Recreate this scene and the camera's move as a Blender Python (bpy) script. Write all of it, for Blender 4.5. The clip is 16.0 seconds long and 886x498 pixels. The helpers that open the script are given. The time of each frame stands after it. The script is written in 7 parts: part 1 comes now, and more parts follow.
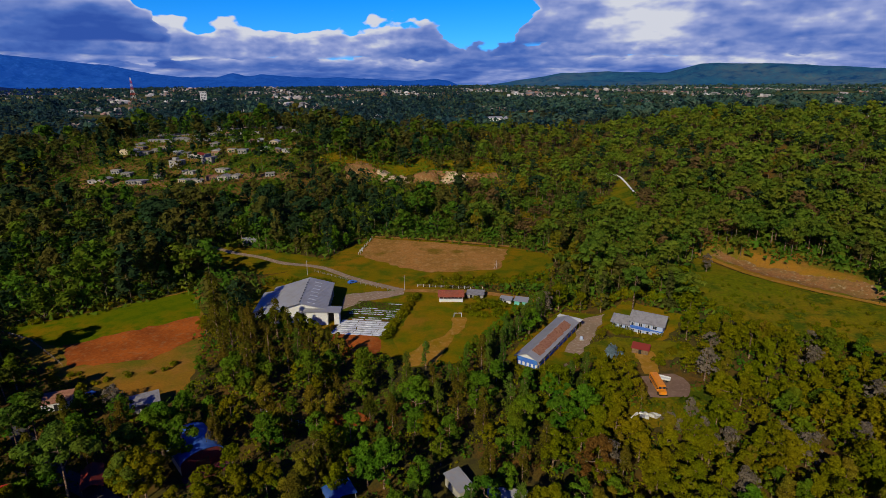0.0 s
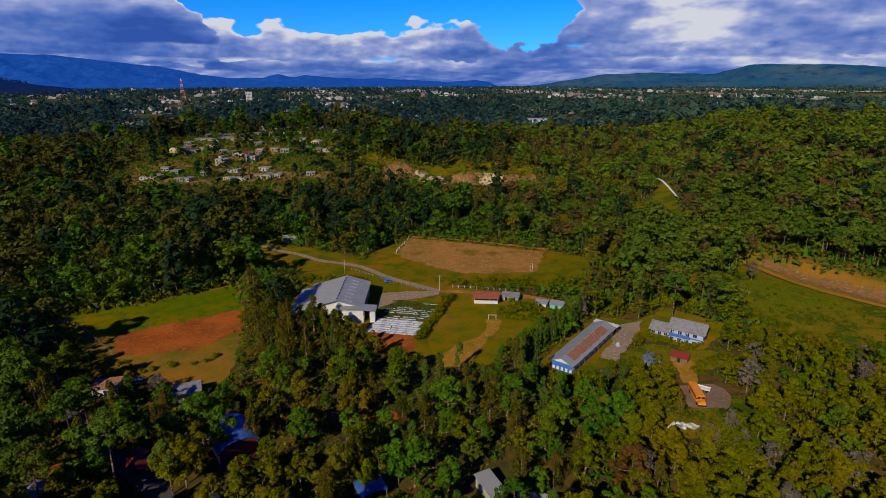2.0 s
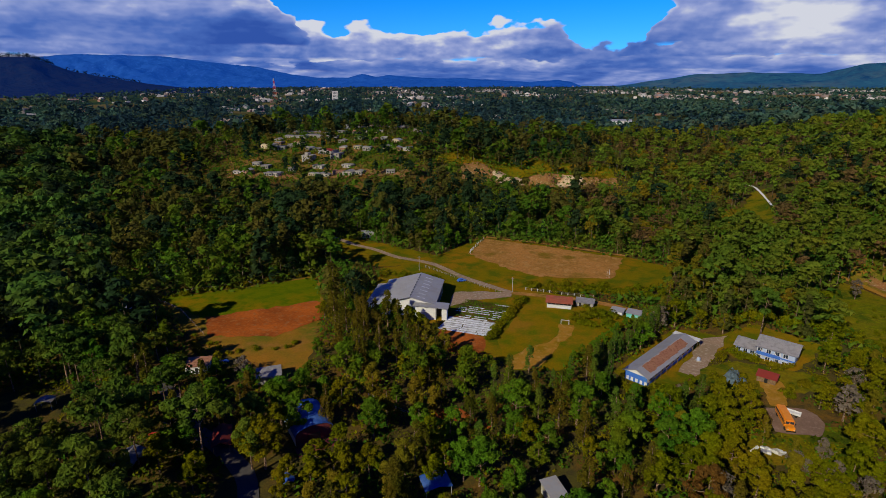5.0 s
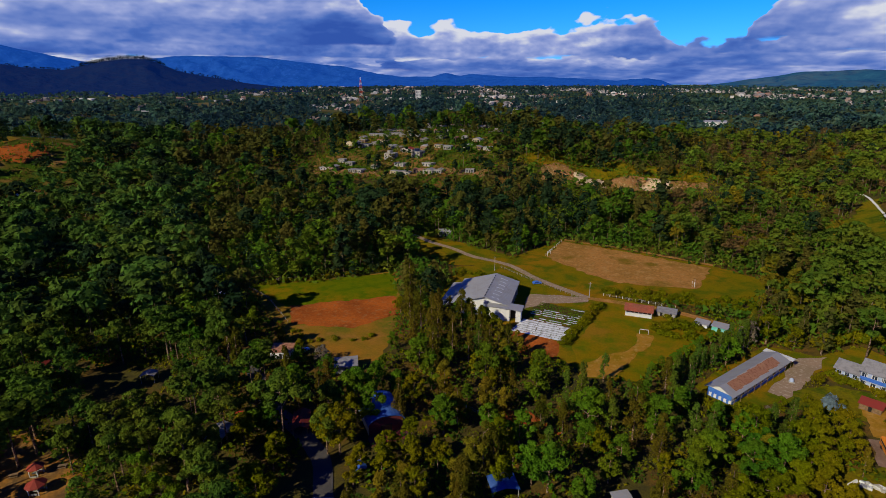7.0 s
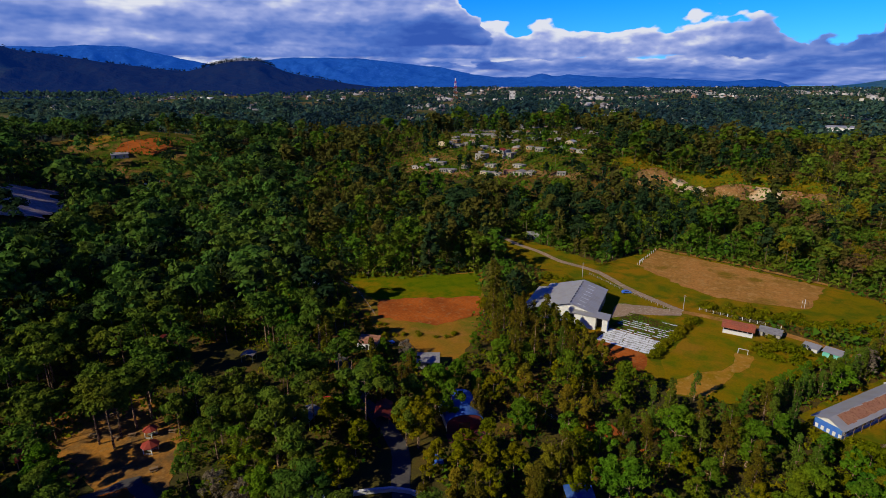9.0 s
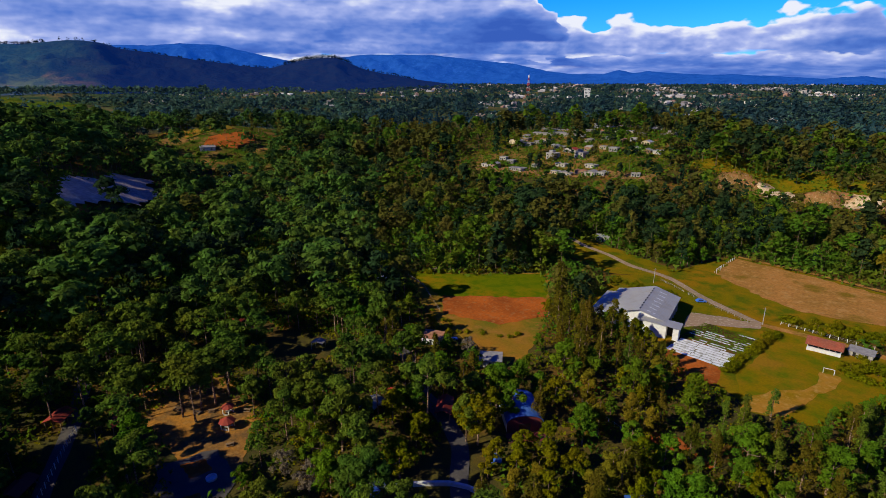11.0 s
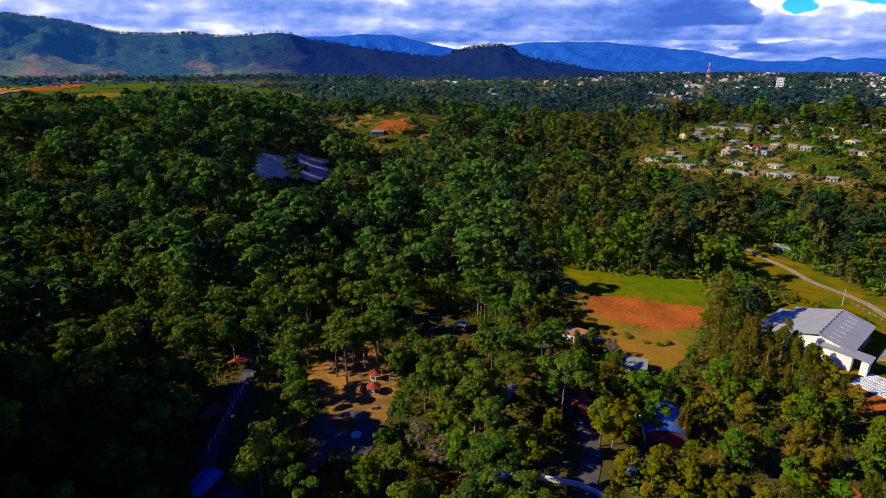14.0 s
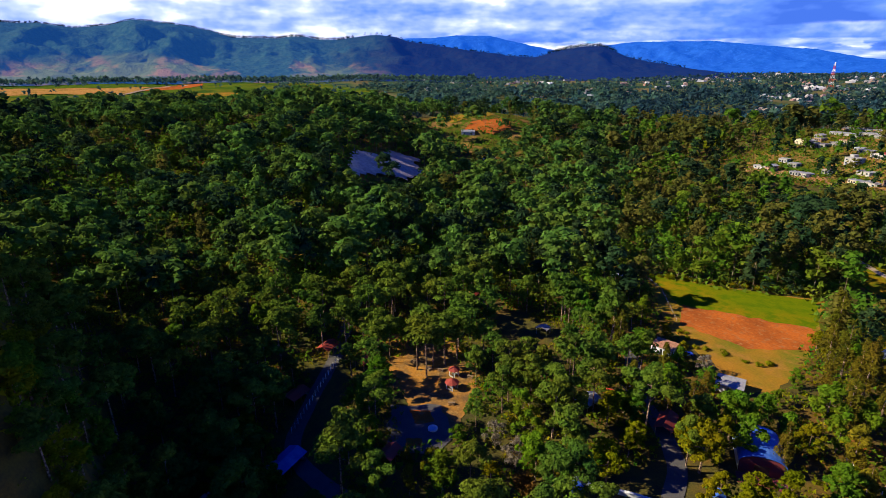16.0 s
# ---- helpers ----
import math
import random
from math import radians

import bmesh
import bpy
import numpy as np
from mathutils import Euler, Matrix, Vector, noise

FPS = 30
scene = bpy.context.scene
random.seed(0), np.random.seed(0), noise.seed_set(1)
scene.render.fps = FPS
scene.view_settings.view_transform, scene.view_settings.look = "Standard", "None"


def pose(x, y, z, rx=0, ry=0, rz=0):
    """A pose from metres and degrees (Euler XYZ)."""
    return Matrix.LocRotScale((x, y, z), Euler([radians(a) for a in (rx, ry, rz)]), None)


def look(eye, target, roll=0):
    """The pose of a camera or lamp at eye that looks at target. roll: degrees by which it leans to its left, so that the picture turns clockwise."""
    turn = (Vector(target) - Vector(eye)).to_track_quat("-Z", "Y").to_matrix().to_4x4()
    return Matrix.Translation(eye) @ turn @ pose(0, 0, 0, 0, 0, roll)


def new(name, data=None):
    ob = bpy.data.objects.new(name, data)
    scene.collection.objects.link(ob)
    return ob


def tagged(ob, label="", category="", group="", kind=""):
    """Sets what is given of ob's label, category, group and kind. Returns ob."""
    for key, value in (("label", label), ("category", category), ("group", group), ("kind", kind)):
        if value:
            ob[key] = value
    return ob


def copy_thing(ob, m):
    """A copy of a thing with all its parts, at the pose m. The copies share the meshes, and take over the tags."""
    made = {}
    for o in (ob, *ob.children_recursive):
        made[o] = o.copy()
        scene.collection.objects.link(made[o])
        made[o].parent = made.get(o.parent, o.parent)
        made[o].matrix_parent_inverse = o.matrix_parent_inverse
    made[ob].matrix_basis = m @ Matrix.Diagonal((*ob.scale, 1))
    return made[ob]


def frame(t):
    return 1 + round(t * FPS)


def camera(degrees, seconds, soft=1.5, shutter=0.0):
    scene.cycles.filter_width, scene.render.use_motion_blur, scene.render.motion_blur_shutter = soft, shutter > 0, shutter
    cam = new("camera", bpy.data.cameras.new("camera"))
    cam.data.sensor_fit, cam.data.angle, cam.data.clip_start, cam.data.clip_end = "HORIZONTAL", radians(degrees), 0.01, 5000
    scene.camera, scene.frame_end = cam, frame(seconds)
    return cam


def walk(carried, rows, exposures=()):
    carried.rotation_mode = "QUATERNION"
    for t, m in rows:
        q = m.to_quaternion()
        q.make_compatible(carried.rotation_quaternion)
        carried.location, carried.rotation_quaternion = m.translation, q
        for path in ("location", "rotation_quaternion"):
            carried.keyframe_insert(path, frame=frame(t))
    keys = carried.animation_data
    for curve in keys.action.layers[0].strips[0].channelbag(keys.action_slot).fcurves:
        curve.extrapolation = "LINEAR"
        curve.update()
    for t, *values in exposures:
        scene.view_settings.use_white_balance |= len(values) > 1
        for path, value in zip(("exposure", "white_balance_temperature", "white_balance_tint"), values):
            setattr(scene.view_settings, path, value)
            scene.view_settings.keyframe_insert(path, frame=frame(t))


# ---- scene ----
from mathutils import geometry

# ---------------------------------------------------------------- camera
cam = camera(78.5, 16.0, soft=0.55)
EYE = 90.0
ROWS = [
    (0, -0, 0, -0, 0, -17.31, 0.29),
    (0.5, 0.02, -0.21, -0, 1.47, -17.25, 0.22),
    (1, 0.11, -0.34, 0.02, 2.74, -17.2, 0.23),
    (1.5, 0.18, -0.42, 0.09, 3.56, -17.19, 0.17),
    (2, 0.16, -0.42, 0.15, 4.04, -17.19, 0.2),
    (2.5, 0.11, -0.51, 0.31, 4.96, -17.18, 0.21),
    (3, 0.1, -0.69, 0.43, 6.57, -17.16, 0.16),
    (3.5, 0.13, -0.91, 0.49, 8.16, -17.13, 0.14),
    (3.7, 0.14, -1, 0.52, 8.79, -17.12, 0.13),
    (5.8, -0.15, -1.35, 0.68, 14.99, -17.24, 0.14),
    (6, -0.12, -1.44, 0.76, 15.91, -17.24, 0.16),
    (6.5, -0.04, -1.65, 0.97, 18.21, -17.26, 0.2),
    (7, -0.06, -2.06, 1.37, 20.52, -17.29, 0.23),
    (7.5, 0.01, -2.34, 1.61, 22.42, -17.29, 0.23),
    (8, 0.05, -2.51, 1.71, 24.75, -17.28, 0.23),
    (8.5, 0.08, -2.72, 1.81, 27.73, -17.24, 0.21),
    (9, 0.16, -2.96, 1.88, 30.04, -17.21, 0.17),
    (9.5, 0.24, -3.38, 2.16, 32.41, -17.21, 0.12),
    (9.7, 0.26, -3.51, 2.25, 33.31, -17.21, 0.12),
    (11.8, 0.57, -4.13, 2.97, 39.84, -17.79, 0.06),
    (12, 0.57, -4.13, 2.97, 40.69, -17.85, 0.06),
    (12.5, 0.37, -4.14, 3.04, 44.02, -18.14, 0.07),
    (13, 0.71, -4.38, 3.24, 48.08, -18.42, 0.07),
    (13.5, 1.07, -4.71, 3.44, 51.32, -18.59, 0.06),
    (14, 1.44, -4.6, 3.53, 53.77, -18.63, 0.16),
    (14.5, 1.78, -4.49, 3.38, 56.83, -18.59, 0.2),
    (15, 1.67, -4.66, 3.05, 58.69, -18.54, 0.24),
    (15.5, 1.61, -4.7, 2.98, 60.88, -18.52, 0.27),
    (16, 1.57, -4.67, 2.86, 63.2, -18.5, 0.28),
]
walk(cam, [(t, pose(x, y, EYE + z, 90 + pitch, roll, yaw)) for t, x, y, z, yaw, pitch, roll in ROWS],
     exposures=((0, -0.4), (3.5, -0.4), (9, -0.2), (12.5, 0.17), (14, 0.42), (16, 0.85)))

# ---------------------------------------------------------------- sky and sun
SUN_LEFT, SUN_UP = 154.0, 32.0      # degrees left of +y, degrees above the horizon


def node(nt, kind, at=None, **values):
    n = nt.nodes.new(kind)
    for key, value in values.items():
        n.inputs[key].default_value = value
    return n


def calc(nt, op, a, b=None, clamp=False):
    n = nt.nodes.new("ShaderNodeMath")
    n.operation, n.use_clamp = op, clamp
    for i, v in enumerate((a, b)):
        if v is None:
            continue
        if isinstance(v, (int, float)):
            n.inputs[i].default_value = v
        else:
            nt.links.new(v, n.inputs[i])
    return n.outputs[0]


def blend(nt, fac, a, b, mode="MIX"):
    n = nt.nodes.new("ShaderNodeMix")
    n.data_type, n.blend_type, n.clamp_factor = "RGBA", mode, True
    for sock, v in ((n.inputs[0], fac), (n.inputs[6], a), (n.inputs[7], b)):
        if isinstance(v, (int, float)):
            sock.default_value = v
        elif isinstance(v, tuple):
            sock.default_value = (*v, 1.0)[:4]
        else:
            nt.links.new(v, sock)
    return n.outputs[2]


def ramp(nt, fac, stops, smooth=False):
    n = nt.nodes.new("ShaderNodeValToRGB")
    n.color_ramp.interpolation = "EASE" if smooth else "LINEAR"
    el = n.color_ramp.elements
    while len(el) < len(stops):
        el.new(0.5)
    for e, (p, c) in zip(el, stops):
        e.position = p
        e.color = (*c, 1.0) if isinstance(c, tuple) else (c, c, c, 1.0)
    nt.links.new(fac, n.inputs[0])
    return n.outputs[0]


def noise_tex(nt, coords, scale, detail=4.0, rough=0.55, distortion=0.0):
    n = node(nt, "ShaderNodeTexNoise", Scale=scale, Detail=detail, Roughness=rough, Distortion=distortion)
    if coords is not None:
        nt.links.new(coords, n.inputs["Vector"])
    return n.outputs["Fac"]


def make_world():
    w = bpy.data.worlds.new("sky")
    w.use_nodes = True
    scene.world = w
    nt = w.node_tree
    nt.nodes.clear()
    sky = nt.nodes.new("ShaderNodeTexSky")
    sky.sky_type, sky.sun_disc = "NISHITA", False
    sky.sun_elevation, sky.sun_rotation = radians(SUN_UP), radians(-SUN_LEFT)
    sky.altitude, sky.air_density, sky.dust_density, sky.ozone_density = 1800, 1.0, 0.2, 3.0
    tc = nt.nodes.new("ShaderNodeTexCoord")
    sep = nt.nodes.new("ShaderNodeSeparateXYZ")
    nt.links.new(tc.outputs["Generated"], sep.inputs[0])
    x, y, z = sep.outputs
    deg = 57.29578
    az = calc(nt, "MULTIPLY", calc(nt, "ARCTAN2", calc(nt, "MULTIPLY", x, -1.0), y), deg)
    el = calc(nt, "MULTIPLY", calc(nt, "ARCSINE", z), deg)

    def at(sa, se, seed, da=0.0, de=0.0):
        comb = nt.nodes.new("ShaderNodeCombineXYZ")
        nt.links.new(calc(nt, "MULTIPLY", calc(nt, "ADD", az, da), sa), comb.inputs[0])
        nt.links.new(calc(nt, "MULTIPLY", calc(nt, "ADD", el, de), se), comb.inputs[1])
        comb.inputs[2].default_value = seed
        return comb.outputs[0]

    def billow(sa, se, seed, da=0.0, de=0.0):
        """Heaped cauliflower relief about zero."""
        p = at(sa, se, seed, da, de)
        v = nt.nodes.new("ShaderNodeTexVoronoi")
        v.feature = "SMOOTH_F1"
        for key, value in (("Scale", 1.3), ("Detail", 3.0), ("Roughness", 0.5), ("Smoothness", 0.8)):
            v.inputs[key].default_value = value
        nt.links.new(p, v.inputs["Vector"])
        n = noise_tex(nt, p, 0.7, 7.0, 0.52, 0.2)
        return calc(nt, "ADD", calc(nt, "SUBTRACT", n, 0.5), calc(nt, "MULTIPLY", calc(nt, "SUBTRACT", 0.42, v.outputs["Distance"]), 0.30))

    def by_bearing(stops):
        """A height in degrees that changes with the bearing."""
        f = calc(nt, "DIVIDE", calc(nt, "ADD", az, 50.0), 170.0, clamp=True)
        c = ramp(nt, f, [((a + 50.0) / 170.0, h / 15.0) for a, h in stops])
        return calc(nt, "MULTIPLY", c, 15.0)

    dim = ramp(nt, calc(nt, "DIVIDE", el, 90.0), ((0.02, (0.020, 0.085, 0.19)), (0.09, (0.003, 0.078, 0.175)), (0.32, (0.002, 0.018, 0.110))))
    colour = blend(nt, 1.0, sky.outputs[0], dim, "MULTIPLY")
    fade = ramp(nt, calc(nt, "DIVIDE", el, 90.0), ((0.11, 1.0), (0.26, 0.08)))

    tower = ((-50, 7.0), (-14, 6.0), (-9, 3.6), (-5, 3.5), (-1, 4.6), (1.5, 6.0), (3.5, 5.3), (6.8, 6.0), (9, 5.4), (12, 5.6), (15.5, 5.0), (17.5, 5.7), (19.8, 6.5), (22.5, 5.7), (27, 6.0), (32, 7.0), (60, 7.0), (75, 7.0), (120, 7.0))
    high = ((-50, 14), (-18, 14), (-11, 9.5), (-8, 7.2), (-6.2, 3.0), (0, 1.0), (22, 1.0), (25.5, 4.2), (27.5, 7.0), (31, 14), (70, 14), (84, 9.5), (90, 7.2), (95, 9.0), (100, 8.0), (120, 12))
    # far banks first: base, depth of shading, top, roughness of the outline, cell size, seed, lift of the light
    layers = (
        (-0.6, 3.5, 3.0, 1.2, (0.24, 1.3), 3.1, 0.02),
        (0.9, 2.2, 2.9, 2.2, (0.28, 0.85), 7.7, 0.05),
        (2.0, 3.4, tower, 2.4, (0.26, 0.46), 12.4, 0.13),
        (3.2, 6.5, high, 3.4, (0.18, 0.32), 21.9, 0.13),
    )
    for base, depth, top, rough, (sa, se), seed, lift in layers:
        lump = billow(sa, se, seed)
        above = billow(sa, se, seed, 0.4, 0.24 / se)
        crown = by_bearing(top) if isinstance(top, tuple) else calc(nt, "ADD", calc(nt, "MULTIPLY", noise_tex(nt, at(0.11, 0.0, seed), 1.0, 2.0), 3.4), top - 1.9)
        sway = calc(nt, "MULTIPLY", calc(nt, "SUBTRACT", noise_tex(nt, at(0.16, 0.34, seed + 9), 1.0, 3.0), 0.5), 2.4 * rough)
        q = calc(nt, "ADD", calc(nt, "ADD", calc(nt, "SUBTRACT", crown, el), sway), calc(nt, "MULTIPLY", lump, 1.3 * rough))
        mask = ramp(nt, q, ((0.0, 0.0), (0.30, 1.0)), True)
        foot = calc(nt, "ADD", calc(nt, "SUBTRACT", el, base), calc(nt, "MULTIPLY", noise_tex(nt, at(0.22, 1.2, seed + 5), 1.0, 4.0), 0.9))
        mask = calc(nt, "MULTIPLY", mask, ramp(nt, foot, ((0.30, 0.0), (0.75, 1.0)), True))
        rel = calc(nt, "DIVIDE", calc(nt, "SUBTRACT", el, base), depth, clamp=True)
        broad = calc(nt, "MULTIPLY", calc(nt, "SUBTRACT", noise_tex(nt, at(0.075, 0.26, seed + 2), 1.0, 4.0, 0.6), 0.5), 2.1)
        rim = calc(nt, "MULTIPLY", ramp(nt, q, ((0.05, 1.0), (0.95, 0.0)), True), 0.22)
        lit = calc(nt, "ADD", calc(nt, "MULTIPLY", rel, 0.42), calc(nt, "MULTIPLY", calc(nt, "SUBTRACT", lump, above), 1.15))
        lit = calc(nt, "ADD", calc(nt, "ADD", lit, broad), calc(nt, "ADD", rim, 0.30 + lift))
        if top is high:
            # the heavy flat base over the town, the bright banks beside the blue gap and in the west
            for a0, e0, wa, we, amount in ((31, 3.6, 6, 1.5, -0.55), (-17, 6.0, 8, 3.0, 0.32), (93, 6.0, 13, 4.0, 0.30), (48, 6.5, 9, 2.5, 0.10)):
                da = calc(nt, "DIVIDE", calc(nt, "SUBTRACT", az, a0), wa)
                de = calc(nt, "DIVIDE", calc(nt, "SUBTRACT", el, e0), we)
                g = calc(nt, "EXPONENT", calc(nt, "MULTIPLY", calc(nt, "ADD", calc(nt, "MULTIPLY", da, da), calc(nt, "MULTIPLY", de, de)), -1.0))
                lit = calc(nt, "ADD", lit, calc(nt, "MULTIPLY", g, amount))
        cloud = ramp(nt, lit, ((0.0, (0.040, 0.115, 0.50)), (0.28, (0.085, 0.19, 0.62)), (0.52, (0.20, 0.30, 0.72)), (0.74, (0.39, 0.47, 0.85)), (0.98, (0.84, 0.87, 0.98))))
        colour = blend(nt, calc(nt, "MULTIPLY", mask, fade), colour, cloud)
    bg = nt.nodes.new("ShaderNodeBackground")
    bg.inputs[1].default_value = 1.0
    nt.links.new(colour, bg.inputs[0])
    out = nt.nodes.new("ShaderNodeOutputWorld")
    nt.links.new(bg.outputs[0], out.inputs[0])


make_world()
lamp = bpy.data.lights.new("sun", "SUN")
lamp.energy, lamp.angle, lamp.color = 5.5, radians(0.5), (1.0, 0.90, 0.62)
sun = new("sun", lamp)
_a, _e = radians(SUN_LEFT), radians(SUN_UP)
sun.matrix_world = look((-math.sin(_a) * math.cos(_e) * 500, math.cos(_a) * math.cos(_e) * 500, math.sin(_e) * 500), (0, 0, 0))

# ---------------------------------------------------------------- materials
def material(name, base, rough=0.8, spec=0.25, metal=0.0, mottled=None, fine=None, bump=0.0, bump_scale=20.0, per_object=0.0):
    """base: colour; mottled: (scale per metre, second colour, amount); fine: (scale, darkening); all in object or world space."""
    m = bpy.data.materials.new(name)
    m.use_nodes = True
    nt = m.node_tree
    b = nt.nodes["Principled BSDF"]
    geo = nt.nodes.new("ShaderNodeNewGeometry")
    at = geo.outputs["Position"]
    c = base
    if mottled:
        for scale, other, lo, hi in mottled:
            f = ramp(nt, noise_tex(nt, at, scale, 5.0, 0.6), ((lo, 0.0), (hi, 1.0)))
            c = blend(nt, f, c, other)
    if per_object:
        info = nt.nodes.new("ShaderNodeObjectInfo")
        hsv = nt.nodes.new("ShaderNodeHueSaturation")
        nt.links.new(calc(nt, "ADD", calc(nt, "MULTIPLY", info.outputs["Random"], per_object), 1.0 - per_object / 2), hsv.inputs["Value"])
        if isinstance(c, tuple):
            hsv.inputs["Color"].default_value = (*c, 1.0)
        else:
            nt.links.new(c, hsv.inputs["Color"])
        c = hsv.outputs[0]
    if fine:
        f = ramp(nt, noise_tex(nt, at, fine[0], 3.0, 0.7), ((0.35, 0.0), (0.7, 1.0)))
        k = fine[1]
        c = blend(nt, calc(nt, "MULTIPLY", f, k), c, (0.02, 0.018, 0.012))
    if isinstance(c, tuple):
        b.inputs["Base Color"].default_value = (*c, 1.0)
    else:
        nt.links.new(c, b.inputs["Base Color"])
    b.inputs["Roughness"].default_value = rough
    b.inputs["Specular IOR Level"].default_value = spec if rough < 0.9 else 0.0
    b.inputs["Metallic"].default_value = metal
    if bump:
        bn = nt.nodes.new("ShaderNodeBump")
        bn.inputs["Strength"].default_value = bump
        bn.inputs["Distance"].default_value = 0.2
        nt.links.new(noise_tex(nt, at, bump_scale, 4.0), bn.inputs["Height"])
        nt.links.new(bn.outputs[0], b.inputs["Normal"])
    return m


def leaf_material(name, dark, light, warm, amount=0.35, glow=0.34):
    """Foliage: tone changes from tree to tree and from patch to patch, a little light passes through the leaves."""
    m = bpy.data.materials.new(name)
    m.use_nodes = True
    nt = m.node_tree
    nt.nodes.clear()
    geo = nt.nodes.new("ShaderNodeNewGeometry")
    info = nt.nodes.new("ShaderNodeObjectInfo")
    a = ramp(nt, noise_tex(nt, geo.outputs["Position"], 0.16, 2.0, 0.5), ((0.32, 0.0), (0.68, 1.0)))
    f = calc(nt, "ADD", calc(nt, "MULTIPLY", a, 0.55), calc(nt, "MULTIPLY", info.outputs["Random"], 0.45))
    c = blend(nt, f, dark, light)
    w = ramp(nt, noise_tex(nt, geo.outputs["Position"], 0.045, 3.0, 0.6), ((0.42, 0.0), (0.66, 1.0)))
    c = blend(nt, calc(nt, "MULTIPLY", w, amount), c, warm)
    tiny = calc(nt, "ADD", calc(nt, "MULTIPLY", geo.outputs["Random Per Island"], 0.5), 0.75)
    hsv = nt.nodes.new("ShaderNodeHueSaturation")
    nt.links.new(c, hsv.inputs["Color"])
    nt.links.new(tiny, hsv.inputs["Value"])
    d = nt.nodes.new("ShaderNodeBsdfDiffuse")
    t = nt.nodes.new("ShaderNodeBsdfTranslucent")
    nt.links.new(hsv.outputs[0], d.inputs[0])
    nt.links.new(hsv.outputs[0], t.inputs[0])
    mix = nt.nodes.new("ShaderNodeMixShader")
    mix.inputs[0].default_value = glow
    nt.links.new(d.outputs[0], mix.inputs[1])
    nt.links.new(t.outputs[0], mix.inputs[2])
    out = nt.nodes.new("ShaderNodeOutputMaterial")
    nt.links.new(mix.outputs[0], out.inputs[0])
    return m


M = {}
M["ground"] = material("wood_floor_and_grass", (0.110, 0.075, 0.016), 0.95, 0.1, mottled=((0.012, (0.070, 0.072, 0.016), 0.4, 0.6), (0.05, (0.20, 0.09, 0.016), 0.5, 0.68), (0.3, (0.055, 0.045, 0.020), 0.45, 0.7)), fine=(2.2, 0.5), bump=0.5, bump_scale=1.5)
def wooded_plain(m):
    """Beyond the valley the ground is dark wooded country, with distance haze put into its colour."""
    nt = m.node_tree
    b = nt.nodes["Principled BSDF"]
    geo = nt.nodes.new("ShaderNodeNewGeometry")
    sep = nt.nodes.new("ShaderNodeSeparateXYZ")
    nt.links.new(geo.outputs["Position"], sep.inputs[0])
    d = calc(nt, "SQRT", calc(nt, "ADD", calc(nt, "MULTIPLY", sep.outputs[0], sep.outputs[0]), calc(nt, "MULTIPLY", sep.outputs[1], sep.outputs[1])))
    f = ramp(nt, calc(nt, "DIVIDE", d, 3000.0), ((0.22, 0.0), (0.45, 1.0)))
    patchy = ramp(nt, noise_tex(nt, geo.outputs["Position"], 0.006, 5.0, 0.6), ((0.42, (0.016, 0.042, 0.034)), (0.52, (0.050, 0.075, 0.030)), (0.62, (0.12, 0.095, 0.045))))
    nt.links.new(blend(nt, f, b.inputs["Base Color"].links[0].from_socket, patchy), b.inputs["Base Color"])


wooded_plain(M["ground"])
M["grass"] = material("mown_grass", (0.165, 0.128, 0.003), 0.95, 0.02, mottled=((0.03, (0.25, 0.130, 0.006), 0.44, 0.62), (0.11, (0.085, 0.105, 0.004), 0.45, 0.62)), fine=(1.5, 0.3), bump=0.3, bump_scale=3)
M["bright_grass"] = material("lush_grass", (0.12, 0.135, 0.003), 0.95, 0.1, mottled=((0.03, (0.22, 0.13, 0.006), 0.45, 0.65), (0.2, (0.075, 0.12, 0.003), 0.45, 0.65)), fine=(1.5, 0.25), bump=0.3, bump_scale=3)
M["lawn"] = material("worn_lawn", (0.19, 0.128, 0.003), 0.95, 0.02, mottled=((0.035, (0.24, 0.13, 0.010), 0.5, 0.66), (0.12, (0.10, 0.12, 0.003), 0.45, 0.65)), fine=(1.5, 0.25), bump=0.3, bump_scale=3)
M["dirt"] = material("dry_earth", (0.40, 0.185, 0.050), 0.95, 0.1, mottled=((0.04, (0.29, 0.15, 0.035), 0.42, 0.62), (0.25, (0.44, 0.24, 0.085), 0.5, 0.7), (0.055, (0.20, 0.125, 0.016), 0.55, 0.66)), fine=(0.8, 0.4), bump=0.5, bump_scale=4)
M["red_dirt"] = material("red_earth", (0.42, 0.105, 0.018), 0.95, 0.02, mottled=((0.06, (0.26, 0.065, 0.014), 0.4, 0.62), (0.4, (0.33, 0.14, 0.05), 0.52, 0.72)), fine=(1.0, 0.35), bump=0.4, bump_scale=3)
M["yard"] = material("purple_brown_gravel", (0.22, 0.14, 0.105), 0.95, 0.1, mottled=((0.1, (0.15, 0.095, 0.07), 0.4, 0.62), (0.8, (0.27, 0.18, 0.14), 0.5, 0.7)), fine=(3.0, 0.2))
M["gravel"] = material("pale_gravel", (0.30, 0.205, 0.145), 0.95, 0.1, mottled=((0.1, (0.25, 0.18, 0.12), 0.4, 0.62), (0.8, (0.40, 0.32, 0.25), 0.5, 0.7)), fine=(3.0, 0.2))
M["rock"] = material("pale_cut_bank", (0.55, 0.42, 0.28), 0.9, 0.15, mottled=((0.08, (0.36, 0.22, 0.11), 0.45, 0.62), (0.5, (0.25, 0.16, 0.07), 0.55, 0.72)), fine=(0.6, 0.4), bump=0.8, bump_scale=0.8)
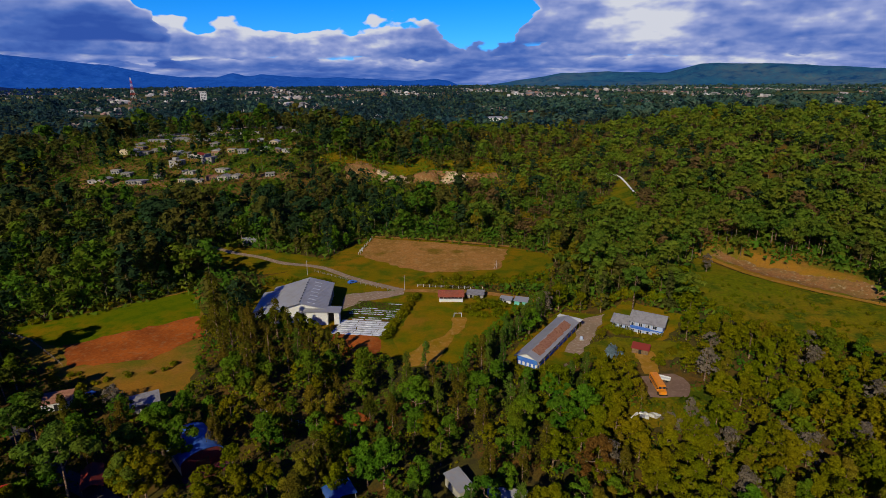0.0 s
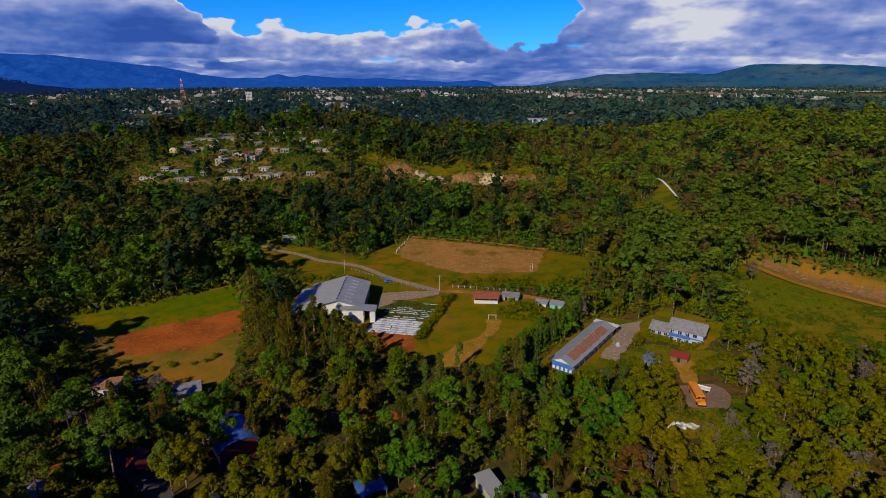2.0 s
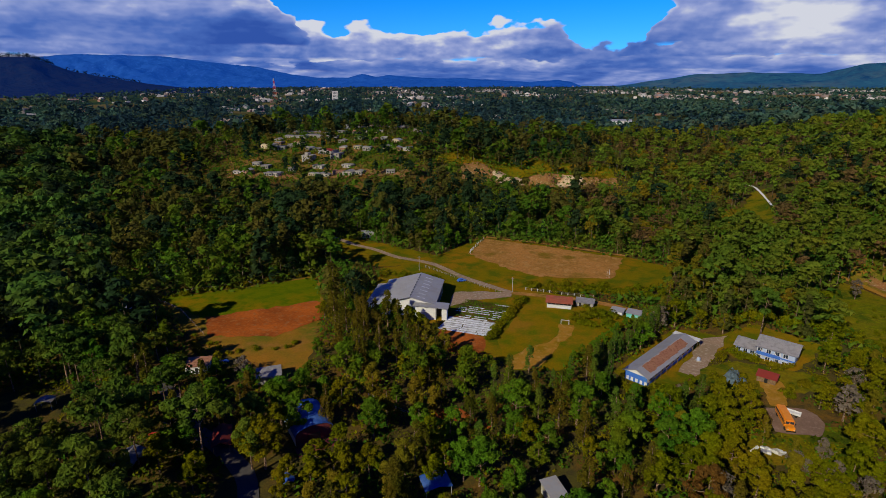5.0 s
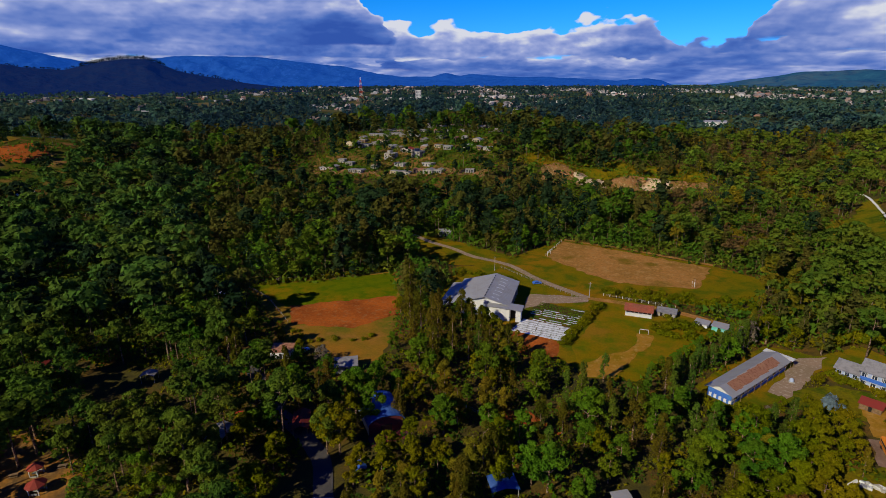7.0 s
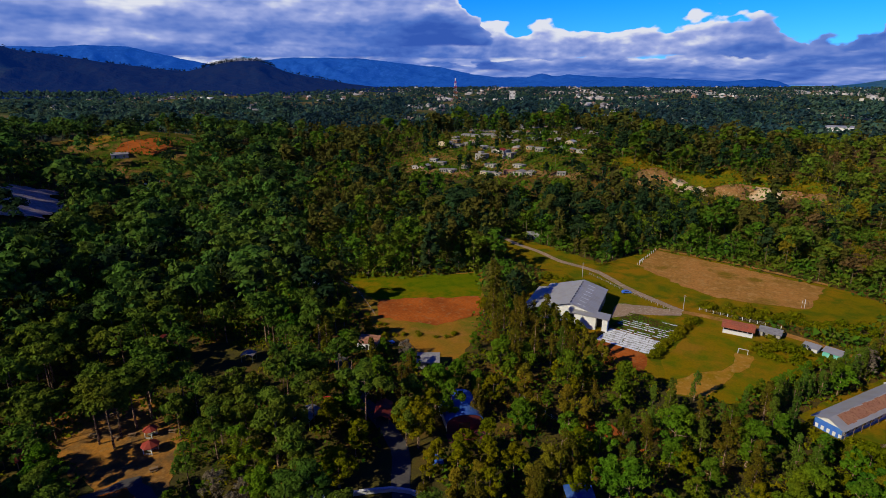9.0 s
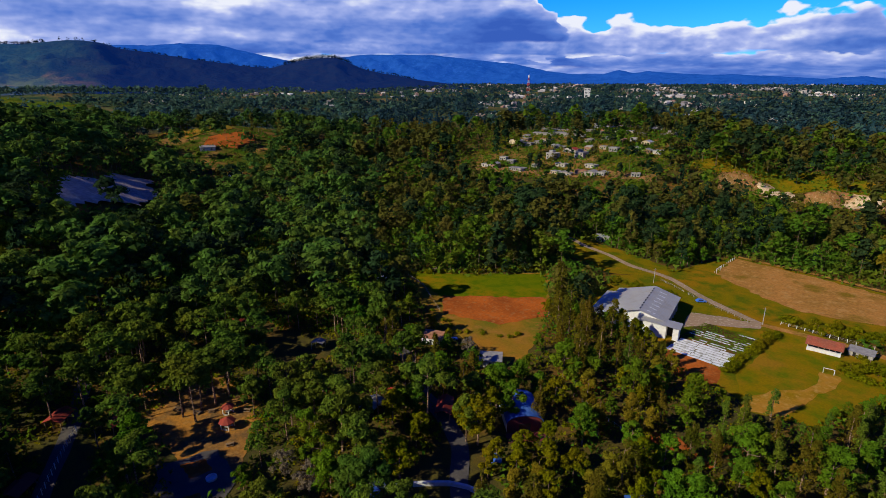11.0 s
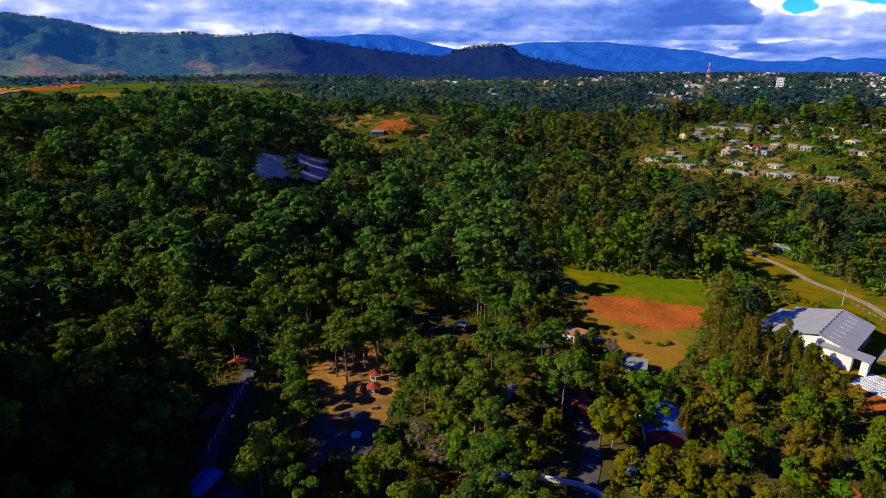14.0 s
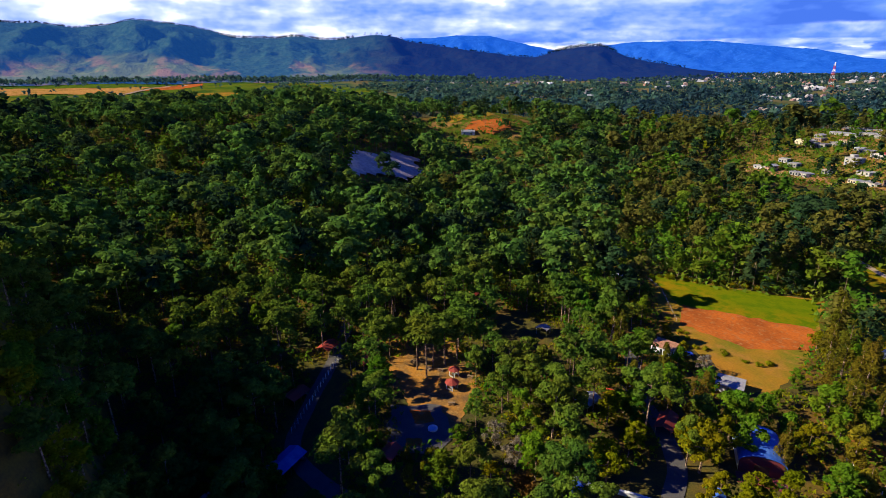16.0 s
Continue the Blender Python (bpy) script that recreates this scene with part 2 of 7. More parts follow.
M["pine"] = leaf_material("pine_needles", (0.028, 0.076, 0.012), (0.105, 0.180, 0.018), (0.165, 0.130, 0.010), 0.45)
M["broad"] = leaf_material("broad_leaves", (0.026, 0.092, 0.008), (0.100, 0.205, 0.010), (0.17, 0.125, 0.005), 0.42)
M["olive"] = leaf_material("olive_brown_foliage", (0.048, 0.060, 0.005), (0.12, 0.105, 0.010), (0.16, 0.08, 0.012), 0.5)
M["bush"] = leaf_material("shrub_leaves", (0.070, 0.100, 0.003), (0.165, 0.175, 0.004), (0.24, 0.145, 0.006), 0.5)
M["slope_leaf"] = leaf_material("slope_pine_foliage", (0.052, 0.102, 0.013), (0.130, 0.200, 0.018), (0.19, 0.155, 0.013), 0.5)
M["slope_gold"] = leaf_material("golden_olive_foliage", (0.085, 0.090, 0.008), (0.19, 0.165, 0.010), (0.23, 0.13, 0.012), 0.55)
M["slope_brown"] = leaf_material("brown_dry_foliage", (0.085, 0.062, 0.022), (0.17, 0.11, 0.04), (0.17, 0.085, 0.035), 0.5)
M["pale_bark"] = material("pale_grey_bark", (0.20, 0.155, 0.115), 0.95, 0.0, mottled=((0.05, (0.07, 0.05, 0.036), 0.42, 0.58), (0.6, (0.13, 0.09, 0.06), 0.4, 0.6)))
M["needles"] = material("needle_litter", (0.36, 0.160, 0.030), 0.95, 0.0, mottled=((0.12, (0.15, 0.085, 0.035), 0.45, 0.62), (0.5, (0.33, 0.18, 0.06), 0.52, 0.7)), fine=(1.2, 0.4))
M["quarry"] = material("quarry_rock", (0.36, 0.31, 0.32), 0.95, 0.0, mottled=((0.03, (0.30, 0.23, 0.22), 0.42, 0.6), (0.15, (0.52, 0.42, 0.36), 0.5, 0.7)), fine=(0.5, 0.4), bump=0.8, bump_scale=0.4)
M["path"] = material("trodden_earth_and_grass", (0.33, 0.165, 0.022), 0.95, 0.0, mottled=((0.12, (0.22, 0.135, 0.006), 0.48, 0.66), (0.5, (0.38, 0.22, 0.06), 0.5, 0.7)), fine=(1.5, 0.2))
M["pitch_green"] = material("sports_grass", (0.105, 0.132, 0.002), 0.95, 0.0, mottled=((0.035, (0.21, 0.135, 0.004), 0.46, 0.66), (0.2, (0.07, 0.115, 0.002), 0.45, 0.65)), fine=(1.5, 0.2), bump=0.3, bump_scale=3)
M["slope_grass"] = material("rough_slope_grass", (0.115, 0.130, 0.003), 0.95, 0.0, mottled=((0.025, (0.20, 0.135, 0.006), 0.44, 0.60), (0.09, (0.055, 0.085, 0.004), 0.47, 0.60), (0.4, (0.15, 0.14, 0.006), 0.5, 0.66)), fine=(0.9, 0.45), bump=0.7, bump_scale=1.5)
M["far_leaf"] = leaf_material("valley_pine_foliage", (0.026, 0.076, 0.020), (0.088, 0.180, 0.026), (0.135, 0.13, 0.014), 0.4)
M["valley_broad"] = leaf_material("valley_broad_leaves", (0.028, 0.085, 0.010), (0.090, 0.180, 0.012), (0.150, 0.130, 0.010), 0.5)
M["valley_gum"] = leaf_material("valley_olive_foliage", (0.044, 0.058, 0.015), (0.108, 0.110, 0.018), (0.130, 0.088, 0.016), 0.5)
M["valley_dark"] = leaf_material("valley_dark_foliage", (0.010, 0.030, 0.014), (0.028, 0.062, 0.022), (0.045, 0.050, 0.016), 0.4)
# blue of the distance haze is mixed into this leaf colour
M["hazed_leaf"] = leaf_material("haze_tinted_foliage", (0.028, 0.078, 0.070), (0.075, 0.150, 0.105), (0.115, 0.130, 0.065), 0.45)
M["farm_green"] = material("farm_green", (0.06, 0.10, 0.008), 0.95, 0.02, mottled=((0.004, (0.10, 0.11, 0.010), 0.45, 0.55), (0.012, (0.035, 0.075, 0.010), 0.5, 0.6)), fine=(0.1, 0.3))
M["hill_grass"] = material("hillside_gardens", (0.080, 0.075, 0.010), 0.95, 0.02, mottled=((0.03, (0.25, 0.13, 0.04), 0.43, 0.58), (0.08, (0.04, 0.08, 0.005), 0.45, 0.6)), fine=(0.6, 0.4), bump=0.5, bump_scale=0.8)
# darker far leaves, haze blue put into the colour as well
M["hazed_dark_leaf"] = leaf_material("haze_tinted_dark_foliage", (0.012, 0.040, 0.056), (0.032, 0.076, 0.088), (0.050, 0.066, 0.054), 0.4)
# near-black leaves: the hill's cloud shade is part of this colour
M["crest_leaf"] = leaf_material("shade_painted_crest_foliage", (0.004, 0.010, 0.020), (0.008, 0.020, 0.030), (0.012, 0.018, 0.020), 0.3)
M["bank"] = material("stony_earth_bank", (0.27, 0.125, 0.048), 0.95, 0.1, mottled=((0.15, (0.20, 0.12, 0.04), 0.4, 0.6), (0.6, (0.42, 0.31, 0.19), 0.55, 0.72)), fine=(0.8, 0.4), bump=0.6, bump_scale=1.5)
M["rusty_leaf"] = leaf_material("rust_brown_leaves", (0.10, 0.045, 0.010), (0.17, 0.08, 0.018), (0.15, 0.10, 0.02), 0.4)
M["twig"] = leaf_material("grey_twigs", (0.13, 0.105, 0.085), (0.22, 0.18, 0.14), (0.14, 0.11, 0.05), 0.4)
M["dry_grass"] = material("orange_dry_grass", (0.30, 0.140, 0.016), 0.95, 0.1, mottled=((0.03, (0.13, 0.125, 0.012), 0.42, 0.58), (0.2, (0.30, 0.14, 0.03), 0.5, 0.7)), fine=(1.5, 0.3))
M["bark"] = material("pine_bark", (0.30, 0.20, 0.14), 0.95, 0.1, mottled=((2.0, (0.05, 0.03, 0.02), 0.4, 0.6),), bump=0.4, bump_scale=8)
M["white"] = material("white_painted_render", (0.60, 0.60, 0.63), 0.8, 0.2, mottled=((0.7, (0.55, 0.50, 0.42), 0.52, 0.72),), fine=(3.0, 0.12))
M["metal_roof"] = material("grey_sheet_metal", (0.33, 0.335, 0.365), 0.5, 0.4, 0.25, mottled=((0.25, (0.30, 0.29, 0.29), 0.45, 0.65), (1.2, (0.36, 0.33, 0.31), 0.5, 0.7)))
M["old_sheet"] = material("weathered_grey_sheet", (0.24, 0.235, 0.24), 0.7, 0.25, 0.1, mottled=((0.3, (0.17, 0.14, 0.12), 0.45, 0.65), (1.2, (0.30, 0.27, 0.25), 0.5, 0.7)))
M["rust"] = material("rusty_sheet_metal", (0.30, 0.135, 0.085), 0.85, 0.2, 0.1, mottled=((0.5, (0.34, 0.17, 0.10), 0.45, 0.62), (1.5, (0.18, 0.07, 0.035), 0.5, 0.7)))
M["red_roof"] = material("red_roof_sheet", (0.22, 0.032, 0.022), 0.7, 0.25, mottled=((0.6, (0.24, 0.03, 0.02), 0.45, 0.65),), per_object=0.3)
M["old_red"] = material("faded_red_sheet", (0.25, 0.060, 0.035), 0.75, 0.2, mottled=((0.5, (0.17, 0.06, 0.04), 0.45, 0.65), (2.0, (0.30, 0.11, 0.07), 0.5, 0.7)))
M["blue"] = material("blue_paint", (0.035, 0.12, 0.50), 0.6, 0.3, mottled=((0.6, (0.05, 0.16, 0.48), 0.45, 0.65),))
# blue darkened to carry the shade on the pavilion roof
M["blue_roof"] = material("blue_roof_sheet", (0.022, 0.075, 0.32), 0.5, 0.35, mottled=((0.4, (0.06, 0.13, 0.40), 0.45, 0.65),))
M["slate"] = material("grey_roof_tiles", (0.23, 0.22, 0.24), 0.75, 0.25, mottled=((0.8, (0.16, 0.155, 0.17), 0.45, 0.65),))
M["dark"] = material("near_black_opening_and_shade", (0.012, 0.013, 0.016), 0.4, 0.4)
M["glass"] = material("dark_window_glass", (0.02, 0.03, 0.05), 0.08, 0.6)
M["asphalt"] = material("worn_asphalt", (0.075, 0.07, 0.075), 0.9, 0.15, mottled=((0.2, (0.10, 0.09, 0.085), 0.45, 0.65),), fine=(2.5, 0.2))
M["concrete"] = material("weathered_concrete", (0.40, 0.38, 0.35), 0.9, 0.15, mottled=((0.4, (0.28, 0.26, 0.23), 0.45, 0.68),), fine=(2.5, 0.2))
M["dull_block"] = material("dull_grey_block", (0.27, 0.25, 0.23), 0.9, 0.1, mottled=((0.4, (0.18, 0.15, 0.13), 0.45, 0.65),), per_object=0.5)
M["orange"] = material("orange_bus_paint", (0.72, 0.25, 0.012), 0.4, 0.45, mottled=((0.5, (0.62, 0.20, 0.01), 0.45, 0.65),))
M["black"] = material("black_rubber", (0.015, 0.015, 0.015), 0.8, 0.2)
M["wood"] = material("weathered_wood", (0.22, 0.14, 0.08), 0.85, 0.2, mottled=((1.5, (0.14, 0.09, 0.05), 0.45, 0.65),), per_object=0.3)
# red darkened for the tree shade that lies on the pavilion front
M["maroon"] = material("darkened_red_paint", (0.15, 0.025, 0.03), 0.8, 0.2, mottled=((0.4, (0.10, 0.03, 0.04), 0.45, 0.65),))
M["pale_blue"] = material("pale_blue_paint", (0.34, 0.40, 0.58), 0.7, 0.2, mottled=((0.6, (0.26, 0.32, 0.5), 0.5, 0.7),))
M["teal"] = material("turquoise_paint", (0.10, 0.42, 0.36), 0.7, 0.2, mottled=((0.7, (0.2, 0.45, 0.4), 0.5, 0.7),))
M["red"] = material("red_paint", (0.42, 0.03, 0.02), 0.6, 0.3)
M["plastic"] = material("silver_mulch_film", (0.52, 0.54, 0.60), 0.45, 0.4, mottled=((0.5, (0.22, 0.22, 0.22), 0.5, 0.7),))

# ---------------------------------------------------------------- terrain
# terrain begin
def S(v, a, b):
    u = np.clip((v - a) / (b - a), 0.0, 1.0)
    return u * u * (3 - 2 * u)


def waves(x, y, size, seed=0.0):
    k = 6.28318 / size
    return (np.sin(k * (x + 0.35 * y) + seed) + np.sin(k * 1.37 * (0.8 * y - 0.5 * x) + 2.1 * seed + 1.0) + np.sin(k * 2.1 * (0.6 * x + 0.75 * y) + 3.3 * seed) * 0.5) / 2.5


def rise(x, y):
    """Height of the ground."""
    x, y = np.asarray(x, float), np.asarray(y, float)
    r = np.hypot(x, y)
    left = np.degrees(np.arctan2(-x, y))
    left = np.where(left < -120, left + 360, left)
    z = 18.0 * S(r, 330, 800) + 32.0 * S(r, 800, 2300)
    z = z + 4.0 * waves(x, y, 420, 1.0) * S(r, 330, 600) + 1.6 * waves(x, y, 110, 2.0) * S(r, 300, 420)
    # slope with the cut road, north-east
    w = S(-left, 13, 27)
    z = z + w * (7.0 * S(r, 165, 260) + 22.0 * S(r, 255, 560)) * (1 - 0.9 * S(r, 680, 1300))
    # pine ridge to the west, with the gully at its foot
    w = S(left, 60, 80)
    z = z + w * (47.0 * S(r, 150, 470) - 13.0 * S(r, 455, 540) * S(left, 73, 86)) * (1 - 0.95 * S(r, 500, 1000))
    z = z - 7.0 * S(left, 72, 84) * S(r, 60, 105) * (1 - S(r, 135, 175))
    # steep bank in the south-west, mostly out of view, added to keep the sun off the gully
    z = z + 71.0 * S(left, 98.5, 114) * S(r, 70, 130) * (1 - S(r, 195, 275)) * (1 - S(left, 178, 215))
    # cut bank behind the playing field, village terrace
    z = z + (7.0 + 5.0 * waves(x, y, 58, 3.0)) * S(y - 0.06 * x + 5.0 * waves(x, y, 37, 1.0), 468, 481) * S(x, -120, -90) * (1 - S(x, 50, 90)) * (1 - S(y, 560, 700))
    z = z + 20.0 * S(y + 0.4 * x, 300, 460) * S(-x, 60, 140) * (1 - S(-x, 330, 460)) * (1 - S(r, 620, 900))
    # bank above the cut road
    u = (x - 126) * 0.83 + (y - 250) * 0.56
    z = z + 4.0 * S(u, 1, 15) * S(-left, 20, 25) * (1 - S(r, 330, 420))
    # little orange hill
    z = z + 24.0 * np.exp(-(((x + 570) / 90) ** 2 + ((y - 330) / 90) ** 2))
    return z
# terrain end


def height(x, y):
    return float(rise(x, y))


def mesh_object(name, verts, faces, mat, parent=None, smooth=False):
    me = bpy.data.meshes.new(name)
    me.from_pydata(verts, [], faces)
    me.materials.append(mat)
    if smooth:
        me.polygons.foreach_set("use_smooth", [True] * len(me.polygons))
    ob = new(name, me)
    ob.parent = parent
    return ob


def polar_sheet(name, mat, radii, angles, heights, closed):
    na, nr = len(angles), len(radii)
    a = np.radians(angles)
    X = -np.sin(a)[None, :] * radii[:, None]
    Y = np.cos(a)[None, :] * radii[:, None]
    Zs = heights(X, Y, radii[:, None] + 0 * X, np.asarray(angles)[None, :] + 0 * X)
    verts = np.stack([X, Y, Zs], -1).reshape(-1, 3)
    i, j = np.meshgrid(np.arange(nr - 1), np.arange(na if closed else na - 1), indexing="ij")
    j2 = (j + 1) % na
    f = np.stack([i * na + j, i * na + j2, (i + 1) * na + j2, (i + 1) * na + j], -1).reshape(-1, 4)
    f = f[:, ::-1]
    return mesh_object(name, verts.tolist(), f.tolist(), mat, smooth=True)


RINGS = np.concatenate([[0.004, 2.0], np.linspace(8, 56, 7), 60 * np.exp(np.linspace(0, math.log(4950 / 60.0), 200))])
ANGLES = np.concatenate([np.arange(-50, 118, 0.75), np.arange(118, 310, 3.0)])
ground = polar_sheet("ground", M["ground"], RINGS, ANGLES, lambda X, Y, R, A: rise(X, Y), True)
tagged(ground, "grass and leaf-litter ground of a wooded valley", "ground", kind="structure")


def profile(points):
    p = np.array(points, float)
    return lambda a: np.interp(a, p[:, 0], p[:, 1])


# Far slopes: blue distance haze is put into the base colour and the emission.
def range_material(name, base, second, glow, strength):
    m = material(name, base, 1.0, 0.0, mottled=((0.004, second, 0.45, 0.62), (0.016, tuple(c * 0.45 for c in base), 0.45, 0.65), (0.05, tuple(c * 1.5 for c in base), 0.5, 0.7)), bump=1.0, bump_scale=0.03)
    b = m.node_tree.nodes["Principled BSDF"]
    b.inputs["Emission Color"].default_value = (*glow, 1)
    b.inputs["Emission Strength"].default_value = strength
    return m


CRESTS = []


def mountain_range(name, label, crest, reach, depth, mat, a0, a1, rough):
    """A far range: crest gives its elevation angle by bearing."""
    def hh(X, Y, R, A):
        top = EYE + reach * np.tan(np.radians(crest(A)))
        top = top + rough * (waves(X, Y, 210, 4.0) + 0.8 * waves(X, Y, 90, 5.0) + 0.5 * waves(X, Y, 37, 6.0))
        foot = rise(X, Y) - 6
        k = S(R, reach - depth, reach) * (1 - 0.6 * S(R, reach, reach + 350))
        low = 1 - S(R, reach - 0.35 * depth, reach)
        spur = 1 - (0.34 * np.abs(waves(X, Y, 620, 2.0)) + 0.22 * np.abs(waves(X, Y, 240, 7.0)) + 0.08 * waves(X, Y, 80, 3.0)) * low
        return foot + (top - foot) * k * spur
    CRESTS.append((hh, reach, a0, a1))
    ob = polar_sheet(name, mat, np.linspace(reach - depth, reach + 350, 44), np.arange(a0, a1, 0.3), hh, False)
    return tagged(ob, label, "mountains", kind="structure")


def hill_material():
    """Wooded hills: cloud shade painted dark in the east, paler slopes with grass and bare earth low down in the west.
    """
    m = bpy.data.materials.new("shade_painted_hill_slopes")
    m.use_nodes = True
    nt = m.node_tree
    b = nt.nodes["Principled BSDF"]
    geo = nt.nodes.new("ShaderNodeNewGeometry")
    at = geo.outputs["Position"]
    sep = nt.nodes.new("ShaderNodeSeparateXYZ")
    nt.links.new(at, sep.inputs[0])
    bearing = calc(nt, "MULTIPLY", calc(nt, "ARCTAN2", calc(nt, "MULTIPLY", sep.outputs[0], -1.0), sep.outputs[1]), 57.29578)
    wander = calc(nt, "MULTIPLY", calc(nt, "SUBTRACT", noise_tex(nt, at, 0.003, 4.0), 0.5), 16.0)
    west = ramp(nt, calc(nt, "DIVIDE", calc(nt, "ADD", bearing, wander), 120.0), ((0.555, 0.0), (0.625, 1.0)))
    # cloud shade over the eastern end is put into the wood colour
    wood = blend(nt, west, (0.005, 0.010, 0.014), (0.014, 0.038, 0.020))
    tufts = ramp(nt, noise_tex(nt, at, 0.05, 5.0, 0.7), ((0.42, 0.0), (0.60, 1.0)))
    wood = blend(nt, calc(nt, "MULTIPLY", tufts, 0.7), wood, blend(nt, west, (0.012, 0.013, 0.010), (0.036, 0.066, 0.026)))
    low = ramp(nt, calc(nt, "DIVIDE", calc(nt, "ADD", sep.outputs[2], calc(nt, "MULTIPLY", noise_tex(nt, at, 0.006, 4.0), 90.0)), 300.0), ((0.50, 1.0), (0.64, 0.0)))
    clear = ramp(nt, noise_tex(nt, at, 0.0042, 5.0, 0.6), ((0.44, 0.0), (0.52, 1.0)))
    grass = blend(nt, ramp(nt, noise_tex(nt, at, 0.007, 4.0, 0.6), ((0.50, 0.0), (0.60, 1.0))), (0.10, 0.115, 0.020), (0.24, 0.125, 0.035))
    c = blend(nt, calc(nt, "MULTIPLY", calc(nt, "MULTIPLY", low, clear), west), wood, grass)
    nt.links.new(c, b.inputs["Base Color"])
    b.inputs["Roughness"].default_value = 1.0
    b.inputs["Specular IOR Level"].default_value = 0.0
    # blue distance haze added as emission, weaker in the shaded east
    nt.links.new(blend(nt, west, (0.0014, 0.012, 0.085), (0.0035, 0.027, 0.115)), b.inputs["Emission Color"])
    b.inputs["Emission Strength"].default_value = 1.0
    bn = nt.nodes.new("ShaderNodeBump")
    bn.inputs["Strength"].default_value = 1.0
    bn.inputs["Distance"].default_value = 9.0
    nt.links.new(noise_tex(nt, at, 0.035, 5.0, 0.6), bn.inputs["Height"])
    nt.links.new(bn.outputs[0], b.inputs["Normal"])
    return m


FAR_HAZE = range_material("haze_painted_blue_forest", (0.010, 0.040, 0.13), (0.008, 0.028, 0.10), (0.004, 0.060, 0.37), 0.85)
RIGHT_HAZE = range_material("haze_painted_green_forest", (0.016, 0.056, 0.050), (0.060, 0.085, 0.040), (0.003, 0.042, 0.20), 0.65)
far_crest = profile(((-60, -1.5), (-6, -1.5), (-2.1, -0.77), (-0.6, -0.09), (0.7, 0.13), (3.5, -0.08), (7.6, 0.15), (10.6, 0.32), (12.4, 0.26), (14.6, 0.38), (17.6, 0.63), (18.8, 0.42), (20.3, 0.72), (21.6, 0.36), (24.8, 0.38), (27.2, 0.7), (30.3, 1.37), (32.4, 1.55), (35, 1.84), (38.4, 2.2), (42, 2.22), (45.3, 2.22), (48, 1.89), (52.2, 1.55), (54.4, 2.03), (56.6, 2.48), (58.6, 2.97), (61.7, 3.03), (64.6, 2.81), (70, 2.7), (80, 2.6), (124, 2.6)))
mountain_range("backdrop_mountains", "blue wooded mountain range on the horizon with painted haze", far_crest, 4450, 700, FAR_HAZE, -62, 124, 2.2)
near_crest = profile(((24, -1.6), (30, -1.25), (34, -0.9), (38.9, -0.27), (42.2, 0.28), (45, 0.81), (46.8, 1.48), (48, 1.94), (49.8, 1.93), (51, 1.71), (52.8, 1.3), (54.3, 1.0), (57, 1.18), (60.5, 1.66), (63.3, 2.05), (66.7, 2.52), (68.2, 3.0), (70, 3.1), (72.1, 2.87), (73.8, 2.65), (75.5, 2.7), (77.7, 2.95), (79.3, 2.75), (83.3, 2.8), (85, 3.35), (88, 3.85), (91.2, 4.15), (93.2, 3.58), (95.5, 3.34), (98, 3.6), (104, 3.6), (124, 3.5)))
mountain_range("backdrop_hills", "wooded hills with grassy clearings and bare earth, cloud shade painted in the east", near_crest, 2700, 800, hill_material(), 24, 124, 1.8)
right_crest = profile(((-62, 1.5), (-50, 1.0), (-37.8, 0.72), (-31, 1.2), (-26.3, 1.32), (-24.4, 1.35), (-22.5, 0.84), (-21.4, 0.55), (-16.1, 0.7), (-11.8, 0.58), (-9.5, 0.22), (-6, -0.3), (-3.3, -0.67), (-1.5, -1.0)))
mountain_range("backdrop_ridge", "green wooded ridge beyond the town with painted blue haze", right_crest, 3300, 700, RIGHT_HAZE, -62, -1.5, 1.8)

# ---------------------------------------------------------------- patches of field, road and yard
def inside(x, y, poly):
    x, y = np.asarray(x, float), np.asarray(y, float)
    hit = np.zeros(x.shape, bool)
    n = len(poly)
    for i in range(n):
        (x0, y0), (x1, y1) = poly[i], poly[(i + 1) % n]
        if y0 == y1:
            continue
        cross = (y0 > y) != (y1 > y)
        hit ^= cross & (x < (x1 - x0) * (y - y0) / (y1 - y0) + x0)
    return hit


def patch(name, poly, mat, lift, label, category, wobble=0.8, step=3.0, kind="structure"):
    """A sheet that follows the ground inside an outline with an uneven edge."""
    rnd = random.Random(name + str(len(poly)) + str(poly[0]))
    edge = []
    n = len(poly)
    for i in range(n):
        p, q = Vector(poly[i]), Vector(poly[(i + 1) % n])
        k = max(1, int((q - p).length / step))
        side = Vector((-(q - p).y, (q - p).x)).normalized()
        for j in range(k):
            edge.append(p.lerp(q, j / k) + side * rnd.uniform(-wobble, wobble))
    pts = list(edge)
    m = len(edge)
    xs, ys = [e.x for e in edge], [e.y for e in edge]
    ring = [tuple(e) for e in edge]
    gx, gy = np.meshgrid(np.arange(min(xs), max(xs), step), np.arange(min(ys), max(ys), step))
    ok = inside(gx, gy, ring)
    pts += [Vector((a, b)) for a, b in zip(gx[ok], gy[ok])]
    v, e, f = geometry.delaunay_2d_cdt(pts, [(i, (i + 1) % m) for i in range(m)], [list(range(m))], 1, 1e-4)[:3]
    ob = mesh_object(name, [(p.x, p.y, height(p.x, p.y) + lift) for p in v], [tuple(t) for t in f], mat)
    return tagged(ob, label, category, kind=kind)


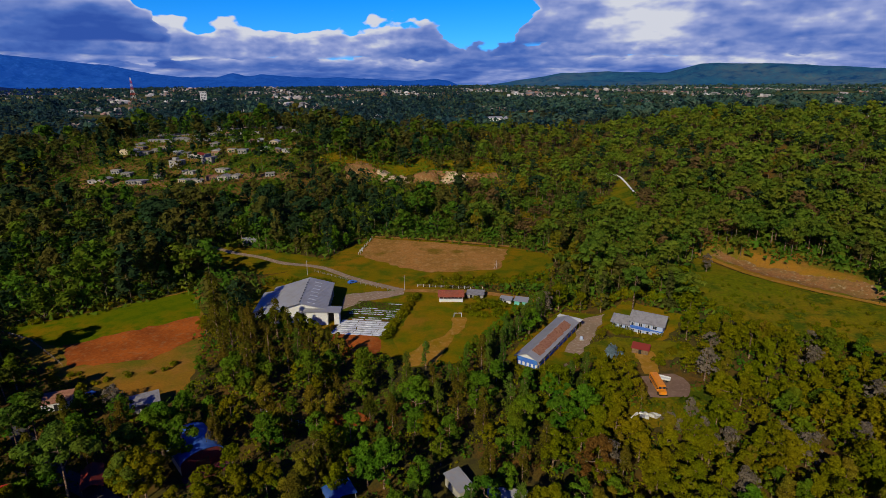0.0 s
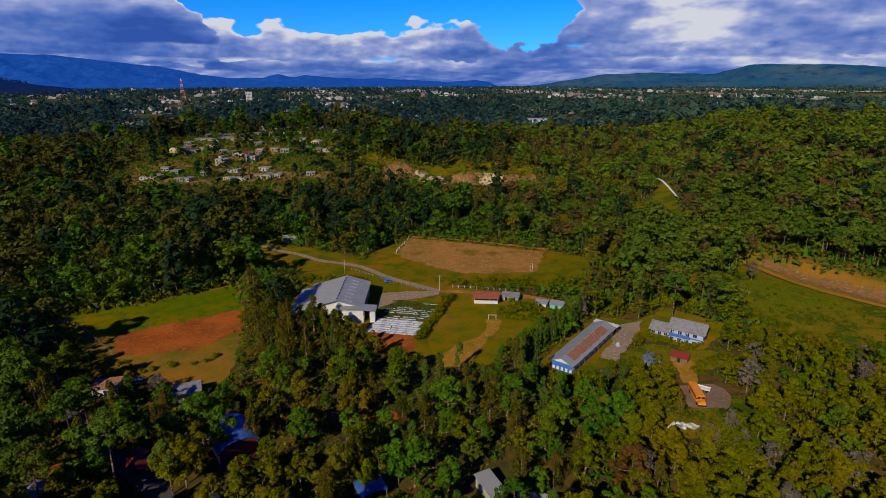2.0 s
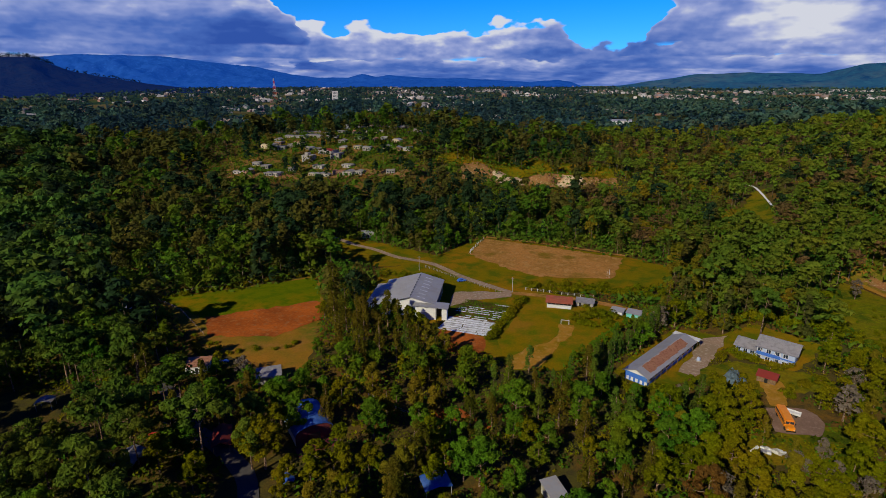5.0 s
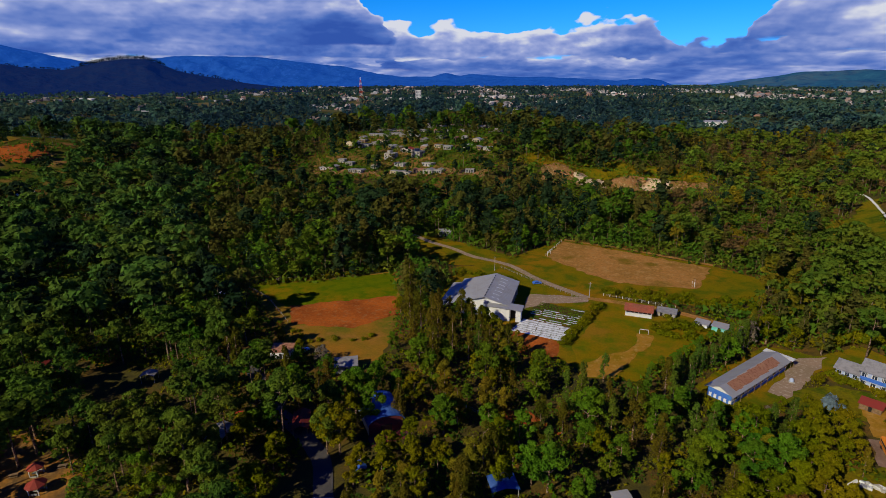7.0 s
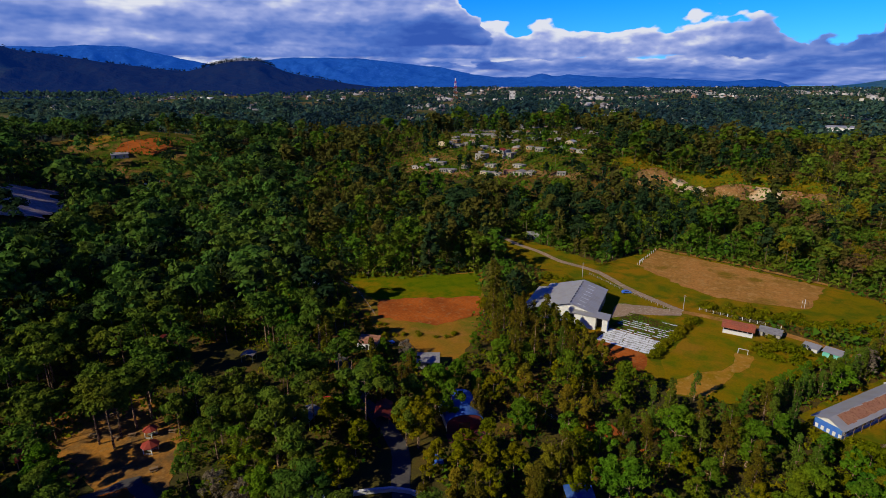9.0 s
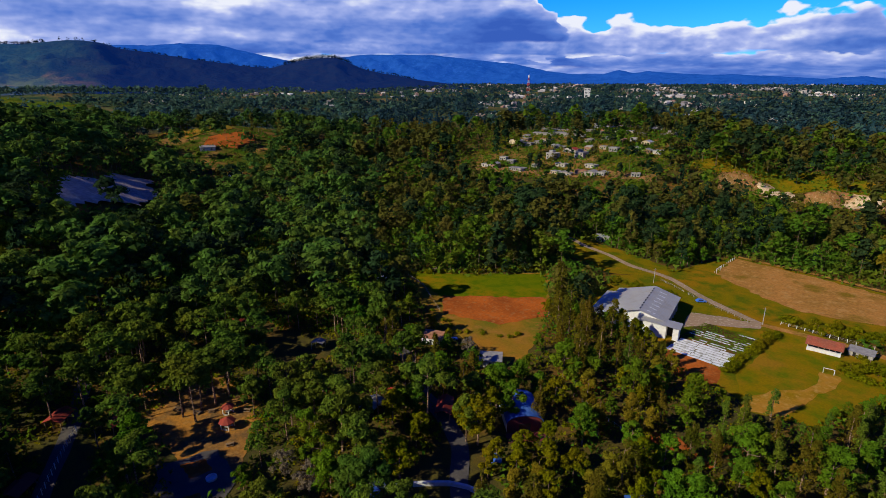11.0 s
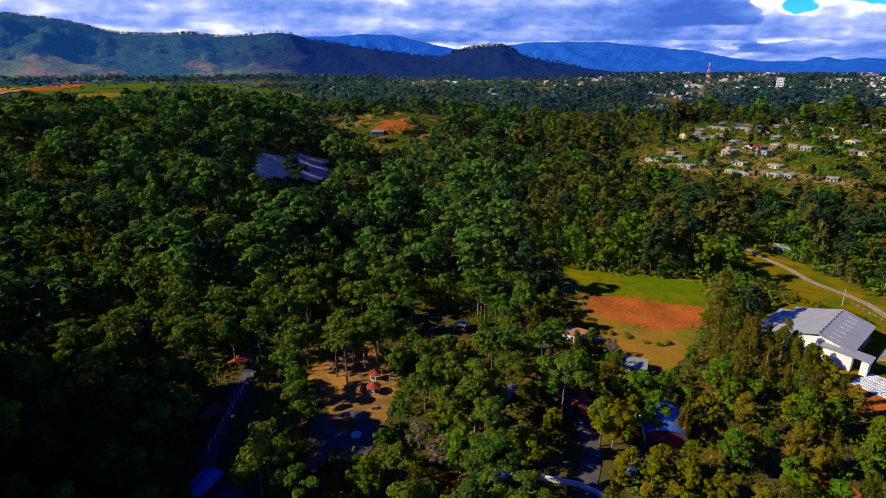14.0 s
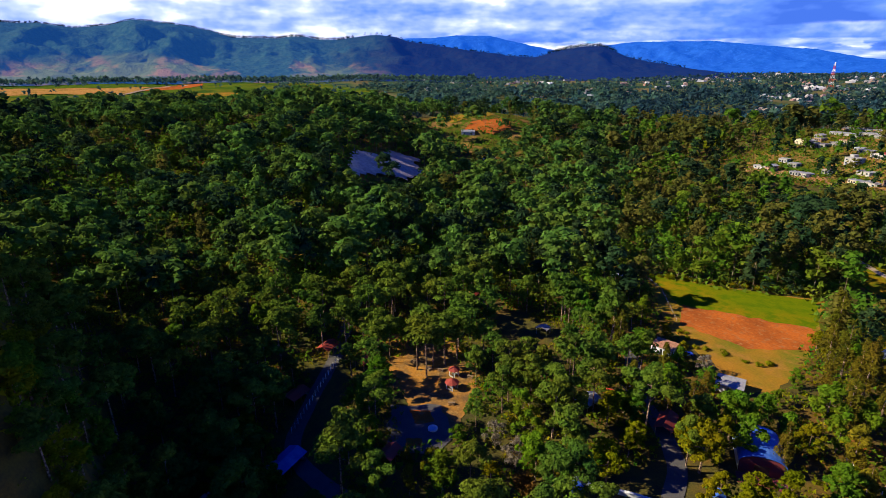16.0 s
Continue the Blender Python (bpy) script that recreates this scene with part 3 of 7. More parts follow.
def strip(name, line, width, mat, lift, label, category="road"):
    """A road along a line of points."""
    pts = [Vector(p) for p in line]
    fine = []
    for i in range(len(pts) - 1):
        a, b = pts[max(i - 1, 0)], pts[i]
        c, d = pts[i + 1], pts[min(i + 2, len(pts) - 1)]
        k = max(2, int((c - b).length / 3))
        for j in range(k):
            t = j / k
            fine.append(0.5 * ((2 * b) + (c - a) * t + (2 * a - 5 * b + 4 * c - d) * t * t + (3 * b - a - 3 * c + d) * t ** 3))
    fine.append(pts[-1])
    v, f = [], []
    rnd = random.Random(name)
    for i, p in enumerate(fine):
        d = (fine[min(i + 1, len(fine) - 1)] - fine[max(i - 1, 0)]).normalized()
        s = Vector((-d.y, d.x))
        for k in (-1, -0.33, 0.33, 1):
            q = p + s * (k * width / 2 + rnd.uniform(-0.15, 0.15))
            v.append((q.x, q.y, height(q.x, q.y) + lift))
        if i:
            o = 4 * (i - 1)
            f += [(o + c, o + c + 4, o + c + 5, o + c + 1) for c in range(3)]
    ob = mesh_object(name, v, f, mat)
    return tagged(ob, label, category, kind="structure")


FIELD = ((-46, 278), (-42, 311), (-10, 303), (36, 288), (27, 254), (-9, 250), (-22, 258))
MEADOW = ((-68, 256), (-55, 290), (-42, 315), (0, 303), (38, 291), (60, 277), (50, 246), (30, 234), (0, 232), (-18, 230), (-45, 242))
CAMPUS = ((-80, 204), (-86, 246), (-64, 262), (-45, 246), (-12, 232), (10, 227), (38, 217), (36, 206), (20, 192), (3, 163), (-12, 161), (-22, 168), (-38, 175), (-45, 187), (-68, 194))
LEFT_FIELD = ((-170, 188), (-140, 207), (-112, 230), (-99, 206), (-84, 168), (-79, 146), (-84, 138), (-104, 146), (-122, 152), (-134, 160))
PITCH = ((-168, 188), (-140, 206), (-113, 227), (-100, 206), (-98, 200), (-137, 173))
BARE = ((-136, 174), (-98, 200), (-88, 182), (-100, 165), (-123, 159))
DRIVE = ((-135, 300), (-118, 264), (-90, 248), (-62, 256), (-62, 272), (-98, 288))
GREEN = ((-18, 178), (-10, 226), (10, 222), (24, 192), (4, 160), (-13, 158))
LONG_YARD = ((20, 164), (31, 154), (42, 162), (60, 188), (60, 199), (46, 202))
HOUSE_YARD = ((58, 196), (62, 182), (78, 174), (92, 190), (76, 208))
BUS_YARD = ((60, 139), (75, 139), (77, 150), (74, 158), (74, 168), (64, 170))
SLOPE = ((122, 250), (135, 224), (150, 206), (168, 193), (186, 170), (176, 152), (150, 158), (122, 172), (104, 192), (102, 214), (110, 232))
PICNIC = ((-152, 54), (-146, 72), (-132, 72), (-112, 62), (-102, 48), (-108, 36), (-126, 44), (-144, 50))
GULLY = ((-166, 42), (-160, 30), (-142, 16), (-122, 0), (-112, 2), (-104, 20), (-124, 24), (-150, 36))
PAVILION = ((-76, 120), (-58, 124), (-53, 103), (-68, 101))
APPROACH = ((-84, 104), (-74, 92), (-76, 70), (-62, 74), (-50, 84), (-56, 92), (-66, 98), (-76, 106))
HOUSE_FRONT = ((44, 162), (62, 160), (86, 164), (86, 172), (62, 179), (48, 172))
SCRAP_YARD = ((51, 128), (61, 128), (61, 134), (51, 134))
SHADY_YARD = ((-139, 88), (-128, 101), (-141, 117), (-178, 104), (-160, 98))
NEAR_ROOFS = ((-4, 98), (-4, 112), (24, 112), (26, 96))
TRAIL_GREEN = ((111, 351), (117, 327), (130, 345), (140, 395), (150, 440), (142, 440), (126, 405), (108, 395))
CUT_BANK = ((128, 254), (136, 246), (162, 224), (176, 206), (168, 196), (150, 210), (134, 228), (122, 250))
QUARRY = ((-336, 98), (-350, 122), (-360, 150), (-382, 172), (-410, 178), (-435, 191), (-428, 162), (-402, 144), (-392, 122), (-366, 106))
# clearing, and how far trees before it give way to the camera's view
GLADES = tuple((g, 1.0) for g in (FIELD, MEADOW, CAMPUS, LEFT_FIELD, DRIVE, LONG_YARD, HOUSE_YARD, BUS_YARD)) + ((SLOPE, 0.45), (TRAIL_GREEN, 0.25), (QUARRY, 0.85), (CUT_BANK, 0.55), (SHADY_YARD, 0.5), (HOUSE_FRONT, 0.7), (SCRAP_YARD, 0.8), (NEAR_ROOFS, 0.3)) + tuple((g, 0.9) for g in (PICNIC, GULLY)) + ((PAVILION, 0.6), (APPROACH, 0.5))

patch("meadow", MEADOW, M["grass"], 0.06, "green and yellow grass round the playing field", "grass")
patch("playing_field", FIELD, M["dirt"], 0.12, "worn bare-earth football field", "playing field", 1.2)
patch("campus_lawn", CAMPUS, M["grass"], 0.10, "mown yellow-green lawn of the campus", "grass")
patch("drive_grass", DRIVE, M["grass"], 0.14, "yellow-green grass beside the campus road", "grass")
patch("football_lawn", GREEN, M["lawn"], 0.17, "worn green lawn with a small goal", "grass")
patch("worn_path", ((3, 197), (9, 197), (8, 188), (4, 181), (1, 172), (-3, 160), (-14, 158), (-13, 166), (-8, 174), (0, 181), (3, 188)), M["path"], 0.21, "trodden earth path across the lawn", "path", 0.35, 2.0)
patch("pitch", PITCH, M["pitch_green"], 0.10, "green sports lawn edged with red earth", "grass")
patch("left_field", LEFT_FIELD, M["dry_grass"], 0.055, "rough orange-brown grass beside the sports lawn", "grass")
patch("bare_strip", BARE, M["red_dirt"], 0.14, "strip of bare red earth", "earth", 1.2)
patch("slope_meadow", SLOPE, M["slope_grass"], 0.10, "green grass slope below the cut road", "grass")
patch("bus_yard", ((61, 140), (72, 140), (76, 147), (73, 154), (68, 153), (62, 152)), M["yard"], 0.12, "stony parking yard of the bus", "yard")
patch("hut_path", ((64, 153), (69, 154), (72, 165), (70, 170), (65, 170)), M["path"], 0.14, "reddish earth path to the hut", "path", 0.6, 1.5)
patch("front_lawn", HOUSE_FRONT, M["slope_grass"], 0.05, "rough green grass in front of the house", "grass", 0.8, 2.0)
patch("scrap_lawn", ((50, 126), (78, 126), (82, 138), (78, 146), (60, 139), (52, 137)), M["slope_grass"], 0.06, "rough green grass beside the bus yard", "grass", 0.8, 2.0)
patch("house_lawn", HOUSE_YARD, M["grass"], 0.08, "lawn round the two-storey house", "grass")
patch("long_yard", ((42, 169), (46, 166), (57, 184), (64, 198), (55, 195)), M["gravel"], 0.16, "pale earth yard beside the long classroom block", "yard")
patch("long_lawn", LONG_YARD, M["grass"], 0.11, "grass round the long classroom block", "grass")
patch("picnic_ground", ((-168, 57), (-158, 76), (-134, 77), (-116, 66), (-107, 52), (-110, 42), (-124, 46), (-150, 50)), M["needles"], 0.10, "sunlit needle-covered picnic ground under pines", "earth", 1.5)
# dark surface stands in for the shade over the plaza
patch("plaza", ((-126, 42), (-119, 55), (-104, 52), (-100, 44), (-109, 34)), M["asphalt"], 0.16, "paved plaza with worn red marks, shade put into its dark colour", "pavement")
patch("parking", ((-42, 205), (-43, 222), (-30, 225), (-18, 226), (-18, 222), (-34, 214)), M["gravel"], 0.16, "pale gravel parking area", "yard")
strip("campus_road", ((-150, 305), (-128, 292), (-115, 283), (-98, 275), (-83, 265), (-62, 258), (-42, 241), (-18, 226)), 3.4, M["gravel"], 0.2, "pale gravel campus road")
strip("back_road", ((-18, 226), (0, 225), (20, 222), (40, 214)), 3.5, M["dirt"], 0.2, "earth track behind the small buildings")
strip("gully_road", ((-200, 58), (-172, 42), (-158, 34), (-142, 21), (-128, 14), (-108, 18), (-90, 24)), 4.5, M["asphalt"], 0.15, "shaded lane along the gully")
strip("approach_road", ((-120, 130), (-100, 112), (-84, 104), (-70, 95), (-62, 84), (-52, 70), (-48, 50)), 4.6, M["asphalt"], 0.15, "paved lane curving through the trees")

# ---------------------------------------------------------------- trees
RNG = np.random.default_rng(11)


def leaf_cards(rng, clumps, count, size, stretch=1.0, four=True, spread=0.33):
    """Leaf sprays scattered through the clumps (x, y, z, radius, radius, height): corners and faces."""
    c = np.asarray(clumps, float)
    w = (c[:, 3] * c[:, 4] + c[:, 3] * c[:, 5]) ** 1.0
    pick = rng.choice(len(c), count, p=w / w.sum())
    d = rng.normal(size=(count, 3))
    d[:, 2] = np.where(rng.random(count) < 0.72, np.abs(d[:, 2]), d[:, 2])
    d /= np.linalg.norm(d, axis=1)[:, None]
    rad = rng.uniform(0.72, 1.08, count)[:, None]
    p = c[pick, :3] + d * rad * c[pick, 3:6]
    nrm = d + rng.normal(scale=spread, size=(count, 3)) + np.array([0, 0, 0.25])
    nrm /= np.linalg.norm(nrm, axis=1)[:, None]
    u = np.cross(nrm, rng.normal(size=(count, 3)))
    u /= np.linalg.norm(u, axis=1)[:, None]
    v = np.cross(nrm, u)
    s = (size * rng.uniform(0.6, 1.35, count))[:, None]
    k = 4 if four else 3
    if four:
        q = np.stack([p - u * s, p - v * s * 0.5 * stretch, p + u * s, p + v * s * 0.5 * stretch], 1)
    else:
        q = np.stack([p - u * s * 0.95, p + u * s * 0.75 + v * s * 0.5 * stretch, p + u * s * 0.45 - v * s * 0.75 * stretch], 1)
    return q.reshape(-1, 3), np.arange(count * k).reshape(-1, k)


def tube(points, radii, sides=6):
    v, f = [], []
    for i, (p, r) in enumerate(zip(points, radii)):
        p = Vector(p)
        d = (Vector(points[min(i + 1, len(points) - 1)]) - Vector(points[max(i - 1, 0)])).normalized()
        a = d.orthogonal().normalized()
        b = d.cross(a)
        for k in range(sides):
            t = 6.28318 * k / sides
            v.append(tuple(p + (a * math.cos(t) + b * math.sin(t)) * r))
        if i:
            o = sides * (i - 1)
            f += [(o + k, o + (k + 1) % sides, o + sides + (k + 1) % sides, o + sides + k) for k in range(sides)]
    return v, f


def join(pieces):
    V, F = [], []
    for v, f in pieces:
        o = len(V)
        V += [tuple(p) for p in v]
        F += [tuple(i + o for i in t) for t in f]
    return V, F


def clumps_of(kind, rng, h):
    """Crown clumps of one tree of height h."""
    out = []
    if kind == "pine":
        base, rad = h * rng.uniform(0.44, 0.66), h * rng.uniform(0.17, 0.29)
        for i in range(int(rng.integers(20, 34))):
            u = rng.random()
            z = base + (h - base) * (0.04 + 0.90 * u)
            reach = rad * (0.55 + 0.6 * math.sin(3.14 * min(1, 0.22 + 0.78 * u))) * math.sqrt(rng.random())
            if u > 0.86:
                reach *= 0.45
            t = rng.random() * 6.283
            q = h * rng.uniform(0.042, 0.085)
            out.append((reach * math.cos(t), reach * math.sin(t), z, q * 1.15, q * 1.15, q * 0.72))
    elif kind == "broad":
        base, rad = h * rng.uniform(0.12, 0.26), h * rng.uniform(0.24, 0.40)
        skew = rng.uniform(0.06, 0.24)
        for i in range(int(rng.integers(30, 44))):
            u = rng.random() ** 0.8
            z = base + (h - base) * (0.06 + 0.86 * u)
            reach = rad * math.sin(3.14 * (skew + (0.94 - skew) * u)) * math.sqrt(rng.random()) * 1.08
            t = rng.random() * 6.283
            q = h * rng.uniform(0.042, 0.098)
            out.append((reach * math.cos(t), reach * math.sin(t), z, q, q, q * 0.85))
    elif kind == "gum":
        # tall oval crown of a eucalyptus
        wide = rng.uniform(0.13, 0.20)
        for i in range(int(rng.integers(14, 20))):
            u = rng.random()
            z = h * (0.24 + 0.70 * u)
            reach = h * wide * math.sin(3.14 * (0.16 + 0.78 * u)) * math.sqrt(rng.random())
            t = rng.random() * 6.283
            q = h * rng.uniform(0.05, 0.095)
            out.append((reach * math.cos(t), reach * math.sin(t), z, q, q, q * 1.15))
    else:
        # tall ragged casuarina or cypress
        for i in range(int(rng.integers(22, 30))):
            u = rng.random()
            z = h * (0.14 + 0.80 * u)
            reach = h * 0.15 * (1 - 0.72 * u) * (0.35 + 0.75 * rng.random())
            t = rng.random() * 6.283
            q = h * rng.uniform(0.035, 0.065)
            out.append((reach * math.cos(t), reach * math.sin(t), z, q, q, q * 1.9))
        out.append((0, 0, h * 0.93, h * 0.02, h * 0.02, h * 0.07))
    return out


# kind: outline, foliage, leaf sprays, spray size, name, label, category
LOOK = {
    "pine": ("pine", M["pine"], 1.0, 0.0285, "pine_tree", "tall pine with a tufted rounded crown and bare trunk", "pine tree"),
    "broad": ("broad", M["broad"], 1.0, 0.0361, "broadleaf_tree", "full leafy green broadleaf tree", "tree"),
    "olive": ("olive", M["olive"], 1.0, 0.023, "casuarina_tree", "tall ragged olive-brown casuarina tree", "tree"),
    "cypress": ("olive", M["pine"], 1.0, 0.023, "cypress_tree", "dark green pointed cypress tree", "tree"),
    "dry": ("broad", M["bush"], 1.0, 0.0342, "dry_season_tree", "yellow-green tree with a thin spreading crown", "tree"),
    "rusty": ("broad", M["rusty_leaf"], 1.0, 0.0342, "rusty_leaved_tree", "tree with rust-brown leaves", "tree"),
    "gold": ("gum", M["slope_gold"], 1.0, 0.029, "golden_olive_tree", "tall golden-olive tree with an oval crown", "tree"),
    "bare": ("broad", M["twig"], 0.5, 0.034, "bare_tree", "nearly leafless grey-brown twiggy tree", "tree"),
}
NEAR_SPRAYS, MID_SPRAYS = 2350, 1000


def make_tree(kind, seed, sprays):
    """One tree 10 m high at the origin: an Empty with trunk and crown."""
    rng = np.random.default_rng(seed)
    shape, mat, share, size, name, label, category = LOOK[kind]
    count = int(sprays * share)
    size *= (2000.0 / sprays) ** 0.45 * 0.95
    h = 10.0
    root = new(name)
    tagged(root, label, category, name.replace("_", " ") + "s of the valley")
    clumps = clumps_of(shape, rng, h)
    lean = rng.normal(scale=0.18, size=2)
    top = h * (0.93 if shape != "broad" else 0.72)
    thick = {"pine": 0.135, "broad": 0.2, "olive": 0.15, "gum": 0.14}[shape]
    spine = [(lean[0] * math.sin(3.0 * k) * k, lean[1] * math.sin(2.2 * k + 1) * k, top * k - 0.25 * (k == 0)) for k in np.linspace(0, 1, 6)]
    pieces = [tube(spine, [thick * (1.25 - 1.1 * k) for k in np.linspace(0, 1, 6)], 5)]
    for cl in clumps[:7 if sprays > 2000 else 3]:
        a = Vector(spine[min(4, max(1, int(cl[2] / top * 5)))])
        a.z = max(0.12 * h, cl[2] - 0.09 * h)
        b = Vector(cl[:3])
        mid = (a + b) / 2 + Vector((0, 0, -0.02 * h))
        pieces.append(tube([a, mid, b], [thick * 0.42, thick * 0.3, thick * 0.12], 3))
    v, f = join(pieces)
    mesh_object("trunk", v, f, M["bark"], root)
    v, f = leaf_cards(rng, clumps, count, size * h, 0.9 if shape != "olive" else 0.6, four=False, spread=0.48)
    mesh_object("crown", v.tolist(), f.tolist(), mat, root)
    return root


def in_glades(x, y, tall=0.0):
    """Is a tree of that height in a clearing, or so close before it that it would hide it from the camera?"""
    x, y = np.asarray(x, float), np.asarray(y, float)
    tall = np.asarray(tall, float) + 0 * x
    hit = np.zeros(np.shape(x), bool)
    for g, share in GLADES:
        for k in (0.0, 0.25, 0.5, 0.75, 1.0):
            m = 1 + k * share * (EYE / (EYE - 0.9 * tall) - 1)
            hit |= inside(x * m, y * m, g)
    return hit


def scatter(spacing, r0, r1, a0, a1, seed):
    """Jittered places in a sector round the camera's place."""
    rng = np.random.default_rng(seed)
    gx, gy = np.meshgrid(np.arange(-r1, r1, spacing), np.arange(-r1, r1, spacing))
    gx[::2] += spacing / 2
    x = (gx + rng.uniform(-0.43, 0.43, gx.shape) * spacing).ravel()
    y = (gy + rng.uniform(-0.43, 0.43, gy.shape) * spacing).ravel()
    r, a = np.hypot(x, y), np.degrees(np.arctan2(-x, y))
    ok = (r > r0) & (r < r1) & (a > a0) & (a < a1)
    return x[ok], y[ok]


def tree_kind(x, y, u):
    """Pines on the western ridge, the picnic ground and the north-east slope; mixed wood in the valley; thin dry wood in the east."""
    left = math.degrees(math.atan2(-x, y))
    r = math.hypot(x, y)
    if left < -14 and r < 215:
        mix = (("dry", 0.66), ("broad", 0.76), ("bare", 0.88), ("gold", 1.0))
    elif left < -16:
        mix = (("gold", 0.6), ("pine", 0.8), ("dry", 1.0))
    elif left > 46:
        mix = (("pine", 0.86), ("broad", 0.95), ("dry", 1.0))
    elif 12 < left < 31 and r < 165:
        mix = (("dry", 0.36), ("gold", 0.60), ("olive", 0.80), ("broad", 1.0))
    elif left > 30:
        mix = (("pine", 0.42), ("broad", 0.66), ("olive", 0.82), ("dry", 1.0))
    elif r > 190:
        mix = (("pine", 0.35), ("broad", 0.55), ("olive", 0.8), ("cypress", 1.0))
    else:
        mix = (("broad", 0.34), ("olive", 0.62), ("cypress", 0.86), ("dry", 1.0))
    for kind, limit in mix:
        if u <= limit:
            return kind
    return "broad"


STOCK, USED = {}, {}


def plant(kind, x, y, h, turn):
    near = math.hypot(x, y) < 140
    key = (kind, near)
    if key not in STOCK:
        STOCK[key], USED[key] = [], 0
    i, stock = USED[key], STOCK[key]
    USED[key] += 1
    m = pose(x, y, height(x, y), 0, 0, turn)
    if len(stock) < 7:
        ob = make_tree(kind, 100 + 17 * len(stock) + 5 * ord(kind[0]) + near, NEAR_SPRAYS if near else MID_SPRAYS)
        stock.append(ob)
    else:
        ob = copy_thing(stock[i % 7], m)
    ob.matrix_basis = m
    ob.scale = (h / 10.0 * (0.92 + 0.2 * ((i * 37) % 10) / 10), h / 10.0 * (0.92 + 0.2 * ((i * 53) % 10) / 10), h / 10.0)
    return ob


# single trees that stand out: kind, x, y, height
FRONT = (("broad", -18, 104, 12), ("dry", -49, 105, 11), ("dry", -68, 107, 12), ("broad", -65, 130, 8), ("broad", -102, 132, 8), ("pine", -107, 121, 14), ("olive", -83, 181, 25), ("olive", -75, 173, 20), ("olive", -65, 165, 19), ("dry", -59, 184, 11), ("dry", -53, 181, 10), ("dry", -65, 189, 8), ("dry", -48, 177, 9), ("dry", -77, 188, 7), ("olive", -61, 180, 15), ("olive", -56, 177, 14), ("broad", -66, 186, 7), ("broad", -80, 190, 6), ("olive", -51, 172, 13), ("gold", -43, 168, 11), ("olive", -39, 166, 11), ("gold", -35, 162, 11), ("olive", -58, 161, 15), ("olive", -44, 159, 13), ("olive", -50, 155, 13), ("cypress", -11, 140, 15), ("cypress", -6, 157, 11), ("cypress", -15, 136, 14), ("broad", -24, 139, 12), ("olive", -30, 135, 12))
MIDDLE = (("olive", 10, 123, 14), ("broad", 37, 125, 13), ("broad", 30, 122, 12), ("olive", 10, 102, 13), ("rusty", 35, 104, 13), ("olive", 24, 109, 14), ("olive", 40, 101, 12), ("cypress", 37, 141, 12), ("cypress", 42, 144, 13), ("broad", 6, 143, 11), ("cypress", 22, 176, 10), ("cypress", 31, 188, 10), ("cypress", 16, 164, 11), ("cypress", 38, 200, 10), ("broad", -1, 111, 9), ("broad", -6, 102, 10), ("broad", 21, 122, 13), ("olive", -14, 125, 11))
CORNER = (("broad", -60, 283, 10), ("broad", -66, 290, 12), ("broad", -72, 284, 11), ("broad", -62, 297, 12), ("broad", -78, 292, 12), ("broad", -55, 292, 9), ("pine", 138, 262, 14), ("pine", 150, 250, 15), ("pine", 158, 240, 13), ("pine", 170, 232, 15), ("pine", 180, 222, 14), ("pine", 163, 256, 15), ("pine", 192, 214, 15), ("pine", 176, 246, 16), ("bare", 118, 230, 9))
EAST = (("gold", 50, 236, 8), ("gold", 56, 240, 9), ("gold", 62, 247, 10), ("gold", 60, 232, 8), ("gold", 68, 238, 10), ("gold", 66, 226, 9), ("gold", 74, 232, 10), ("gold", 58, 253, 9), ("gold", 72, 250, 11), ("gold", 80, 240, 11), ("dry", 46, 230, 6), ("gold", 78, 222, 10), ("gold", 86, 230, 10), ("gold", 90, 220, 9), ("dry", 93, 161, 8), ("dry", 95, 147, 8), ("dry", 111, 158, 9), ("broad", 125, 156, 9), ("broad", 132, 154, 10), ("dry", 106, 136, 9), ("dry", 84, 149, 7), ("dry", 76, 129, 8), ("dry", 63, 124, 6), ("dry", 84, 124, 8), ("bare", 66, 119, 8), ("bare", 70, 114, 8), ("bare", 90, 165, 8), ("broad", 90, 117, 9), ("dry", 101, 116, 10), ("dry", 51, 105, 9), ("dry", 56, 101, 9), ("dry", 69, 104, 9), ("dry", 80, 106, 9), ("dry", 87, 101, 10), ("cypress", 68, 246, 16), ("pine", 75, 199, 18))
PICNIC_PINES = (("pine", -140, 57, 19), ("pine", -135, 58, 18), ("pine", -139, 62, 19), ("pine", -138, 66, 19), ("pine", -139, 71, 20), ("pine", -147, 63, 19), ("pine", -168, 51, 20), ("pine", -165, 41, 19), ("pine", -169, 60, 20), ("broad", -132, 41, 14), ("broad", -112, 30, 11), ("olive", -99, 36, 8), ("broad", -131, 32, 7), ("pine", -135, 79, 16), ("pine", -123, 69, 14), ("pine", -120, 79, 15), ("pine", -117, 89, 12), ("broad", -99, 70, 13), ("pine", -104, 58, 13), ("bare", -96, 59, 9), ("rusty", -79, 56, 8))
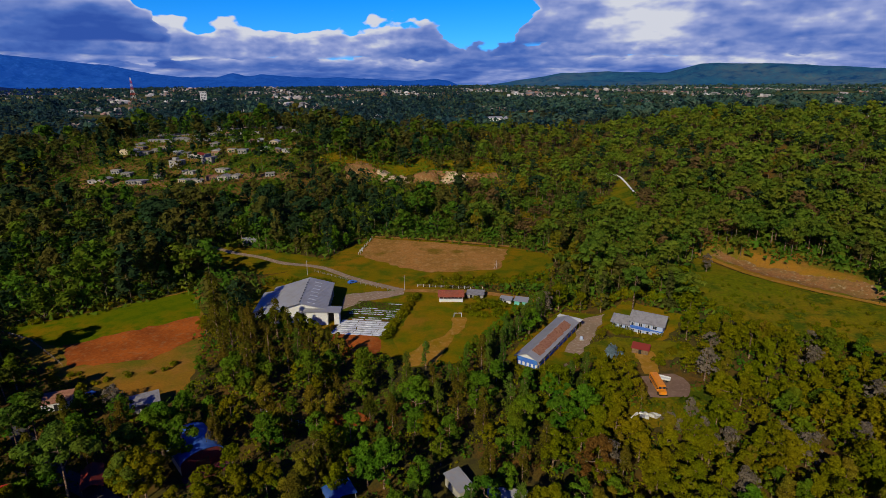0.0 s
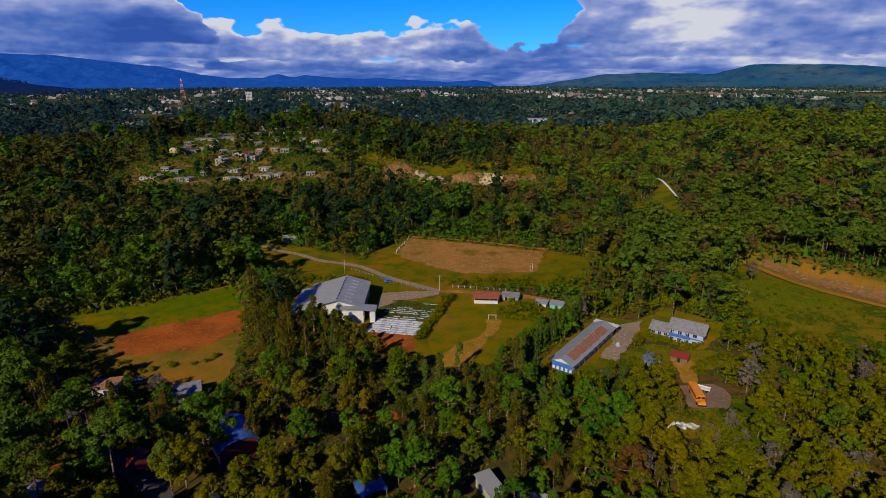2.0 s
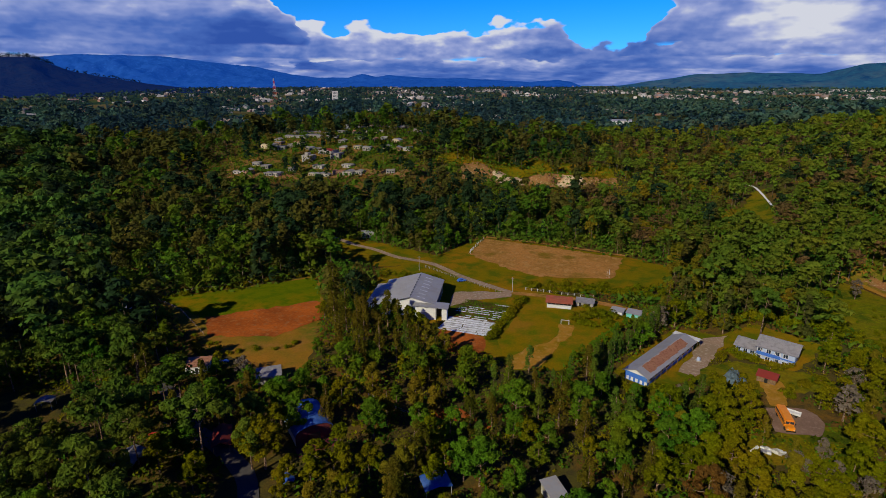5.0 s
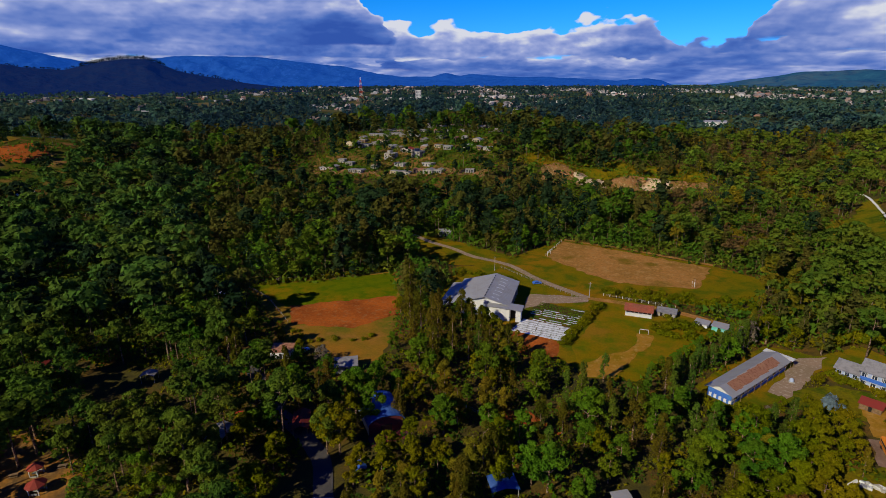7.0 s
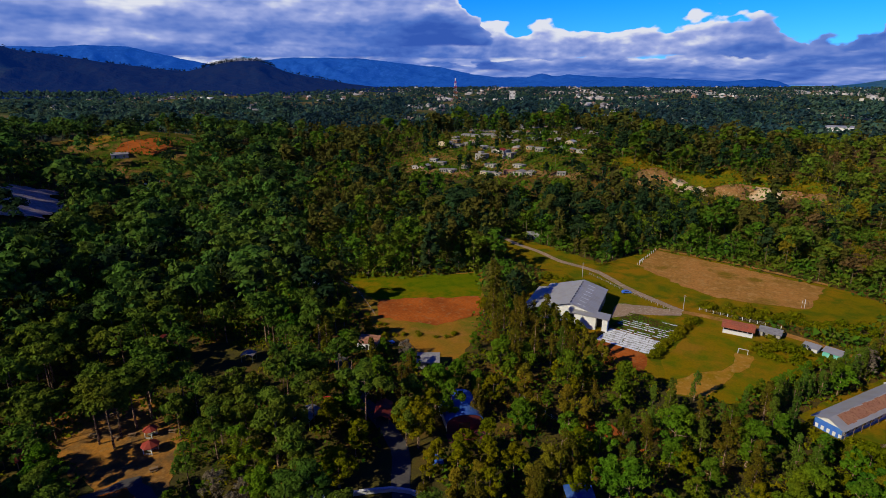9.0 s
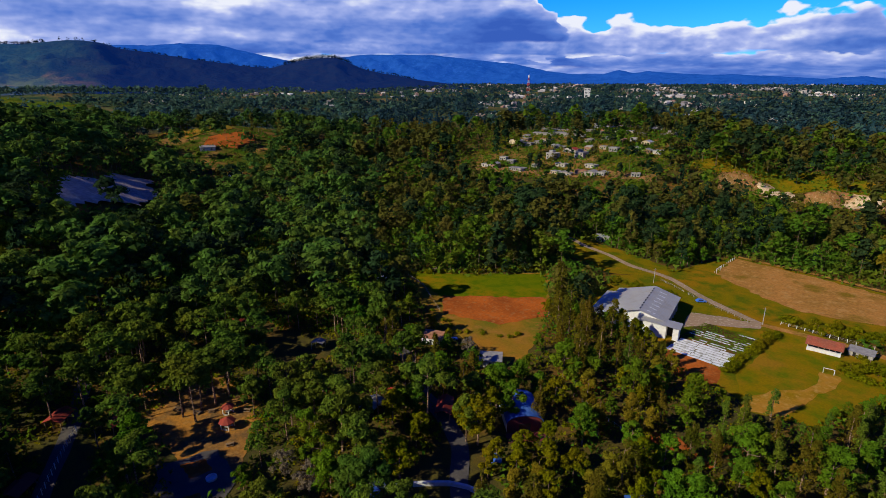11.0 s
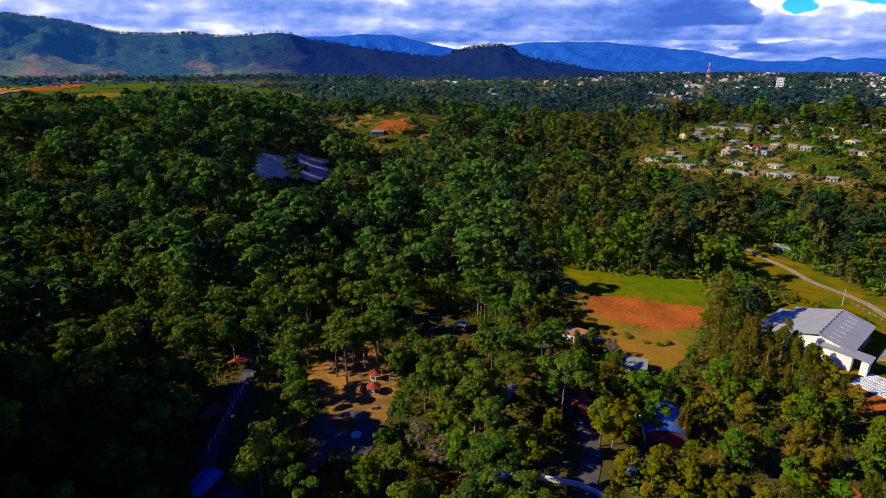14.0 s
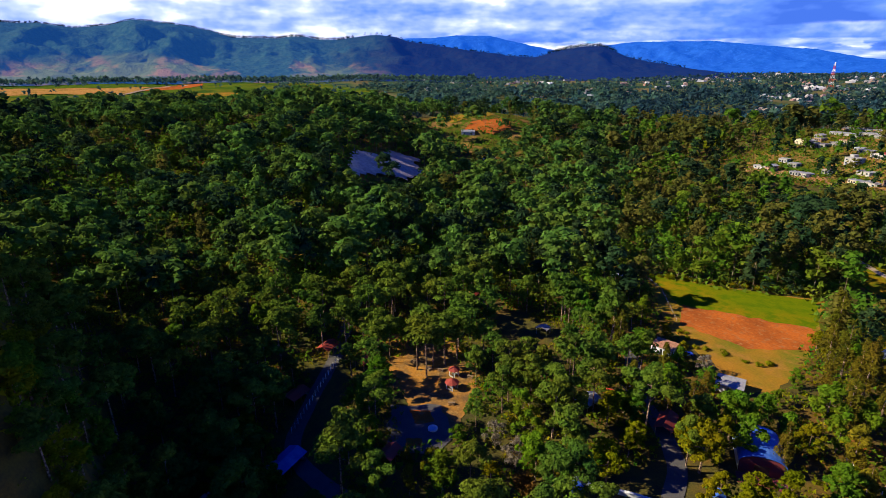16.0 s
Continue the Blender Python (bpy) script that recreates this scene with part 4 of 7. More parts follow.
WEST = (("gold", -91, 33, 9), ("bare", -87, 59, 10), ("rusty", -78, 56, 6), ("broad", -89, 65, 14), ("broad", -101, 27, 12), ("broad", -124, 35, 15), ("broad", -101, 51, 7), ("dry", -74, 76, 12), ("dry", -66, 98, 15), ("dry", -46, 98, 11), ("dry", -51, 92, 11), ("dry", -40, 100, 10), ("bare", -92, 133, 8), ("olive", -85, 108, 11), ("dry", -79, 90, 9), ("broad", -109, 121, 14), ("broad", -43, 132, 6), ("broad", -14, 103, 13), ("broad", -24, 117, 11), ("broad", -33, 120, 10), ("olive", 9, 103, 10), ("broad", 14, 101, 9), ("olive", 18, 104, 11), ("broad", -71, 115, 15), ("broad", -64, 112, 14), ("olive", -57, 115, 15), ("pine", -108, 116, 13), ("pine", -110, 105, 12), ("pine", -112, 96, 13), ("dry", -78, 87, 9), ("broad", -77, 76, 8), ("dry", -71, 101, 12), ("broad", -78, 154, 7), ("dry", -53, 99, 10), ("dry", -57, 89, 9), ("olive", -82, 178, 18), ("olive", -70, 172, 17), ("bare", -96, 137, 7), ("broad", -206, 35, 7), ("pine", -117, -33, 14), ("broad", -110, -36, 11), ("olive", -188, 227, 14), ("broad", -64, 128, 8), ("olive", -66, 180, 12), ("olive", -72, 184, 13), ("broad", -57, 178, 8), ("olive", -62, 172, 13), ("pine", -69, 97, 14), ("pine", -75, 108, 14))


def plant_near():
    taken = []
    rng = np.random.default_rng(8)
    for kind, px, py, h in FRONT + MIDDLE + CORNER + EAST + PICNIC_PINES + WEST:
        plant(kind, px, py, h, 360 * rng.random())
        taken.append((px, py))
    # a belt of tall casuarinas between the sports lawn and the hall, dark conifers beside the classroom block
    taken = np.array(taken, float)
    x, y = scatter(7.2, 62, 205, -46, 112, 5)
    order = rng.permutation(len(x))
    for i in order:
        px, py = x[i], y[i]
        u, v, t = rng.random(3)
        if np.hypot(taken[:, 0] - px, taken[:, 1] - py).min() < 5.5:
            continue
        kind = tree_kind(px, py, u)
        left = math.degrees(math.atan2(-px, py))
        if rng.random() < (0.20 if 26 < left < 52 and math.hypot(px, py) < 150 else 0.34 if left > 30 else 0.14 if left > -14 else 0.06):
            continue
        h = {"pine": 11 + 11 * v, "broad": 8 + 7 * v, "olive": 11 + 8 * v, "cypress": 9 + 6 * v, "dry": 6 + 5 * v, "rusty": 9 + 3 * v, "gold": 9 + 6 * v, "bare": 7 + 3 * v}[kind]
        if left < -14:
            h = min(h, 8 + 5 * v)
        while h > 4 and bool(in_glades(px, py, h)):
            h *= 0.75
        if h <= 4:
            continue
        if h < 8 and kind in ("pine", "olive", "cypress"):
            kind = "dry" if u < 0.5 else "broad"
        if kind == "pine" and sum(USED.get(("pine", n), 0) for n in (True, False)) >= 300:
            continue
        plant(kind, px, py, h, 360 * t)
    # trees that hang over the steep south-western bank
    x, y = scatter(7.0, 62, 135, 86, 112, 9)
    for px, py in zip(x, y):
        u, v, t = rng.random(3)
        plant("broad" if u < 0.7 else "dry", px, py, 8 + 6 * v, 360 * t)
    # tall pines on the dry grass above the cut road
    for i in range(34):
        u, v, t = rng.random(3)
        plant("pine", 134 + 66 * u + 14 * v, 262 - 62 * u + 16 * v, 11 + 6 * t, 360 * t)
    # the dry wood in the east stands closer, with low spreading crowns
    x, y = scatter(8.4, 66, 215, -46, -11, 6)
    for px, py in zip(x, y):
        u, v, t = rng.random(3)
        h = 7 + 5.5 * v
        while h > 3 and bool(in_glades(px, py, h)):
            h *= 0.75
        if h > 3:
            plant("dry" if u < 0.74 else ("gold" if u < 0.84 else ("broad" if u < 0.90 else "bare")), px, py, h, 360 * t)


plant_near()


def forest(name, label, spacing, r0, r1, cards, size, seed, mats, keep=None, trunks=False, hmul=1.0, a0=-48, a1=114):
    """Woods too thick to count, one mesh."""
    rng = np.random.default_rng(seed)
    x, y = scatter(spacing, r0, r1, a0, a1, seed)
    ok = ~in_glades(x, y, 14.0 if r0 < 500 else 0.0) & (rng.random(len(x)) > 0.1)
    if keep is not None:
        ok &= keep(x, y, rng)
    x, y = x[ok], y[ok]
    z = rise(x, y)
    kinds = ("pine", "broad", "gum", "olive")
    protos = np.array([leaf_cards(rng, clumps_of(k, rng, 10.0), cards, size * (1.0 if k == "pine" else 0.9), 0.9, four=False)[0] for k in kinds for i in range(10)])
    n = len(x)
    left = np.degrees(np.arctan2(-x, y))
    stand = waves(x, y, 95, 8.0) + 0.45 * rng.normal(size=n)
    u = rng.random(n)
    pines = np.where((left > 46) | (left < -16), 0.88, np.where(left < -2, np.where(np.hypot(x, y) < 320, 0.2, 0.5), 0.2))
    species = np.where(u < pines, 0, np.where(stand > 0.35, 1, np.where(stand > -0.3, 2, 3)))
    kind = species * 10 + rng.integers(0, 10, n)
    tone = np.where((species == 0) & ((left > 44) | (left < -3)), 0, np.where(stand > 0.1, 1, 2))
    tone = np.where(rng.random(n) < np.where(left < -3, 0.05, np.where((left > 5) & (left < 40) & (np.hypot(x, y) > 290), 0.42, 0.2)), 3, tone)
    tone = np.where((left < -3) & (np.hypot(x, y) > 330) & (rng.random(n) < 0.10), 4, tone)
    base = np.array([1.35, 0.95, 1.25, 1.2])[species]
    h = base * rng.uniform(0.72, 1.62, n) * hmul * (1.0 + 0.25 * waves(x, y, 70, 7.0))
    t = rng.uniform(0, 6.283, n)
    P = protos[kind]
    c, s = np.cos(t)[:, None], np.sin(t)[:, None]
    wide = h * np.where(species == 0, rng.uniform(0.9, 1.3, n), rng.uniform(1.0, 1.5, n))
    X = (P[:, :, 0] * c - P[:, :, 1] * s) * wide[:, None] + x[:, None]
    Y = (P[:, :, 0] * s + P[:, :, 1] * c) * wide[:, None] + y[:, None]
    Zt = P[:, :, 2] * h[:, None] + z[:, None]
    V = np.stack([X, Y, Zt], -1).reshape(-1, 3).astype(np.float32)
    nf = len(V) // 3
    me = bpy.data.meshes.new(name)
    me.vertices.add(len(V))
    me.vertices.foreach_set("co", V.ravel())
    me.loops.add(len(V))
    me.loops.foreach_set("vertex_index", np.arange(len(V), dtype=np.int32))
    me.polygons.add(nf)
    me.polygons.foreach_set("loop_start", np.arange(nf, dtype=np.int32) * 3)
    me.update()
    for leaf in mats:
        me.materials.append(leaf)
    me.polygons.foreach_set("material_index", np.repeat(np.minimum(tone, len(mats) - 1), cards).astype(np.int32))
    root = new(name, me)
    tagged(root, label, "forest", kind="stuff")
    if trunks:
        pv, pf = [], []
        for a, b, g, hh in zip(x, y, z, h):
            pv += [(a - 0.2, b, g - 0.3), (a + 0.17, b - 0.15, g - 0.3), (a + 0.04, b + 0.2, g - 0.3), (a, b, g + 8.0 * hh)]
            o = len(pv) - 4
            pf += [(o, o + 1, o + 3), (o + 1, o + 2, o + 3), (o + 2, o, o + 3)]
        tr = mesh_object("forest_trunks", pv, pf, M["pale_bark"], root)
        tagged(tr, "thin bare pine trunks", kind="stuff")
    return root


def open_land(x, y, rng):
    """Where the distant woods thin out: village, clearings, farmland, and places where trees would hide these from the
    camera.
    """
    r, left = np.hypot(x, y), np.degrees(np.arctan2(-x, y))
    keep = np.ones(len(x), bool)
    keep &= ~((x > -335) & (x < -112) & (y > 398) & (y < 600) & (rng.random(len(x)) < 0.72))
    keep &= ~((x > -320) & (x < -130) & (y > 385) & (y < 440) & (rng.random(len(x)) < 0.75))
    keep &= ~((x > -105) & (x < 55) & (y > 436) & (y < 496))
    keep &= ~((x > -105) & (x < 55) & (y > 396) & (y < 437) & (rng.random(len(x)) < 0.45))
    keep &= ~((np.hypot(x + 555, y - 318) < 80) & (rng.random(len(x)) < 0.86))
    keep &= ~((np.hypot(x + 490, y - 280) < 60) & (rng.random(len(x)) < 0.85))
    keep &= ~((np.hypot(x + 445, y - 256) < 55) & (rng.random(len(x)) < 0.5))
    keep &= rng.random(len(x)) < np.where(r > 900, 0.75, 1.0)
    return keep


def farmland(x, y, rng):
    r, left = np.hypot(x, y), np.degrees(np.arctan2(-x, y))
    n = waves(x, y, 380, 3.0) + 0.55 * waves(x, y, 130, 5.0) + 0.3 * waves(x, y, 61, 2.0) + rng.normal(scale=0.16, size=len(x))
    return n > np.where((left > 80) & (r > 620), 1.25, np.where(left > 68, 0.45, np.where(left < -8, 0.0, -0.15)))


WOOD = (M["far_leaf"], M["valley_broad"], M["valley_gum"], M["valley_dark"])
EAST_WOOD = (M["slope_leaf"], M["slope_gold"], M["valley_gum"], M["slope_brown"], M["valley_dark"])
HAZED_WOOD = (M["hazed_leaf"], M["hazed_leaf"], M["hazed_dark_leaf"])
forest("forest_valley", "mixed wood of pines and broadleaf trees", 9.6, 205, 420, 280, 0.56, 21, WOOD, open_land, True, a0=-3, hmul=1.2)
forest("forest_east", "olive and golden pine wood above the campus", 9.3, 205, 420, 300, 0.55, 27, EAST_WOOD, open_land, True, a1=-3, hmul=0.9)
forest("forest_slopes", "dense pine wood on the slopes", 11.2, 420, 760, 84, 0.98, 22, WOOD, open_land, True, a0=-3, hmul=1.25)
forest("forest_east_slope", "olive-green pine wood on the eastern slope", 9.8, 420, 760, 104, 0.84, 28, EAST_WOOD, open_land, True, a1=-3, hmul=0.9)
forest("forest_distance", "distant pine woods", 10.2, 760, 1500, 16, 1.95, 23, HAZED_WOOD, farmland)
forest("forest_plain", "far scattered trees of the plain", 15.0, 1500, 3300, 6, 3.6, 24, HAZED_WOOD, farmland, hmul=0.65)


def undergrowth(name, label, spacing, r0, r1, share, low, high, k, mat, keep=None):
    """Shrubs, saplings and tall weeds that fill the floor of the woods."""
    rng = np.random.default_rng(61 + k)
    x, y = scatter(spacing, r0, r1, -46, 112, 62 + k)
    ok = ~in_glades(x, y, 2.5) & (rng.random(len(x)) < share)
    if keep is not None:
        ok &= keep(x, y)
    x, y = x[ok], y[ok]
    n = len(x)
    h = rng.uniform(low, high, n)
    d = rng.normal(size=(n, k, 3))
    d /= np.linalg.norm(d, axis=2)[:, :, None]
    d[:, :, 2] = np.abs(d[:, :, 2])
    base = np.stack([x, y, rise(x, y)], -1)
    p = base[:, None, :] + d * h[:, None, None] * np.array([0.95, 0.95, 0.9]) + np.array([0, 0, 0.1])
    u = rng.normal(size=(n, k, 3))
    u /= np.linalg.norm(u, axis=2)[:, :, None]
    v = np.cross(u, d)
    s = (1.05 / math.sqrt(k) * h)[:, None, None] * rng.uniform(0.7, 1.3, (n, k, 1))
    V = np.stack([p - u * s, p + u * s * 0.8 + v * s * 0.6, p + u * s * 0.4 - v * s * 0.8], 2).reshape(-1, 3)
    f = np.arange(len(V)).reshape(-1, 3)
    ob = mesh_object(name, V.tolist(), f.tolist(), mat)
    tagged(ob, label, "undergrowth", kind="stuff")


undergrowth("undergrowth", "tangled shrubs and weeds of the wood floor", 3.6, 58, 235, 0.75, 0.9, 2.9, 22, M["bush"])
undergrowth("green_undergrowth", "leafy green saplings under the near trees", 4.3, 58, 235, 0.72, 1.2, 4.0, 24, M["broad"])
undergrowth("valley_undergrowth", "low bushes and saplings under the valley trees", 4.4, 225, 420, 0.85, 2.0, 6.0, 12, M["valley_broad"])
undergrowth("valley_scrub", "dark olive scrub under the valley trees", 5.6, 215, 420, 0.8, 1.8, 5.2, 12, M["slope_leaf"])
undergrowth("village_gardens", "garden bushes and hedges between village houses", 5.2, 420, 720, 0.8, 1.2, 3.8, 9, M["valley_broad"], lambda x, y: (x > -335) & (x < -112) & (y > 425) & (y < 680))
undergrowth("village_scrub", "yellow-green scrub between village houses", 6.0, 420, 720, 0.7, 1.0, 3.0, 8, M["bush"], lambda x, y: (x > -335) & (x < -112) & (y > 425) & (y < 680))
undergrowth("bank_scrub", "olive scrub over the cut bank", 3.8, 420, 560, 0.8, 1.2, 3.6, 10, M["slope_gold"], lambda x, y: (x > -112) & (x < 62) & (y > 440) & (y < 540) & ~((np.abs(x + 43) < 15) & (y > 460)) & ~((np.abs(x - 9) < 12) & (y > 464)))
undergrowth("slope_undergrowth", "low bushes and saplings on the wooded slopes", 7.0, 420, 640, 0.75, 2.0, 5.0, 7, M["valley_broad"])

# ---------------------------------------------------------------- building kit
def box(bm, x0, x1, y0, y1, z0, z1):
    vs = [bm.verts.new(p) for p in ((x0, y0, z0), (x1, y0, z0), (x1, y1, z0), (x0, y1, z0), (x0, y0, z1), (x1, y0, z1), (x1, y1, z1), (x0, y1, z1))]
    for f in ((0, 3, 2, 1), (4, 5, 6, 7), (0, 1, 5, 4), (1, 2, 6, 5), (2, 3, 7, 6), (3, 0, 4, 7)):
        bm.faces.new([vs[i] for i in f])
    return vs


def prism(bm, outline, y0, y1):
    """Outline in (x, z), drawn out from y0 to y1."""
    a = [bm.verts.new((x, y0, z)) for x, z in outline]
    b = [bm.verts.new((x, y1, z)) for x, z in outline]
    n = len(a)
    bm.faces.new(a)
    bm.faces.new(b[::-1])
    for i in range(n):
        bm.faces.new((a[i], b[i], b[(i + 1) % n], a[(i + 1) % n]))


def part(name, bm, mat, parent, label="", soft=0.0):
    if soft:
        bmesh.ops.bevel(bm, geom=bm.edges[:], offset=soft, segments=2, affect="EDGES", clamp_overlap=True)
    bmesh.ops.recalc_face_normals(bm, faces=bm.faces)
    me = bpy.data.meshes.new(name)
    bm.to_mesh(me)
    bm.free()
    me.materials.append(mat)
    ob = new(name, me)
    ob.parent = parent
    return tagged(ob, label)


def boxes(name, mat, parent, items, label="", soft=0.0):
    bm = bmesh.new()
    for it in items:
        box(bm, *it)
    return part(name, bm, mat, parent, label, soft)


def root_at(name, x, y, turn, label, category, group="", sink=0.0, z=None):
    ob = new(name)
    ob.matrix_basis = pose(x, y, (height(x, y) if z is None else z) - sink, 0, 0, turn)
    return tagged(ob, label, category, group)


def gable_roof(bm, x0, x1, y0, y1, eave, ridge, over=0.5, thick=0.12, mid=None):
    """Ridge along y, two slabs with thickness."""
    mid = (x0 + x1) / 2 if mid is None else mid
    for side, xe in ((-1, x0), (1, x1)):
        k = (ridge - eave) / abs(mid - xe)
        xo, zo = xe + side * over, eave - k * over
        prism(bm, [(mid, ridge), (xo, zo), (xo, zo + thick), (mid, ridge + thick)], y0 - over, y1 + over)


def gable_wall(bm, x0, x1, y0, y1, eave, ridge, mid=None):
    mid = (x0 + x1) / 2 if mid is None else mid
    prism(bm, [(x0, -0.6), (x1, -0.6), (x1, eave - 0.03), (mid, ridge - 0.04), (x0, eave - 0.03)], y0, y1)


def window(parent, x, y, z, w, h, face, mat=None, frame_mat=None, name="window"):
    """A framed window standing 4 cm proud of a wall; face is -y, +y, -x or +x."""
    d = 0.05
    bm = bmesh.new()
    fr = 0.09
    if face in ("-y", "+y"):
        s = -1 if face == "-y" else 1
        y0, y1 = sorted((y, y + s * d))
        for a in ((x - w / 2, x + w / 2, y0, y1, z, z + fr), (x - w / 2, x + w / 2, y0, y1, z + h - fr, z + h), (x - w / 2, x - w / 2 + fr, y0, y1, z + fr, z + h - fr), (x + w / 2 - fr, x + w / 2, y0, y1, z + fr, z + h - fr), (x - fr / 2, x + fr / 2, y0, y1, z + fr, z + h - fr)):
            box(bm, *a)
        wn = part(name, bm, frame_mat or M["white"], parent)
        boxes("pane", mat or M["glass"], wn, [(x - w / 2 + fr, x + w / 2 - fr, *sorted((y, y + s * 0.02)), z + fr, z + h - fr)], "dark glass pane")
    else:
        s = -1 if face == "-x" else 1
        x0, x1 = sorted((x, x + s * d))
        for a in ((x0, x1, y - w / 2, y + w / 2, z, z + fr), (x0, x1, y - w / 2, y + w / 2, z + h - fr, z + h), (x0, x1, y - w / 2, y - w / 2 + fr, z + fr, z + h - fr), (x0, x1, y + w / 2 - fr, y + w / 2, z + fr, z + h - fr), (x0, x1, y - fr / 2, y + fr / 2, z + fr, z + h - fr)):
            box(bm, *a)
        wn = part(name, bm, frame_mat or M["white"], parent)
        boxes("pane", mat or M["glass"], wn, [(*sorted((x, x + s * 0.02)), y - w / 2 + fr, y + w / 2 - fr, z + fr, z + h - fr)], "dark glass pane")
    return wn


# ---------------------------------------------------------------- the campus
def school_hall():
    b = root_at("school_hall", -56, 203, 5, "large white hall with a pale grey sheet-metal roof and skylights", "building")
    bm = bmesh.new()
    gable_wall(bm, -10.2, 9.0, -10.0, 17.0, 5.6, 8.4)
    part("wall", bm, M["white"], b, "white rendered walls, stained")
    bm = bmesh.new()
    gable_roof(bm, -10.2, 9.2, -10.4, 17.3, 5.7, 8.5, 0.7)
    part("roof", bm, M["metal_roof"], b, "pale grey sheet-metal roof")
    # front wing that projects to the side of the yard
    boxes("porch", M["white"], b, [(9.0, 10.2, -13.0, -8.6, -0.4, 5.2), (12.6, 14.6, -13.0, -8.6, -0.4, 5.2), (9.0, 14.6, -9.0, -8.6, -0.4, 5.2), (2.0, 9.0, -13.0, -10.05, -0.4, 5.3)], "white front wing with a deep doorway")
    bm = bmesh.new()
    prism(bm, [(1.2, 6.05), (15.2, 5.15), (15.2, 5.30), (1.2, 6.20)], -13.8, -7.6)
    part("porch_roof", bm, M["metal_roof"], b)
    boxes("doorway", M["dark"], b, [(10.2, 12.6, -9.4, -9.04, 0.0, 4.2)], "dark deep doorway")
    # open side under the eave, its shade drawn as a dark sheet on the wall
    boxes("opening", M["dark"], b, [(9.0, 9.06, -6.5, 16.0, 0.3, 5.0)], "dark sheet for the shaded open side under the eave")
    for i in range(7):
        y = -6.0 + 3.6 * i
        boxes("column", M["concrete"], b, [(9.07, 9.4, y - 0.18, y + 0.18, 0, 5.2)])
    k = (8.5 - 5.7) / 9.7
    for i in range(7):
        y = -8.2 + 3.7 * i
        for x, w in ((3.6, 1.5),):
            z = 8.5 - k * (x + 0.5)
            bm = bmesh.new()
            prism(bm, [(x - w, z + k * w + 0.14), (x + w, z - k * w + 0.14), (x + w, z - k * w + 0.2), (x - w, z + k * w + 0.2)], y - 0.35, y + 0.35)
            part("skylight", bm, M["plastic"], b, "pale translucent skylight")
    for i in range(22):
        y = -10.6 + 1.33 * i
        for side, xe in ((-1, -10.9), (1, 9.9)):
            zo = 8.5 - abs(xe + 0.5) * (8.5 - 5.7) / 9.7
            bm = bmesh.new()
            prism(bm, [(-0.5, 8.625), (xe, zo + 0.125), (xe, zo + 0.17), (-0.5, 8.67)], y - 0.04, y + 0.04)
            part("roof_seam", bm, M["metal_roof"], b)
    for i in range(9):
        y = -8.6 + 2.95 * i
        boxes("ridge_vent", M["dark"], b, [(-0.75, -0.25, y - 0.9, y + 0.6, 8.42, 8.66)], "dark ridge ventilator")
    for i in range(5):
        window(b, -8.2 + 3.1 * i if i < 4 else 0.9, -10.05, 2.2, 1.7, 1.5, "-y")
    for i in range(6):
        window(b, -10.25, -7.5 + 4.0 * i, 2.2, 2.0, 1.5, "-x")
    a = root_at("hall_annex", -67, 214, 5, "low annexes with stepped grey sheet roofs against the hall", "building")
    for x0, x1, y0, y1, low, top in ((-4.6, 0.8, -22.0, -9.4, 3.2, 4.5), (-5.4, 0.8, -9.2, 8.5, 3.5, 4.8), (-9.6, -5.0, -15.5, 5.0, 2.5, 3.2)):
        boxes("wall", M["white"], a, [(x0, x1, y0, y1, -0.5, low)])
        bm = bmesh.new()
        prism(bm, [(x0 - 0.6, low + 0.02), (x1, top), (x1, top + 0.12), (x0 - 0.6, low + 0.14)], y0 - 0.5, y1 + 0.3)
        part("roof", bm, M["metal_roof"], a, "dented grey sheet roof")
        n = int((y1 - y0) / 1.3)
        for i in range(n + 1):
            y = y0 + (y1 - y0) * i / n
            bm = bmesh.new()
            prism(bm, [(x0 - 0.6, low + 0.145), (x1, top + 0.125), (x1, top + 0.17), (x0 - 0.6, low + 0.19)], y - 0.04, y + 0.04)
            part("roof_seam", bm, M["metal_roof"], a)
        for i in range(max(1, int((x1 - x0) / 2.4))):
            window(a, x0 + 1.2 + 2.4 * i, y0 - 0.005, 1.0, 1.4, 1.1, "-y")
        for i in range(int((y1 - y0) / 4.2)):
            window(a, x0 - 0.005, y0 + 2.0 + 4.2 * i, 1.0, 1.5, 1.1, "-x")
    s = root_at("garden_shed", -62, 229, 12, "small shed with a pale sheet roof behind the hall", "shed")
    boxes("wall", M["white"], s, [(-4, 4, -2.2, 2.2, -0.3, 2.4)])
    boxes("roof", M["metal_roof"], s, [(-4.4, 4.4, -2.6, 2.6, 2.42, 2.55)])


